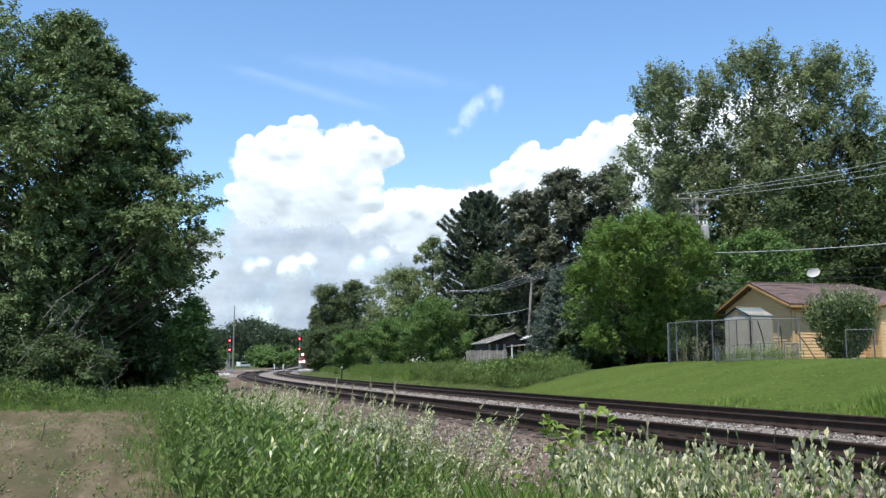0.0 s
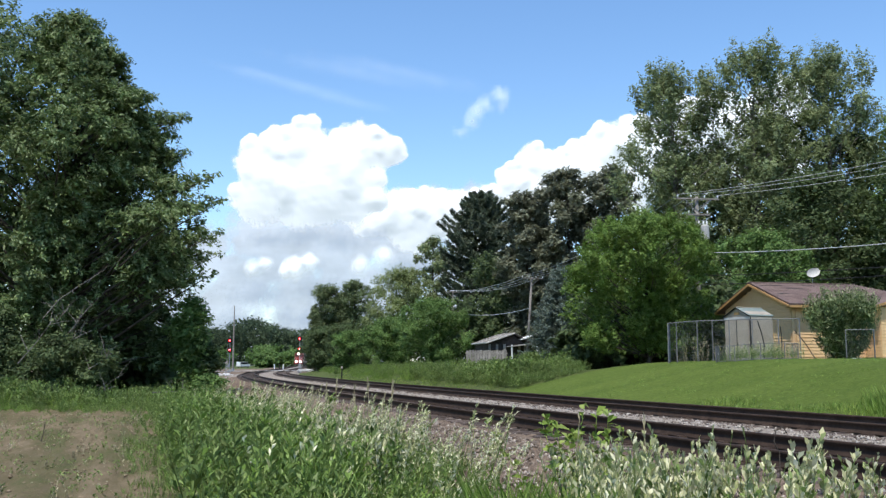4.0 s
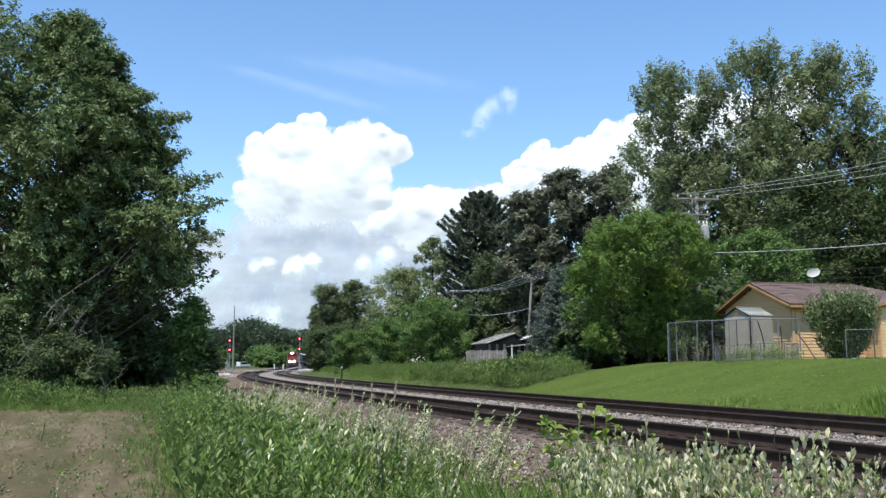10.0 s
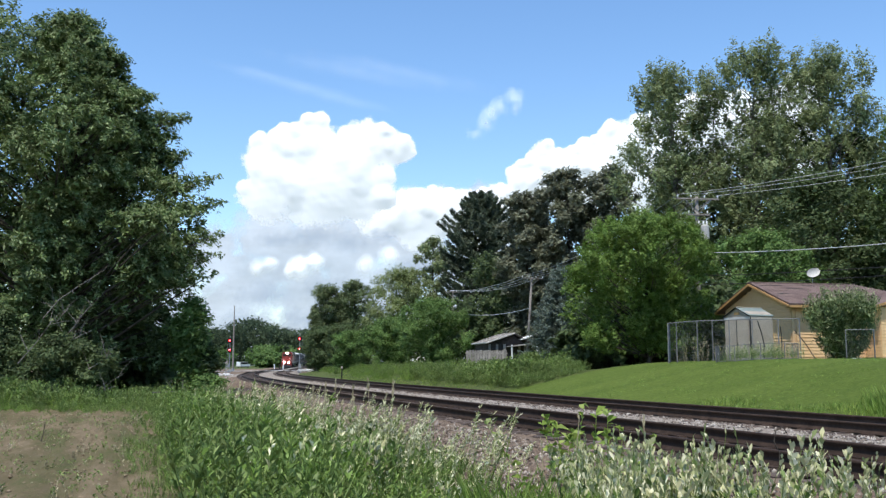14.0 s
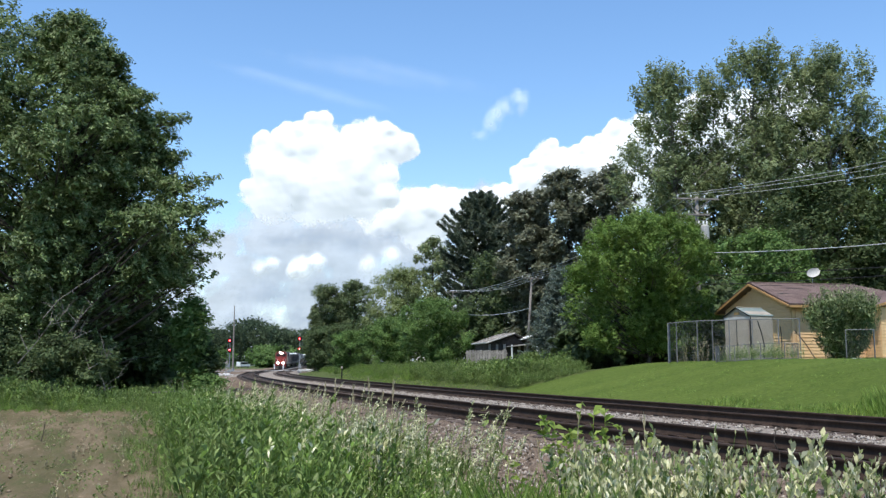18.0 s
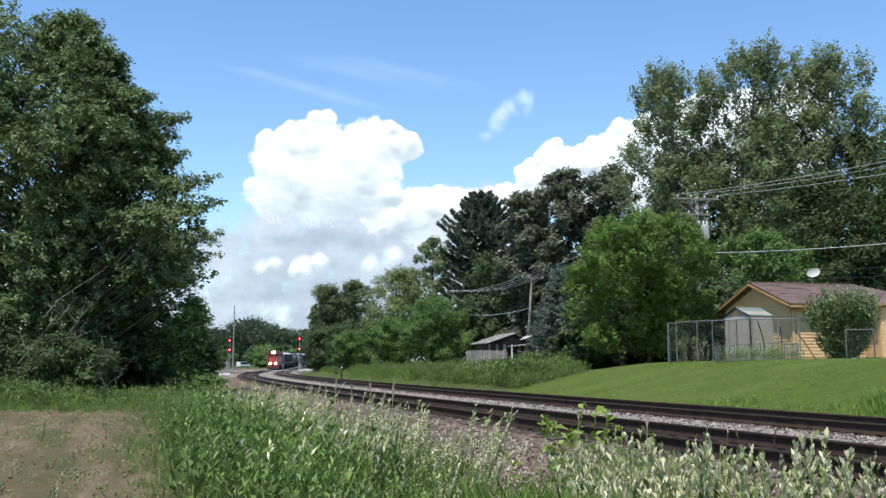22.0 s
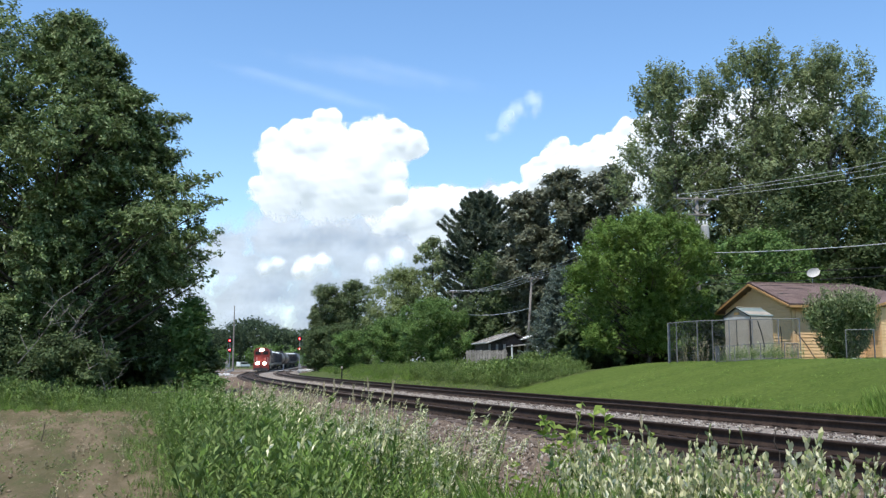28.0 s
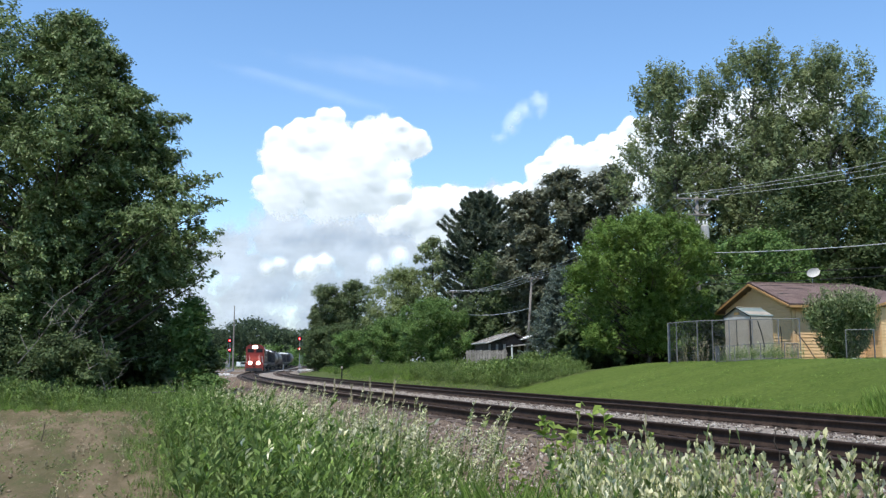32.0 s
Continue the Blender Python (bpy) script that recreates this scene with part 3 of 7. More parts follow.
def lobed_tree(name, x, y, height, crown_from, profile, leaves, leaf, mat, label, seed, lobes=70, lobe=(0.8, 1.4), tall=0.9, shoots=40, stretch=(0.85, 1.25), lift=0.3,
               fill=0.3, lump=0.10, reach=0.06, core=0.10, droop=0.2, face=0.6, rough=0.40, parts=1, sway=0.0, bark=None, category="tree", trunk=0.035, hollow=0.0,
               extra=(), loose=0.10, open_side=-90, group=""):
    """A tree whose crown is heaped up from rounded lobes, each set with short leafy shoots. extra: (turn, tip height, reach) of boughs that stand out."""
    r, rnd = np.random.RandomState(seed), random.Random(seed)
    ob = thing(name, pose(x, y, gz(x, y) - 0.05), label, category, group)
    h0, h1 = crown_from, height
    fr, rr = [p[0] for p in profile], [p[1] for p in profile]
    tr = max(0.05, height * trunk * 0.5)
    top = h0 + (h1 - h0) * 0.90
    n = 7
    pts = [(rnd.uniform(-0.012, 0.012) * height * min(1, k / 2), rnd.uniform(-0.012, 0.012) * height * min(1, k / 2), top * k / (n - 1)) for k in range(n)]
    bd = Build().tube([(0, 0, -0.3)] + pts, [tr * 1.5] + [tr * (1 - 0.92 * k / (n - 1)) + 0.01 for k in range(n)], 9)
    pz, px, py = [p[2] for p in pts], [p[0] for p in pts], [p[1] for p in pts]

    def stem(z):
        return np.stack([np.interp(z, pz, px), np.interp(z, pz, py), z], -1)

    # lobes spread evenly over the crown's skin, some of them further in
    g = np.linspace(0, 1, 200)
    w = np.cumsum(np.interp(g, fr, rr) + 0.12 * max(rr))
    u = np.interp((np.arange(lobes) + r.rand(lobes)) / lobes, w / w[-1], g)
    ang = np.arange(lobes) * 2.39996 + r.uniform(0, 0.9, lobes)
    p1, p2, p3 = r.uniform(0, 6.28, 3)
    R = np.interp(u, fr, rr) * (1 + reach * r.normal(0, 1, lobes)) * (1 + lump * (np.sin(2 * ang + 6 * u + p1) + np.sin(3 * ang - 10 * u + p2) + np.sin(5 * ang + 16 * u + p3)) / 1.8)
    lr = np.minimum(r.uniform(lobe[0], lobe[1], lobes), 0.25 * lobe[0] + 0.75 * R)
    dist = np.maximum(R - lr * 0.95, 0) * np.where(r.rand(lobes) < fill, r.uniform(0.2, 0.75, lobes), 1.0)
    dist = dist * (1 - hollow * np.clip(1.4 * np.cos(ang - radians(open_side)), 0, 1) * np.clip((0.62 - u) / 0.2, 0, 1))
    zc = np.minimum(h0 + (h1 - h0) * u, h1 - lr * tall * (0.45 + 0.55 * stretch[1]) * (1 + 0.8 * lift))
    zc = np.maximum(zc, h0 + lr * tall * 0.5)
    for turn, zt, far in extra:
        q = np.linspace(0.55, 1.0, 6)
        ang, dist = np.append(ang, radians(turn) + rnd.uniform(-0.12, 0.12) + np.linspace(0.12, 0, 6) * rnd.choice((-1, 1))), np.append(dist, far * q - 0.25)
        zc, lr = np.append(zc, zt - 0.22 * far * (1 - q)), np.append(lr, 1.15 * (1 - q) / 0.45 * 0.85 + 0.30)
    K = len(ang)
    C = stem(zc) + np.stack([dist * np.cos(ang), dist * np.sin(ang), 0 * ang], 1)
    for k in range(K):
        zs = max(min(C[k, 2] - dist[k] * 0.6 - 0.4, top * 0.95), h0 * 0.5 + 0.2)
        limb(bd, stem(np.array(zs)), C[k], tr * 0.22 * (1 - 0.6 * zs / height) + 0.010, 0.012, rnd, 4)
    part("trunk", bd.mesh("trunk", True), bark or M_BARK, ob)
    out = np.stack([np.cos(ang), np.sin(ang), np.clip((zc - h0) / (h1 - h0) - 0.45, -0.1, 1)], 1) * np.clip(dist / max(rr), 0, 1)[:, None]
    up = np.array([0, 0, 1.0])
    k = np.repeat(np.arange(K), shoots)
    d = r.normal(0, 1, (K * shoots, 3))
    d /= np.linalg.norm(d, axis=1, keepdims=True)
    d[:, 2] = np.where(d[:, 2] < -0.3, -0.6 * d[:, 2], d[:, 2])
    d += 0.45 * out[k]
    d /= np.linalg.norm(d, axis=1, keepdims=True)
    form = np.array([1, 1, tall])
    root = C[k] + d * form * (lr[k] * 0.5)[:, None]
    tip = C[k] + (d + up * lift) * form * (lr[k] * r.uniform(stretch[0], stretch[1], K * shoots))[:, None]
    ln = np.linalg.norm(tip - root, axis=1)
    S = (tip - root) / np.maximum(ln, 1e-6)[:, None]
    wt = (lr[k] ** 2) * r.uniform(0.5, 1.0, K * shoots)
    lab = np.minimum((np.argsort(np.argsort(zc + 0.35 * dist * np.cos(ang))) * parts) // K, parts - 1)[k]
    # leaves in the heart of the lobes and of the crown
    nc = int(leaves * core)
    kc = r.choice(K, nc, p=lr ** 2 / (lr ** 2).sum())
    Q = C[kc] + r.normal(0, 0.30, (nc, 3)) * lr[kc][:, None]
    deep = r.rand(nc) < 0.5
    Q[deep] = stem(Q[deep, 2]) + (Q[deep] - stem(Q[deep, 2])) * r.uniform(0.1, 0.9, (deep.sum(), 1))
    VC, FC = leaf_quads(Q, r.normal(0, 1, (nc, 3)), leaf[0] * 1.5, leaf[1] * 1.7, r)
    for b in range(parts):
        sel = np.nonzero(lab == b)[0]
        m = int((leaves - nc) * wt[sel].sum() / wt.sum())
        j = sel[r.choice(len(sel), m, p=wt[sel] / wt[sel].sum())]
        t = r.rand(m) ** 0.7
        Q = root[j] + (tip[j] - root[j]) * t[:, None] - up * (droop * ln[j] * t * t)[:, None] + r.normal(0, 1, (m, 3)) * ((0.04 + loose * (1 - t)) * ln[j] + 0.22 * leaf[0])[:, None]
        N = up * face + 0.5 * d[j] + r.normal(0, rough, (m, 3))
        V, F = leaf_quads(Q, N, leaf[0], leaf[1], r, droop, S[j])
        if parts == 1:
            part("crown", raw_mesh("crown", np.concatenate([V, VC]), np.concatenate([F, FC + len(V)])), mat, ob)
            continue
        at = np.array([0, 0, max(0.5, Q[:, 2].min() - 0.5)])
        o = part("bough", raw_mesh("bough", V - at, F), mat, ob)
        o.location = at
        SWAY.append((o, Matrix.Translation(at), sway * (0.35 + 0.65 * b / parts), seed + b * 0.7))
    if parts > 1:
        part("crown", raw_mesh("crown", VC, FC), mat, ob)
    return ob


def needle_tree(name, x, y, height, crown_from, profile, levels, per, mat, label, seed, needle=(0.36, 0.06), tufts=13, each=26, curl=0.5, fall=0.0, ragged=0.2, side=0.5):
    """A conifer: whorls of boughs that curl up at the tips, each set with tufts of needles."""
    r, rnd = np.random.RandomState(seed), random.Random(seed)
    ob = thing(name, pose(x, y, gz(x, y) - 0.05), label, "tree")
    fr, rr = [p[0] for p in profile], [p[1] for p in profile]
    bd = Build().tube([(0, 0, -0.3), (0, 0, height * 0.5), (0, 0, height * 0.985)], [height * 0.016, height * 0.011, 0.02], 9)
    Q, W = [], []
    for k in range(levels):
        f = (k + r.uniform(-0.25, 0.25)) / levels
        z = crown_from + (height - crown_from) * min(max(f, 0), 1) ** 0.9
        for j in range(per):
            a = k * 2.4 + j * 6.283 / per + r.uniform(-0.35, 0.35)
            reach = float(np.interp((z - crown_from) / (height - crown_from), fr, rr)) * (1 + ragged * r.normal())
            reach = max(reach, 0.3)
            t = np.linspace(0.25, 1.0, tufts)
            rise = -fall * t + curl * t ** 2.6
            p = np.stack([np.cos(a) * reach * t, np.sin(a) * reach * t, z + reach * rise], 1)
            bd.tube([(0, 0, z)] + [tuple(q) for q in p[::4]] + [tuple(p[-1])], [0.05] + [0.035 * (1 - 0.7 * q) for q in t[::4]] + [0.01], 4)
            # side twigs shorten towards the tip
            off = side * reach * (1.05 - t) * r.uniform(-1, 1, tufts)
            q = p + np.stack([-np.sin(a) * off, np.cos(a) * off, 0.25 * curl * np.abs(off) + r.normal(0, 0.06, tufts)], 1)
            way = np.stack([np.cos(a) * np.ones(tufts), np.sin(a) * np.ones(tufts), -fall + 2.6 * curl * t ** 1.6], 1)
            Q.append(np.concatenate([p, q]))
            W.append(np.concatenate([way, way + 0.6 * np.sign(off)[:, None] * np.array([-math.sin(a), math.cos(a), 0])]))
    tip = np.stack([r.normal(0, 0.08, 12), r.normal(0, 0.08, 12), np.linspace(height * 0.93, height, 12)], 1)
    Q, W = np.concatenate(Q + [tip]), np.concatenate(W + [np.tile([0, 0, 1.0], (12, 1))])
    W /= np.linalg.norm(W, axis=1, keepdims=True)
    part("trunk", bd.mesh("trunk", True), M_BARK, ob)
    k = np.repeat(np.arange(len(Q)), each)
    d = W[k] + r.normal(0, 0.55, (len(k), 3))
    d /= np.linalg.norm(d, axis=1, keepdims=True)
    V, F = leaf_quads(Q[k] + W[k] * r.uniform(-0.2, 0.25, (len(k), 1)) + d * needle[0] * 0.4, r.normal(0, 1, (len(k), 3)), needle[0], needle[1], r, 0.0, d)
    part("crown", raw_mesh("crown", V, F), mat, ob)
    return ob


CONE = [(0, 4.8), (0.09, 6.0), (0.17, 6.7), (0.26, 7.0), (0.34, 7.1), (0.45, 6.8), (0.53, 6.0), (0.61, 5.0), (0.69, 4.1), (0.78, 3.2), (0.86, 2.3), (0.93, 1.7), (1.0, 0.8)]
OVAL = lambda R: [(0, 0.45 * R), (0.2, 0.85 * R), (0.45, R), (0.7, 0.9 * R), (0.88, 0.6 * R), (1.0, 0.25 * R)]
DOME = lambda R: [(0, 0.72 * R), (0.25, 0.92 * R), (0.55, R), (0.78, 0.78 * R), (0.92, 0.5 * R), (1.0, 0.2 * R)]

# the big tree beyond the field, with its neighbours out to the side
lobed_tree("maple_tree", -18.6, 46, 19.6, 1.6, CONE, 172000, (0.225, 0.085), L_BOX, "tall dark green leafy tree beside the ploughed field", 21,
           lobes=210, lobe=(0.7, 1.5), tall=0.95, shoots=18, stretch=(0.8, 1.5), lift=0.08, fill=0.22, lump=0.07, droop=0.55, face=0.35, rough=0.5, core=0.12, parts=9, sway=0.9,
           hollow=0.80, open_side=-60, loose=0.07,
           extra=[(4, 16.9, 3.0), (-6, 14.9, 4.6), (12, 14.2, 6.1), (14, 13.2, 5.4), (8, 12.4, 6.0), (0, 11.0, 7.5), (12, 9.8, 7.7), (-12, 8.9, 7.4), (-4, 8.0, 7.9), (6, 7.1, 7.7), (8, 6.2, 7.6)])
tree("maple_tree", -25.0, 48, 22.4, 0.3, OVAL(7.4), 32000, (0.30, 0.14), L_BOX, "tall dark green leafy tree at the field's edge", 22, lobes=120, spread=0.6, hollow=0.8)
tree("maple_tree", -20.5, 54, 12.0, 0.2, DOME(5.6), 14000, (0.44, 0.22), L_FAR, "dark leafy tree behind the tall tree", 25, lobes=140, spread=0.55)
lobed_tree("shrub_tree", -16.3, 41.0, 3.2, 0.3, [(0, 1.4), (0.3, 2.0), (0.6, 2.1), (0.85, 1.3), (1, 0.4)], 11000, (0.19, 0.08), L_FAR, "low leafy growth beside the tall tree", 23,
           lobes=30, lobe=(0.5, 0.9), tall=0.6, lift=0.05, droop=0.35, lump=0.2, category="shrub")
lobed_tree("shrub_tree", -19.2, 41.6, 4.4, 0.2, [(0, 0.8), (0.4, 1.2), (0.8, 0.8), (1, 0.3)], 5000, (0.19, 0.08), L_FAR, "slender leafy sapling beside the tall tree", 26,
           lobes=30, lobe=(0.4, 0.7), droop=0.3, category="shrub")
lobed_tree("shrub_tree", -12.35, 47, 5.2, 0.2, DOME(1.1), 8000, (0.20, 0.09), L_LIGHT, "green leafy sapling beside the tall tree", 24, lobes=34, lobe=(0.4, 0.7), category="shrub")

lobed_tree("shrub_tree", -11.85, 47.5, 3.0, 0.0, DOME(0.95), 6000, (0.19, 0.08), L_FAR, "dark leafy sapling at the big tree's foot", 27, lobes=26, lobe=(0.35, 0.6), droop=0.3, category="shrub")
lobed_tree("shrub_tree", -10.35, 42.5, 1.35, -0.1, DOME(0.75), 3600, (0.18, 0.07), L_LIGHT, "low green seedlings beside the track's foot", 19, lobes=18, lobe=(0.3, 0.5), category="shrub", lump=0.2)


def dead_branches():
    """Bare grey branches in the shade of the big tree."""
    rnd = random.Random(77)
    d = thing("dead_branch", pose(-16.6, 39.2, gz(-16.6, 39.2)), "bare grey dead branches before the big tree", "branch")
    for k in range(12):
        b = Build()
        if k in (1, 2, 3):
            continue
        x, z = rnd.uniform(-1.6, 2.2), rnd.uniform(1.0, 3.6)
        a = Vector((x, rnd.uniform(0.6, 2.2), z if k > 2 else -0.2))
        e = a + Vector((rnd.uniform(0.7, 2.3), rnd.uniform(-0.9, 0.2), rnd.uniform(0.5, 2.6)))
        if k == 11:
            a, e = Vector((4.9, -0.6, 0.55)), Vector((7.6, -0.9, 0.25))
        limb(b, a, e, 0.024, 0.008, rnd, 5)
        for j in range(5):
            p = a.lerp(e, rnd.uniform(0.2, 0.9))
            limb(b, p, p + Vector((rnd.uniform(-0.5, 0.9), rnd.uniform(-0.5, 0.3), rnd.uniform(0.1, 1.0))), 0.014, 0.006, rnd, 4)
        part("bare_branch", b, M_PALE_BARK, d)


dead_branches()

# trees beyond the tracks, from far to near
lobed_tree("maple_tree", -20.4, 165, 15.0, 0.5, [(0, 3.2), (0.3, 3.5), (0.6, 3.4), (0.85, 2.8), (1, 1.4)], 15000, (0.36, 0.19), L_MID, "green leafy tree beside the railway bank", 31, lobes=40, lobe=(1.0, 1.6), lump=0.14)
lobed_tree("maple_tree", -15.6, 166, 15.2, 0.5, [(0, 3.6), (0.3, 4.3), (0.6, 4.2), (0.85, 3.4), (1, 1.6)], 18000, (0.36, 0.19), L_MID, "broad green leafy tree beside the railway bank", 30, lobes=46, lobe=(1.0, 1.7), lump=0.14)
lobed_tree("maple_tree", -18.2, 174, 13.6, 0.5, OVAL(4.2), 9000, (0.42, 0.22), L_FAR, "green leafy tree behind two others on the bank", 28, lobes=40, lobe=(1.0, 1.6))
lobed_tree("maple_tree", -22.7, 170, 11.4, 0.6, OVAL(1.9), 7000, (0.34, 0.18), L_MID, "slender green tree close to the signal", 32, lobes=30, lobe=(0.6, 1.0), lump=0.18)
lobed_tree("shrub_tree", -18.9, 150, 7.2, 0.0, DOME(3.3), 13000, (0.30, 0.16), L_FAR, "dark leafy shrub on the railway bank", 33, lobes=40, lobe=(0.8, 1.3), category="shrub")
lobed_tree("shrub_tree", -14.4, 136, 6.4, 0.0, DOME(3.0), 12000, (0.27, 0.14), L_FAR, "leafy shrub on the railway bank", 34, lobes=40, lobe=(0.7, 1.2), category="shrub")
lobed_tree("shrub_tree", -10.9, 112, 4.8, 0.0, DOME(2.5), 15000, (0.20, 0.10), L_LIGHT, "rounded green shrub on the railway bank", 37, lobes=46, lobe=(0.5, 0.9), category="shrub", lump=0.04)
lobed_tree("maple_tree", -5.3, 126, 13.2, 0.5, [(0, 3.2), (0.25, 4.8), (0.5, 5.2), (0.75, 4.3), (0.92, 2.6), (1, 1.2)], 36000, (0.28, 0.12), L_PALE_TREE, "pale green leafy tree on the railway bank", 35, lobes=80, lobe=(0.9, 1.5), lump=0.06, lift=0.5)
lobed_tree("shrub_tree", -0.9, 98, 7.0, 0.0, DOME(4.2), 36000, (0.20, 0.095), L_LIGHT, "bright green bushy tree on the railway bank", 36, lobes=80, lobe=(0.7, 1.2), lump=0.06)
lobed_tree("shrub_tree", -5.8, 104, 5.4, 0.0, DOME(3.1), 16000, (0.22, 0.11), L_LIGHT, "green bushy growth on the railway bank", 29, lobes=50, lobe=(0.6, 1.1), category="shrub")
lobed_tree("poplar_tree", -1.4, 138, 18.9, 7.0, [(0, 1.6), (0.4, 2.9), (0.8, 2.6), (1, 1.0)], 8000, (0.40, 0.20), L_COTTON, "narrow grey-green tree behind the bushes", 38, lobes=26, lobe=(0.8, 1.2), core=0.04, lump=0.2, tall=1.1)
needle_tree("pine_tree", 5.2, 125, 22.6, 1.5, [(0, 4.6), (0.35, 5.0), (0.6, 4.9), (0.76, 4.3), (0.88, 3.0), (0.95, 1.7), (1, 0.5)], 28, 7, L_PINE, "tall dark green pine tree", 39, (0.64, 0.13), 13, 16, 0.36, 0.03, 0.14, 0.50)
lobed_tree("oak_tree", 9.2, 104, 19.2, 1.0, [(0, 2.4), (0.4, 3.2), (0.75, 3.4), (0.92, 2.5), (1, 1.2)], 17000, (0.40, 0.24), L_OAK, "dark olive oak tree behind the sheds", 40, lobes=50, lobe=(0.8, 1.3), lump=0.2, core=0.20)
lobed_tree("oak_tree", 13.6, 103, 21.5, 1.0, [(0, 2.6), (0.4, 3.6), (0.75, 3.8), (0.92, 2.7), (1, 1.3)], 20000, (0.40, 0.24), L_OAK, "dark olive oak tree with a high crown", 41, lobes=60, lobe=(0.8, 1.4), lump=0.2, core=0.20)
lobed_tree("oak_tree", 18.0, 102, 21.5, 1.0, [(0, 2.6), (0.4, 3.6), (0.75, 3.6), (0.92, 2.6), (1, 1.3)], 19000, (0.40, 0.24), L_OAK, "dark olive oak tree beside the poplars", 55, lobes=56, lobe=(0.8, 1.4), lump=0.2, core=0.20)
lobed_tree("oak_tree", 11.4, 111, 19.0, 1.0, OVAL(3.4), 12000, (0.44, 0.26), L_OAK, "dark olive oak tree behind two others", 59, lobes=44, lobe=(0.9, 1.4), core=0.25)
tree("shrub_tree", 7.0, 111, 12.6, 0.0, DOME(5.0), 14000, (0.40, 0.22), L_FAR, "dark leafy tree behind the grey shed", 42, lobes=110, spread=0.6)
needle_tree("spruce_tree", 8.55, 70, 7.0, 0.2, [(0, 2.6), (0.3, 2.1), (0.6, 1.35), (0.85, 0.6), (1, 0.12)], 30, 8, L_SPRUCE, "blue-grey spruce beside the grey shed", 43, (0.23, 0.058), 9, 11, 0.22, 0.30, 0.10, 0.45)
lobed_tree("round_tree", 10.78, 50, 8.45, 0.7, [(0, 3.0), (0.12, 3.6), (0.35, 4.0), (0.55, 3.95), (0.78, 3.1), (0.92, 1.9), (1.0, 0.9)], 110000, (0.165, 0.055), L_ROUND, "round bushy bright green tree at the lawn's end", 44,
           lobes=130, lobe=(0.42, 0.80), tall=0.95, shoots=14, stretch=(0.85, 1.6), lift=0.35, droop=0.15, lump=0.09, reach=0.07, fill=0.15, core=0.12, hollow=0.66, open_side=-66, loose=0.06, rough=0.5)
for px, py, h, prof, count, seed in ((18.0, 72, 23.1, [(0, 3.4), (0.3, 4.0), (0.55, 4.0), (0.75, 3.7), (0.9, 3.0), (1, 1.4)], 44000, 45),
                                     (24.2, 72, 24.8, [(0, 3.8), (0.3, 4.3), (0.6, 4.4), (0.8, 3.8), (0.92, 2.7), (1, 1.2)], 46000, 46),
                                     (30.5, 73, 24.7, [(0, 3.8), (0.3, 4.5), (0.6, 4.6), (0.8, 4.2), (0.92, 3.1), (1, 1.4)], 46000, 47)):
    lobed_tree("poplar_tree", px, py, h, 3.0, prof, count, (0.26, 0.13), L_COTTON, "tall grey-green poplar behind the house", seed, bark=M_PALE_BARK,
               lobes=100, lobe=(0.7, 1.3), tall=1.2, shoots=15, stretch=(0.9, 1.5), lift=0.45, droop=-0.1, lump=0.16, fill=0.3, core=0.05, loose=0.06, parts=4, sway=0.3)
lobed_tree("poplar_tree", 36.2, 69, 21.6, 1.0, OVAL(5.2), 26000, (0.30, 0.15), L_LIGHT, "tall green tree behind the house", 48, bark=M_PALE_BARK, lobes=80, lobe=(1.0, 1.6))
lobed_tree("maple_tree", 25.5, 65, 13.6, 0.3, DOME(4.6), 20000, (0.28, 0.15), L_FAR, "dark green tree behind the house roof", 49, lobes=70, lobe=(0.8, 1.4))
lobed_tree("maple_tree", 32.0, 63, 15.0, 0.3, DOME(4.8), 20000, (0.28, 0.15), L_FAR, "dark green tree behind the house roof", 50, lobes=70, lobe=(0.8, 1.4))
lobed_tree("maple_tree", 20.8, 76, 17.5, 0.3, DOME(5.0), 15000, (0.36, 0.19), L_FAR, "dark green tree between the poplars", 56, lobes=56, lobe=(1.0, 1.6))
lobed_tree("maple_tree", 27.2, 77, 20.5, 0.3, DOME(5.4), 17000, (0.36, 0.19), L_FAR, "dark green tree between tall poplars", 57, lobes=60, lobe=(1.0, 1.6))
lobed_tree("maple_tree", 32.6, 74, 18.5, 0.3, DOME(5.0), 15000, (0.36, 0.19), L_FAR, "dark green tree behind the tall poplars", 58, lobes=56, lobe=(1.0, 1.6))
lobed_tree("shrub_tree", 20.3, 60, 8.8, 0.0, DOME(3.4), 17000, (0.23, 0.12), L_LIGHT, "mid-green leafy tree beside the utility pole", 51, lobes=50, lobe=(0.6, 1.1))
lobed_tree("shrub_tree", 17.35, 41.3, 3.0, -0.1, [(0, 0.8), (0.2, 1.15), (0.5, 1.48), (0.75, 1.3), (0.92, 0.8), (1.0, 0.35)], 20000, (0.20, 0.038), L_PLUME,
           "rounded leafy bush against the house", 52, lobes=60, lobe=(0.25, 0.40), tall=1.3, shoots=12, stretch=(0.9, 1.9), lift=0.8, droop=-0.05, category="shrub", trunk=0.02, lump=0.08, fill=0.2, rough=0.6, loose=0.03, hollow=0.35)


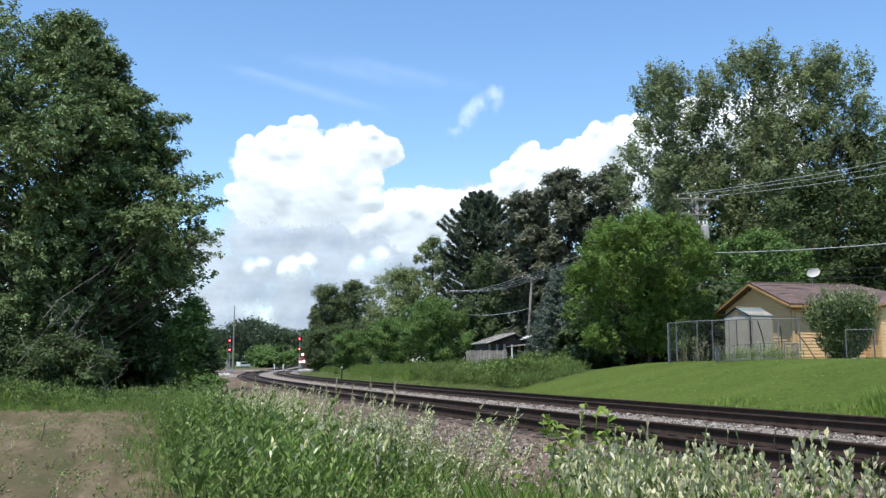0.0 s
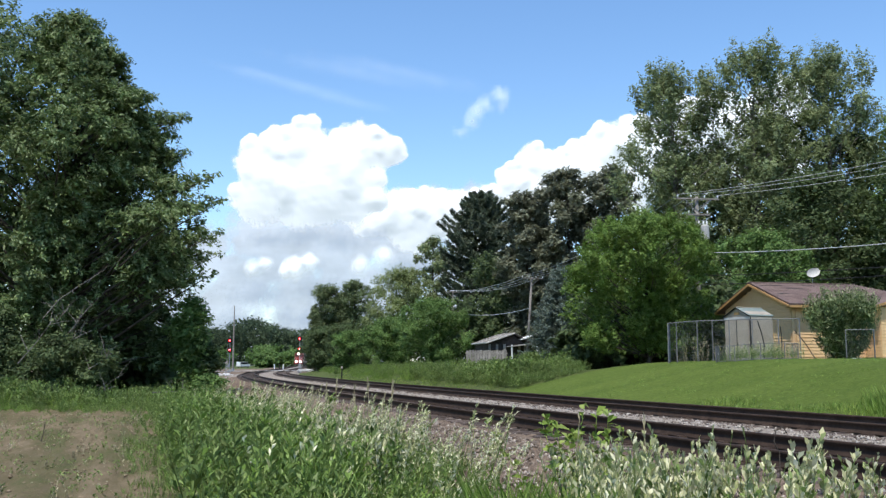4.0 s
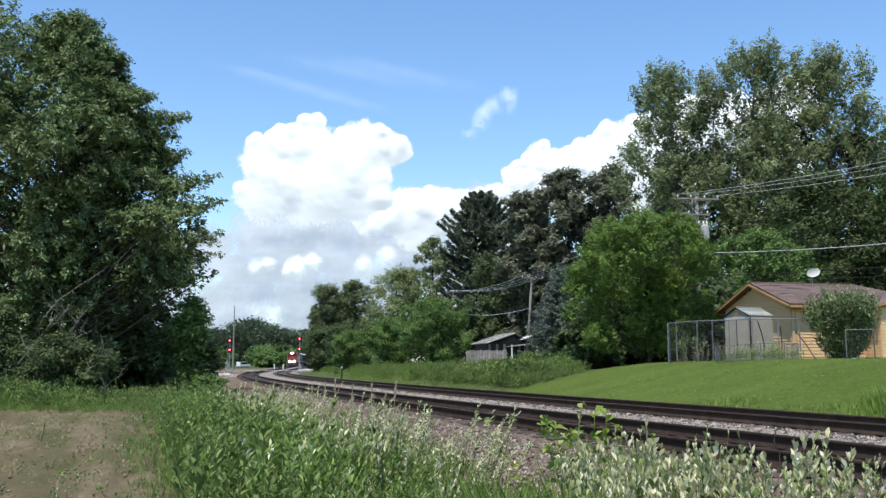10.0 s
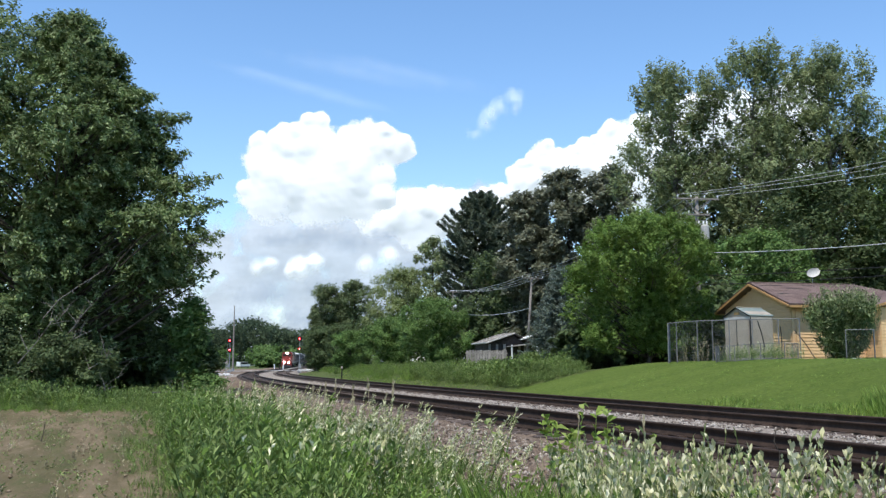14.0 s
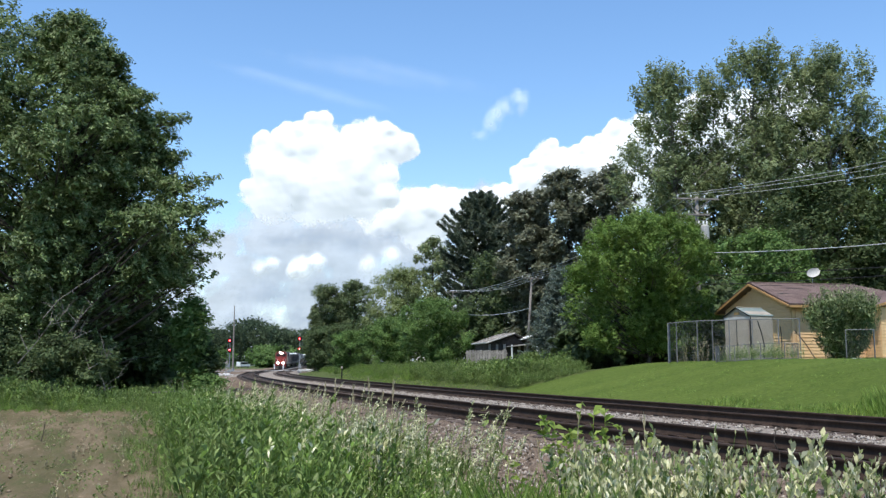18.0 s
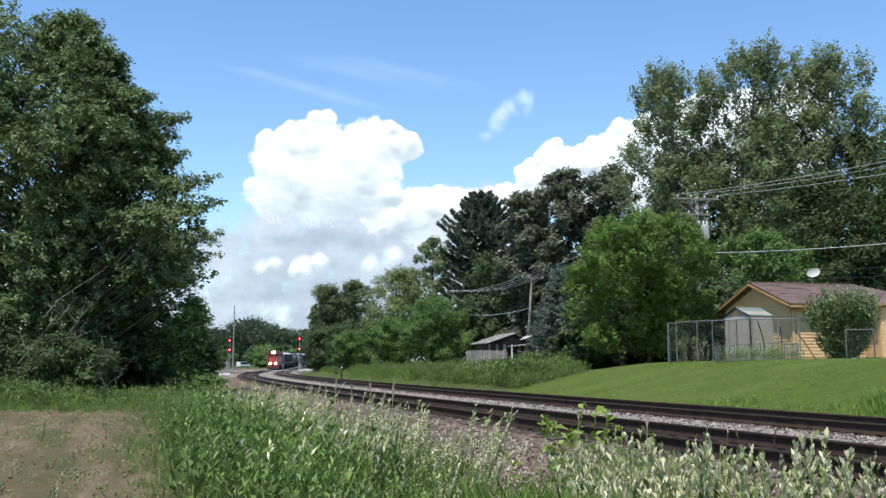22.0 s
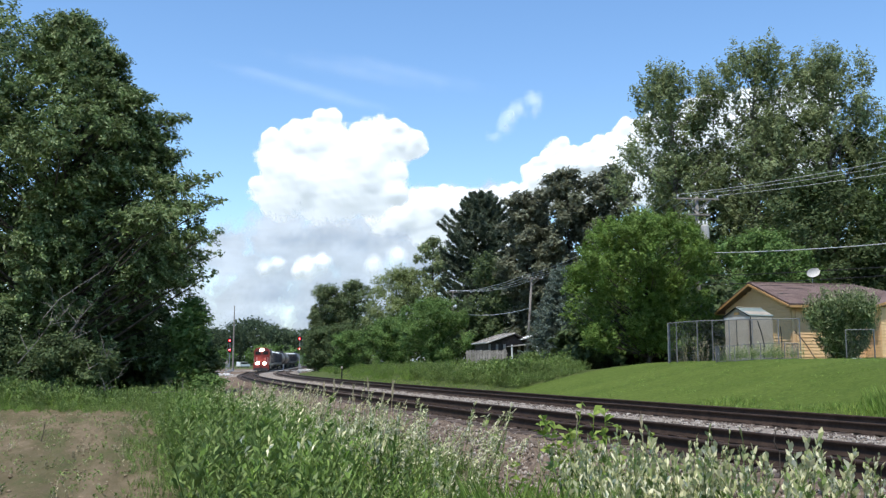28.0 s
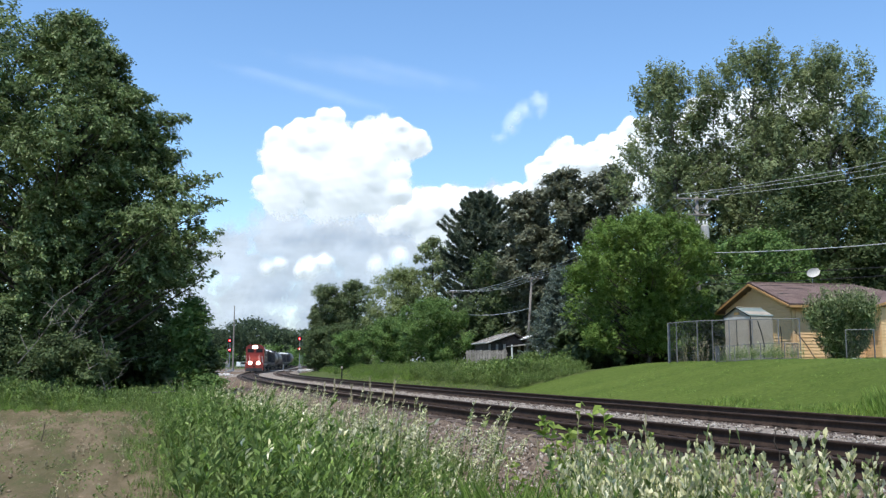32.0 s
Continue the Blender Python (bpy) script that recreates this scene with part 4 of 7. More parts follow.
# dark undergrowth that closes the gaps below the crowns
for k, (x, y, h, R) in enumerate([(9.6, 53.5, 3.4, 2.4), (11.8, 52.6, 3.2, 2.0), (13.9, 53.0, 2.6, 1.7), (7.6, 53.0, 2.2, 1.6), (11.5, 60, 5.0, 3.2), (16.0, 57, 5.0, 3.0), (21.5, 66, 6.0, 3.6), (27.0, 68, 6.5, 3.8), (33.0, 68, 6.5, 3.8), (38.5, 66, 6.5, 4.0),
                                  (13.5, 88, 7.0, 4.0), (2.5, 108, 6.0, 4.0), (20.0, 88, 8.0, 4.5), (-16.6, 51.5, 5.0, 3.0), (-18.5, 50.5, 4.0, 3.4), (-22.3, 172, 5.0, 1.9), (-10.0, 140, 6.5, 4.5), (-16.5, 176, 7.0, 4.5)]):
    tree("shrub_tree", x, y, h, 0.0, DOME(R), 3800, (0.46, 0.26), L_FAR, "dark green undergrowth beneath taller trees", 80 + k, lobes=80, category="shrub", spread=0.55)


def far_woods():
    """The wooded rise on the horizon."""
    r = np.random.RandomState(60)
    n = 4200
    az = np.radians(np.where(r.rand(n) < 0.72, r.uniform(-17, -5, n), r.uniform(-75, 75, n)))
    d = r.uniform(520, 620, n)
    x, y = d * np.sin(az), d * np.cos(az)
    h = 17 + 7 * np.exp(-((np.degrees(az) + 11.2) / 1.3) ** 2) + 4 * bumps(x, y, 110, 2) + 3 * bumps(x, y, 40, 4)
    C = np.stack([x, y, 1 + h * r.rand(n) ** 0.8], 1)
    V, F = clump_leaves(C, r.uniform(2.5, 5.0, n), 60000, r, 1.5, 1.1, 0.9, 0, 0.2)
    tagged(part("far_woods", raw_mesh("far_woods", V, F), L_WOODS), "wooded rise on the horizon", "woods", kind="stuff")
    for k, (x, y, hh, R) in enumerate([(-76, 420, 9.5, 9.5), (-101, 430, 7, 7), (-60, 400, 7, 7), (-60.5, 330, 5.5, 4.8), (-92, 390, 8, 6)]):
        tree("shrub_tree", x, y, hh, 0.2, DOME(R), 5500, (0.9, 0.52), L_LIGHT, "green bushy tree beyond the crossing", 61 + k, lobes=90, category="shrub", spread=0.6)


far_woods()


# ---- house on the rise ----
HOUSE = Matrix.Translation((16.05, 44.0, 1.12)) @ Matrix.Rotation(radians(12.5), 4, "Z")


def make_house():
    """Low house: x runs along the ridge, y into the depth; the gable end stands at x = 0, a hipped end beyond."""
    h = thing("house", HOUSE, "low tan clapboard house with a brown shingled gable roof", "house")
    W, L, E, R, O = 6.1, 8.6, 2.67, 3.78, 0.42
    RIDGE = 5.9
    y0 = O
    part("wall", Build().prism([(y0, -0.3), (y0 + W, -0.3), (y0 + W, E), (y0 + W / 2, R - 0.12), (y0, E)], 0.36, 0.54,
                               Matrix(((0, 1, 0, 0), (1, 0, 0, 0), (0, 0, 1, 0), (0, 0, 0, 1)))), M_SIDING, h, "tan gable wall")
    part("wall", Build().box((L / 2 + 0.36, y0 + 0.09, E / 2 - 0.15), (L - 0.36, 0.18, E + 0.3), None, 0.01), M_SIDING, h, "tan long wall")
    part("wall", Build().box((L / 2 + 0.36, y0 + W - 0.09, E / 2 - 0.15), (L - 0.36, 0.18, E + 0.3), None, 0.01), M_SIDING, h)
    part("wall", Build().box((L + 0.27, y0 + W / 2, E / 2 - 0.15), (0.18, W - 0.37, E + 0.3), None, 0.01), M_SIDING, h)
    # clapboards on the gable and the long wall, each lapping the one below
    for k in range(17):
        z = 0.02 + k * 0.15
        part("clapboard", Build().box((L / 2 + 0.36, y0 - 0.020, z + 0.075), (L - 0.4, 0.022, 0.150), Matrix.Rotation(radians(-11), 3, "X")), M_SIDING, h)
    for k in range(25):
        z = 0.02 + k * 0.15
        lo = 0.06 if z < E - 0.15 else 0.06 + (z + 0.15 - E) * (W / 2) / (R - E)
        if W - 2 * lo < 0.3:
            break
        part("clapboard", Build().box((0.340, y0 + W / 2, z + 0.075), (0.022, W - 2 * lo, 0.150), Matrix.Rotation(radians(11), 3, "Y")), M_SIDING, h)
    pitch = math.atan2(R - E, W / 2)
    sl = (W / 2 + O) / math.cos(pitch)
    drop = (W / 2 + O) * math.tan(pitch)
    hip = W / 2 + O
    yr = y0 + W / 2
    rnd = random.Random(8)
    for side in (-1, 1):
        slope = Matrix.Translation((0, yr, R)) @ Matrix.Rotation(-side * pitch, 4, "X")
        deck = Build()
        vs = [(0, 0), (RIDGE, 0), (RIDGE + hip, side * sl), (0, side * sl)]
        deck.add([slope @ Vector((a, b, z)) for z in (-0.03, 0.09) for a, b in vs], [(0, 1, 2, 3), (4, 7, 6, 5), (0, 4, 5, 1), (1, 5, 6, 2), (2, 6, 7, 3), (3, 7, 4, 0)])
        roof = part("roof", deck, M_SHINGLE, h, "brown shingled roof slope")
        rows = 18
        for k in range(rows):
            f = (k + 0.5) / rows
            x, end = -0.02, RIDGE + hip * f
            while x < end - 0.1:
                wide = min(rnd.uniform(0.75, 1.05), end - x)
                c = slope @ Vector((x + wide / 2, side * sl * f, 0.105 + rnd.uniform(0, 0.006)))
                part("shingle", Build().box(c, (wide - 0.008, sl / rows * 1.08, 0.020), Matrix.Rotation(-side * (pitch - 0.05), 3, "X")), M_SHINGLE, roof)
                x += wide
        yc = yr + side * hip / 2
        m = Matrix.Rotation(-side * pitch, 3, "X")
        part("fascia", Build().box((-0.04, yc, R - drop / 2 - 0.01), (0.05, sl + 0.02, 0.10), m, 0.006), M_TRIM, h, "tan rake board")
        part("fascia", Build().box(((RIDGE + hip) / 2, yr + side * (hip + 0.025), R - drop - 0.02), (RIDGE + hip, 0.05, 0.12), None, 0.006), M_TRIM, h, "tan eave board")
        part("soffit", Build().box(((RIDGE + hip) / 2, yr + side * (W / 2 + O / 2), R - drop - 0.05), (RIDGE + hip - 0.1, O, 0.03)), M_TRIM, h)
    end = Build()
    a, b, c = (RIDGE, yr, R), (RIDGE + hip, yr - hip, R - drop), (RIDGE + hip, yr + hip, R - drop)
    end.add([Vector(p) + Vector((0, 0, z)) for z in (-0.03, 0.10) for p in (a, b, c)], [(0, 1, 2), (3, 5, 4), (0, 3, 4, 1), (1, 4, 5, 2), (2, 5, 3, 0)])
    part("hip_roof", end, M_SHINGLE, h, "brown shingled hipped end")
    for px, f, wide in ((0.75, 0.55, 0.55), (0.45, 0.58, 0.3), (4.7, 0.52, 0.8), (3.3, 0.78, 0.35), (1.9, 0.30, 0.9), (0.9, 0.16, 1.2), (3.0, 0.14, 0.7)):
        c = Vector((px, yr - hip * f, R - drop * f + 0.135))
        part("roof_patch", Build().box(c, (wide, 0.07, 0.012), Matrix.Rotation(pitch, 3, "X") @ Matrix.Rotation(radians(3), 3, "Z")), M_DARKWALL, h, "dark strip of torn shingles")
    part("ridge_cap", Build().box((RIDGE / 2, yr, R + 0.11), (RIDGE + 0.08, 0.26, 0.05), None, 0.015), M_SHINGLE, h)
    part("corner_board", Build().box((0.40, y0 - 0.03, E / 2), (0.12, 0.05, E), None, 0.006), M_SIDING, h)
    # a lower wing that comes forward beside the bush
    part("wing_roof", Build().prism([(0, 0), (3.0, 0.85), (6.0, 0)], -1.2, 2.2, Matrix.Translation((3.8, 0.2, 2.52))), M_SHINGLE, h, "brown shingled roof of the wing")
    part("wing_fascia", Build().prism([(0, -0.10), (3.0, 0.75), (6.0, -0.10), (6.0, 0.02), (3.0, 0.87), (0, 0.02)], -1.25, -1.2, Matrix.Translation((3.8, 0.2, 2.52))), M_TRIM, h, "tan rake board")
    part("wing_eave", Build().box((3.78, 0.2, 2.47), (0.05, 2.7, 0.13), None, 0.006), M_TRIM, h, "tan eave board")
    part("wing_wall", Build().box((6.9, 0.0, 1.12), (5.4, 1.5, 2.75), None, 0.01), M_SIDING, h, "tan wall of the wing")
    for k in range(16):
        part("clapboard", Build().box((4.185, 0.0, 0.10 + 0.15 * k), (0.022, 1.48, 0.150), Matrix.Rotation(radians(11), 3, "Y")), M_SIDING, h)
        part("clapboard", Build().box((6.9, -0.77, 0.10 + 0.15 * k), (5.4, 0.022, 0.150), Matrix.Rotation(radians(-11), 3, "X")), M_SIDING, h)
    d = thing("satellite_dish", HOUSE @ Matrix.Translation((3.66, yr, R + 0.13)), "pale satellite dish on the house ridge", "satellite dish")
    bd = Build()
    rings, seg = 4, 20
    vs, fs = [(0, 0.10, 0)], []
    for a in range(1, rings + 1):
        rr = a / rings
        vs += [(0.36 * rr * math.cos(t), 0.10 - 0.10 * rr * rr, 0.235 * rr * math.sin(t)) for t in [6.283 * k / seg for k in range(seg)]]
    fs += [(0, 1 + k, 1 + (k + 1) % seg) for k in range(seg)]
    fs += [(1 + a * seg + k, 1 + (a + 1) * seg + k, 1 + (a + 1) * seg + (k + 1) % seg, 1 + a * seg + (k + 1) % seg) for a in range(rings - 1) for k in range(seg)]
    turn = Matrix.Translation((0, 0, 0.56)) @ Matrix.Rotation(radians(-16), 4, "Z") @ Matrix.Rotation(radians(-18), 4, "X") @ Matrix.Rotation(radians(-24), 4, "Y")
    front = [turn @ Vector(v) for v in vs]
    back = [turn @ (Vector(v) + Vector((0, 0.02, 0))) for v in vs]
    bd.add(front, fs)
    bd.add(back, [f[::-1] for f in fs])
    part("reflector", bd, M_TINROOF, d, "pale grey-white dish")
    part("mast", Build().tube([(0, 0.10, -0.05), (0, 0.12, 0.2), (0.0, 0.12, 0.54)], 0.022, 8), M_GALV, d)
    part("arm", Build().tube([(0.02, 0.08, 0.30), (0.12, -0.35, 0.38)], 0.016, 6), M_DARKSTEEL, d)
    part("receiver", Build().box((0.12, -0.36, 0.41), (0.08, 0.12, 0.09), None, 0.015), M_DARKSTEEL, d)


make_house()


def make_shed():
    x, y = 13.35, 41.6
    z = gz(x, y)
    s = thing("garden_shed", pose(x, y, z - 0.03, 0, 0, -66), "small pale metal garden shed with a green gambrel roof", "shed")
    w, dp, hh = 1.60, 1.25, 1.90
    part("wall", Build().box((0, 0, hh / 2), (w, dp, hh), None, 0.01), M_SHED, s, "pale metal wall")
    for k in range(14):
        part("rib", Build().box((-w / 2 + 0.06 + k * (w - 0.12) / 13, -dp / 2 - 0.008, hh / 2), (0.03, 0.016, hh - 0.1)), M_SHED, s)
    part("gable", Build().prism([(-w / 2, hh), (w / 2, hh), (w / 2 - 0.12, hh + 0.14), (0, hh + 0.40), (-w / 2 + 0.12, hh + 0.14)], -dp / 2, dp / 2), M_SHED, s)
    for side in (-1, 1):
        a = math.atan2(0.38, w / 2)
        part("roof_panel", Build().box((side * w / 4, 0, hh + 0.23), (w / 2 * 1.16, dp + 0.16, 0.03), Matrix.Rotation(side * a, 3, "Y"), 0.006), M_SHEDROOF, s, "weathered green roof panel")
    for side in (-1, 1):
        part("rake_trim", Build().tube([(side * w / 2 * 1.02, -dp / 2 - 0.07, hh + 0.02), (0, -dp / 2 - 0.07, hh + 0.41)], 0.028, 5), M_DARKSTEEL, s, "dark edge of the gable")
    part("gable_vent", Build().box((0, -dp / 2 - 0.012, hh + 0.16), (0.34, 0.02, 0.12), None, 0.004), M_TRIM, s, "brown gable vent")
    part("header", Build().box((0, -dp / 2 - 0.02, hh - 0.05), (w + 0.02, 0.04, 0.09), None, 0.006), M_TINROOF, s, "pale door track")
    part("ridge_cap", Build().box((0, 0, hh + 0.43), (0.14, dp + 0.18, 0.03), None, 0.006), M_SHED, s)
    for side in (-1, 1):
        part("door", Build().box((side * 0.36, -dp / 2 - 0.03, 0.92), (0.68, 0.025, 1.72), None, 0.006), M_SHED, s, "pale sliding door")
    part("door_gap", Build().box((0.0, -dp / 2 - 0.045, 0.92), (0.03, 0.01, 1.70)), M_DARKSTEEL, s)
    part("corner_post", Build().box((w / 2, -dp / 2, hh / 2), (0.05, 0.05, hh)), M_DARKSTEEL, s)


make_shed()


def link_mesh(a, b, high, cell, r):
    """Woven wire between two posts: two sets of slanting wires."""
    A, B = Vector(a), Vector(b)
    mesh, n = Build(), max(3, int((B - A).length / cell))
    m = max(2, int(high / cell))
    up = Vector((0, 0, high))
    for k in range(-m, n):
        for sg in (1, -1):
            t0, t1 = k / n, (k + m) / n
            p, q = max(t0, 0), min(t1, 1)
            if q <= p:
                continue
            h0, h1 = (p - t0) / (t1 - t0), (q - t0) / (t1 - t0)
            if sg < 0:
                h0, h1 = 1 - h0, 1 - h1
            mesh.tube([A.lerp(B, p) + up * h0 + Vector((0, 0, 0.03)), A.lerp(B, q) + up * h1 + Vector((0, 0, 0.03))], r, 3)
    return mesh


def make_fence():
    f = thing("chain_link_fence", Matrix(), "weathered chain-link fence with galvanised posts round a pen", "fence")
    run = [(10.75, 45.2), (10.12, 42.6), (9.58, 40.6), (9.93, 40.55), (10.80, 40.5), (11.42, 40.4), (12.10, 40.3), (13.05, 40.2), (14.15, 40.2), (15.05, 40.2)]
    post = [(x, y, gz(x, y)) for x, y in run]
    heights = [1.66 + 0.010 * k for k in range(len(run))]
    for (x, y, z), hh in zip(post, heights):
        part("post", Build().tube([(x, y, z - 0.2), (x, y, z + hh)], 0.024, 8), M_FENCE, f)
    for (a, b), ha, hb in zip(zip(post, post[1:]), heights, heights[1:]):
        part("top_rail", Build().tube([Vector(a) + Vector((0, 0, ha)), Vector(b) + Vector((0, 0, hb))], 0.020, 6), M_FENCE, f)
        part("wire_mesh", link_mesh(a, b, min(ha, hb) - 0.06, 0.080, 0.0026), M_FENCE, f, "woven wire mesh")
    for pts, label in (([(13.42, 40.0, 0.0), (13.46, 40.0, 0.7), (13.36, 40.0, 1.2), (13.22, 40.0, 1.68)], "dark bent rod that stands before the shed"),
                       ([(14.20, 40.0, 0.0), (14.20, 40.0, 1.0), (14.17, 40.0, 1.45)], "dark upright rod before the house"),
                       ([(16.25, 41.6, 0.0), (15.95, 41.9, 0.7), (15.62, 42.3, 1.35)], "dark rod leaning towards the house wall")):
        x, y = pts[0][:2]
        o = thing("garden_rod", pose(x, y, gz(x, y) - 0.03), label, "rod")
        part("rod", Build().tube([(a - x, b - y, c) for a, b, c in pts], 0.022, 6), M_DARKSTEEL, o)
        part("ground_collar", Build().tube([(0, 0, 0.0), (0, 0, 0.10)], 0.035, 6), M_GREYWOOD, o)
    e = thing("wire_enclosure", Matrix(), "knee-high wire enclosure round weeds before the shed", "fence")
    run = [(11.15, 38.6), (10.62, 37.2), (11.05, 36.2), (11.9, 35.8), (12.8, 35.8), (13.5, 36.3), (13.75, 37.6)]
    for x, y in run:
        part("post", Build().tube([(x, y, gz(x, y) - 0.1), (x, y, gz(x, y) + 0.64)], 0.016, 6), M_FENCE, e)
    for (xa, ya), (xb, yb) in zip(run, run[1:]):
        a, b = (xa, ya, gz(xa, ya)), (xb, yb, gz(xb, yb))
        for h in (0.05, 0.62):
            part("wire", Build().tube([Vector(a) + Vector((0, 0, h)), Vector(b) + Vector((0, 0, h))], 0.012, 4), M_FENCE, e)
        part("wire_mesh", link_mesh(a, b, 0.58, 0.08, 0.0022), M_FENCE, e, "fine wire netting")
    st = thing("flat_stone", pose(17.5, 40.4, gz(17.5, 40.4)), "pale flat stone lying on the lawn", "stone")
    part("slab", Build().box((0, 0, 0.03), (0.42, 0.22, 0.09), None, 0.03), M_WHITE_STONE, st)
    g = thing("low_fence", Matrix(), "low chain-link garden fence beside the bush", "fence")
    run = [(16.85, 39.9), (17.95, 39.7), (18.7, 41.4)]
    for x, y in run:
        z = gz(x, y)
        part("post", Build().tube([(x, y, z - 0.2), (x, y, z + 1.25)], 0.024, 8), M_FENCE, g)
    for (xa, ya), (xb, yb) in zip(run, run[1:]):
        part("top_rail", Build().tube([(xa, ya, gz(xa, ya) + 1.25), (xb, yb, gz(xb, yb) + 1.25)], 0.020, 6), M_FENCE, g)
        part("wire_mesh", link_mesh((xa, ya, gz(xa, ya)), (xb, yb, gz(xb, yb)), 1.19, 0.080, 0.0026), M_FENCE, g, "woven wire mesh")


make_fence()


def make_old_shed():
    """Low weathered shed with a pale roof and a board fence before it."""
    x, y = 4.75, 80
    s = thing("old_shed", pose(x, y, gz(x, y) - 0.5, 0, 0, 12), "low dark wooden shed with a pale sheet roof", "shed")
    part("wall", Build().prism([(-1.0, 0), (2.1, 0), (2.1, 2.2), (1.2, 2.85), (-1.0, 2.15)], 0, 4.5), M_DARKWALL, s, "dark board wall")
    for k in range(14):
        part("board", Build().box((-0.88 + k * 0.215, -0.02, 1.05), (0.20, 0.03, 2.1)), M_GREYWOOD if k % 3 == 0 else M_DARKWALL, s)
    part("roof", Build().box((-0.02, 2.2, 2.60), (2.7, 5.2, 0.10), Matrix.Rotation(radians(-18.5), 3, "Y"), 0.01), M_TINROOF, s, "pale sheet roof slope")
    for k in range(8):
        part("roof_rib", Build().box((-0.02, -0.2 + k * 0.7, 2.66), (2.66, 0.06, 0.05), Matrix.Rotation(radians(-18.5), 3, "Y")), M_GREYWOOD, s)
    part("roof", Build().box((1.85, 2.2, 2.62), (1.5, 5.2, 0.10), Matrix.Rotation(radians(30), 3, "Y"), 0.01), M_DARKWALL, s, "dark roof slope")
    part("lean_to_roof", Build().box((1.75, -0.7, 2.02), (2.4, 1.6, 0.07), Matrix.Rotation(radians(-7), 3, "Y"), 0.01), M_GREYWOOD, s, "grey lean-to roof")
    for px in (0.65, 2.8):
        part("post", Build().box((px, -1.4, 1.0), (0.11, 0.11, 2.0), None, 0.01), M_WHITE, s, "pale post")
    part("awning", Build().box((2.55, 0.4, 2.72), (1.7, 1.6, 0.10), Matrix.Rotation(radians(-17), 3, "Y"), 0.01), M_WHITE, s, "white sloping cover")
    f = thing("board_fence", pose(2.5, 76.5, gz(2.5, 76.5) - 0.38, 0, 0, 6), "low weathered grey board fence before the shed", "fence")
    for k in range(15):
        part("board", Build().box((-0.55 + k * 0.22, 0, 0.72 + 0.02 * (k % 3)), (0.19, 0.03, 1.3), None, 0.006), M_GREYWOOD, f)
    for z in (0.45, 1.15):
        part("rail", Build().box((1.0, 0.05, z), (3.4, 0.05, 0.10), None, 0.006), M_GREYWOOD, f)


make_old_shed()


# ---- utility poles and wires ----
POLES = {}


def pole(name, x, y, top_z, lean, arm_len, arms, label, transformer=False, turn=20):
    z = gz(x, y) - 0.3
    p = thing("utility_pole", pose(x, y, z), label, "utility pole", "utility poles")
    H = top_z - z
    part("shaft", Build().tube([(0, 0, 0), (lean * 0.5, 0, H * 0.5), (lean, 0, H)], [0.14, 0.12, 0.095], 12).mesh("shaft", True), M_POLE, p)
    m = Matrix.Rotation(radians(turn), 3, "Z")
    tips = []
    for k, zz in enumerate(arms):
        c = Vector((lean * (H - zz) / H, 0, H - zz))
        part("crossarm", Build().box(c + m @ Vector((0, -0.16, 0)), (arm_len * (1 if k == 0 else 0.55), 0.08, 0.09), m, 0.01), M_POLE, p)
        for u in (-0.47, -0.16, 0.16, 0.47) if k == 0 else (-0.22, 0.22):
            b = c + m @ Vector((u * arm_len, -0.16, 0.06))
            part("insulator", Build().tube([b, b + Vector((0, 0, 0.08)), b + Vector((0, 0, 0.16))], [0.02, 0.045, 0.03], 8), M_WHITE, p, "pale insulator")
            if k == 0:
                tips.append(Vector((x, y, z)) + b + Vector((0, 0, 0.16)))
        for sg in (-1, 1):
            part("brace", Build().tube([c + m @ Vector((sg * arm_len * 0.32, -0.16, -0.05)), c + Vector((0, -0.1, -0.65))], 0.018, 5), M_GALV, p)
    if transformer:
        can = part("transformer", Build().tube([(lean + 0.34, -0.25, H - 2.52), (lean + 0.34, -0.25, H - 2.47), (lean + 0.34, -0.25, H - 1.72), (lean + 0.34, -0.25, H - 1.64)],
                                               [0.18, 0.235, 0.235, 0.16], 14), M_TINROOF, p, "pale grey transformer can")
        for u, v in ((-0.10, -0.08), (0.10, -0.05), (-0.32, -0.02)):
            c = Vector((lean + 0.34 + u, -0.25 + v, H - 1.66))
            part("bushing", Build().tube([c, c + Vector((0, 0, 0.10)), c + Vector((0, 0, 0.24))], [0.03, 0.055, 0.035], 8), M_WHITE, can, "white insulating bushing")
        for sg in (-1, 1):
            part("arm_strut", Build().tube([(lean + sg * 0.08, -0.12, H - 1.0), (lean + sg * 0.62, -0.14, H - 0.22)], 0.028, 5), M_POLE, p)
    POLES[name] = (tips, Vector((x + lean, y, z + H)))
    return p


pole("near", 14.25, 53.0, 10.36, 0.1, 2.5, (0.15, 1.05), "weathered wooden utility pole with crossarms and a transformer", True, 8)
pole("mid", 7.7, 88.0, 9.05, 0.55, 2.3, (0.15,), "leaning wooden utility pole with a crossarm", False, 25)
pole("far", 1.07, 112.0, 9.6, 0.1, 2.3, (0.15,), "distant wooden utility pole with a crossarm", False, 25)


def wire(a, b, sag, mat, r=0.012, label="bare overhead power wire", name="overhead_wire"):
    a, b = Vector(a), Vector(b)
    pts = []
    for k in range(21):
        f = k / 20
        p = a.lerp(b, f)
        p.z -= 4 * sag * f * (1 - f)
        pts.append(p)
    w = part(name, Build().tube(pts, r, 5), mat)
    tagged(w, label, "power wire", "overhead wires")
    return w


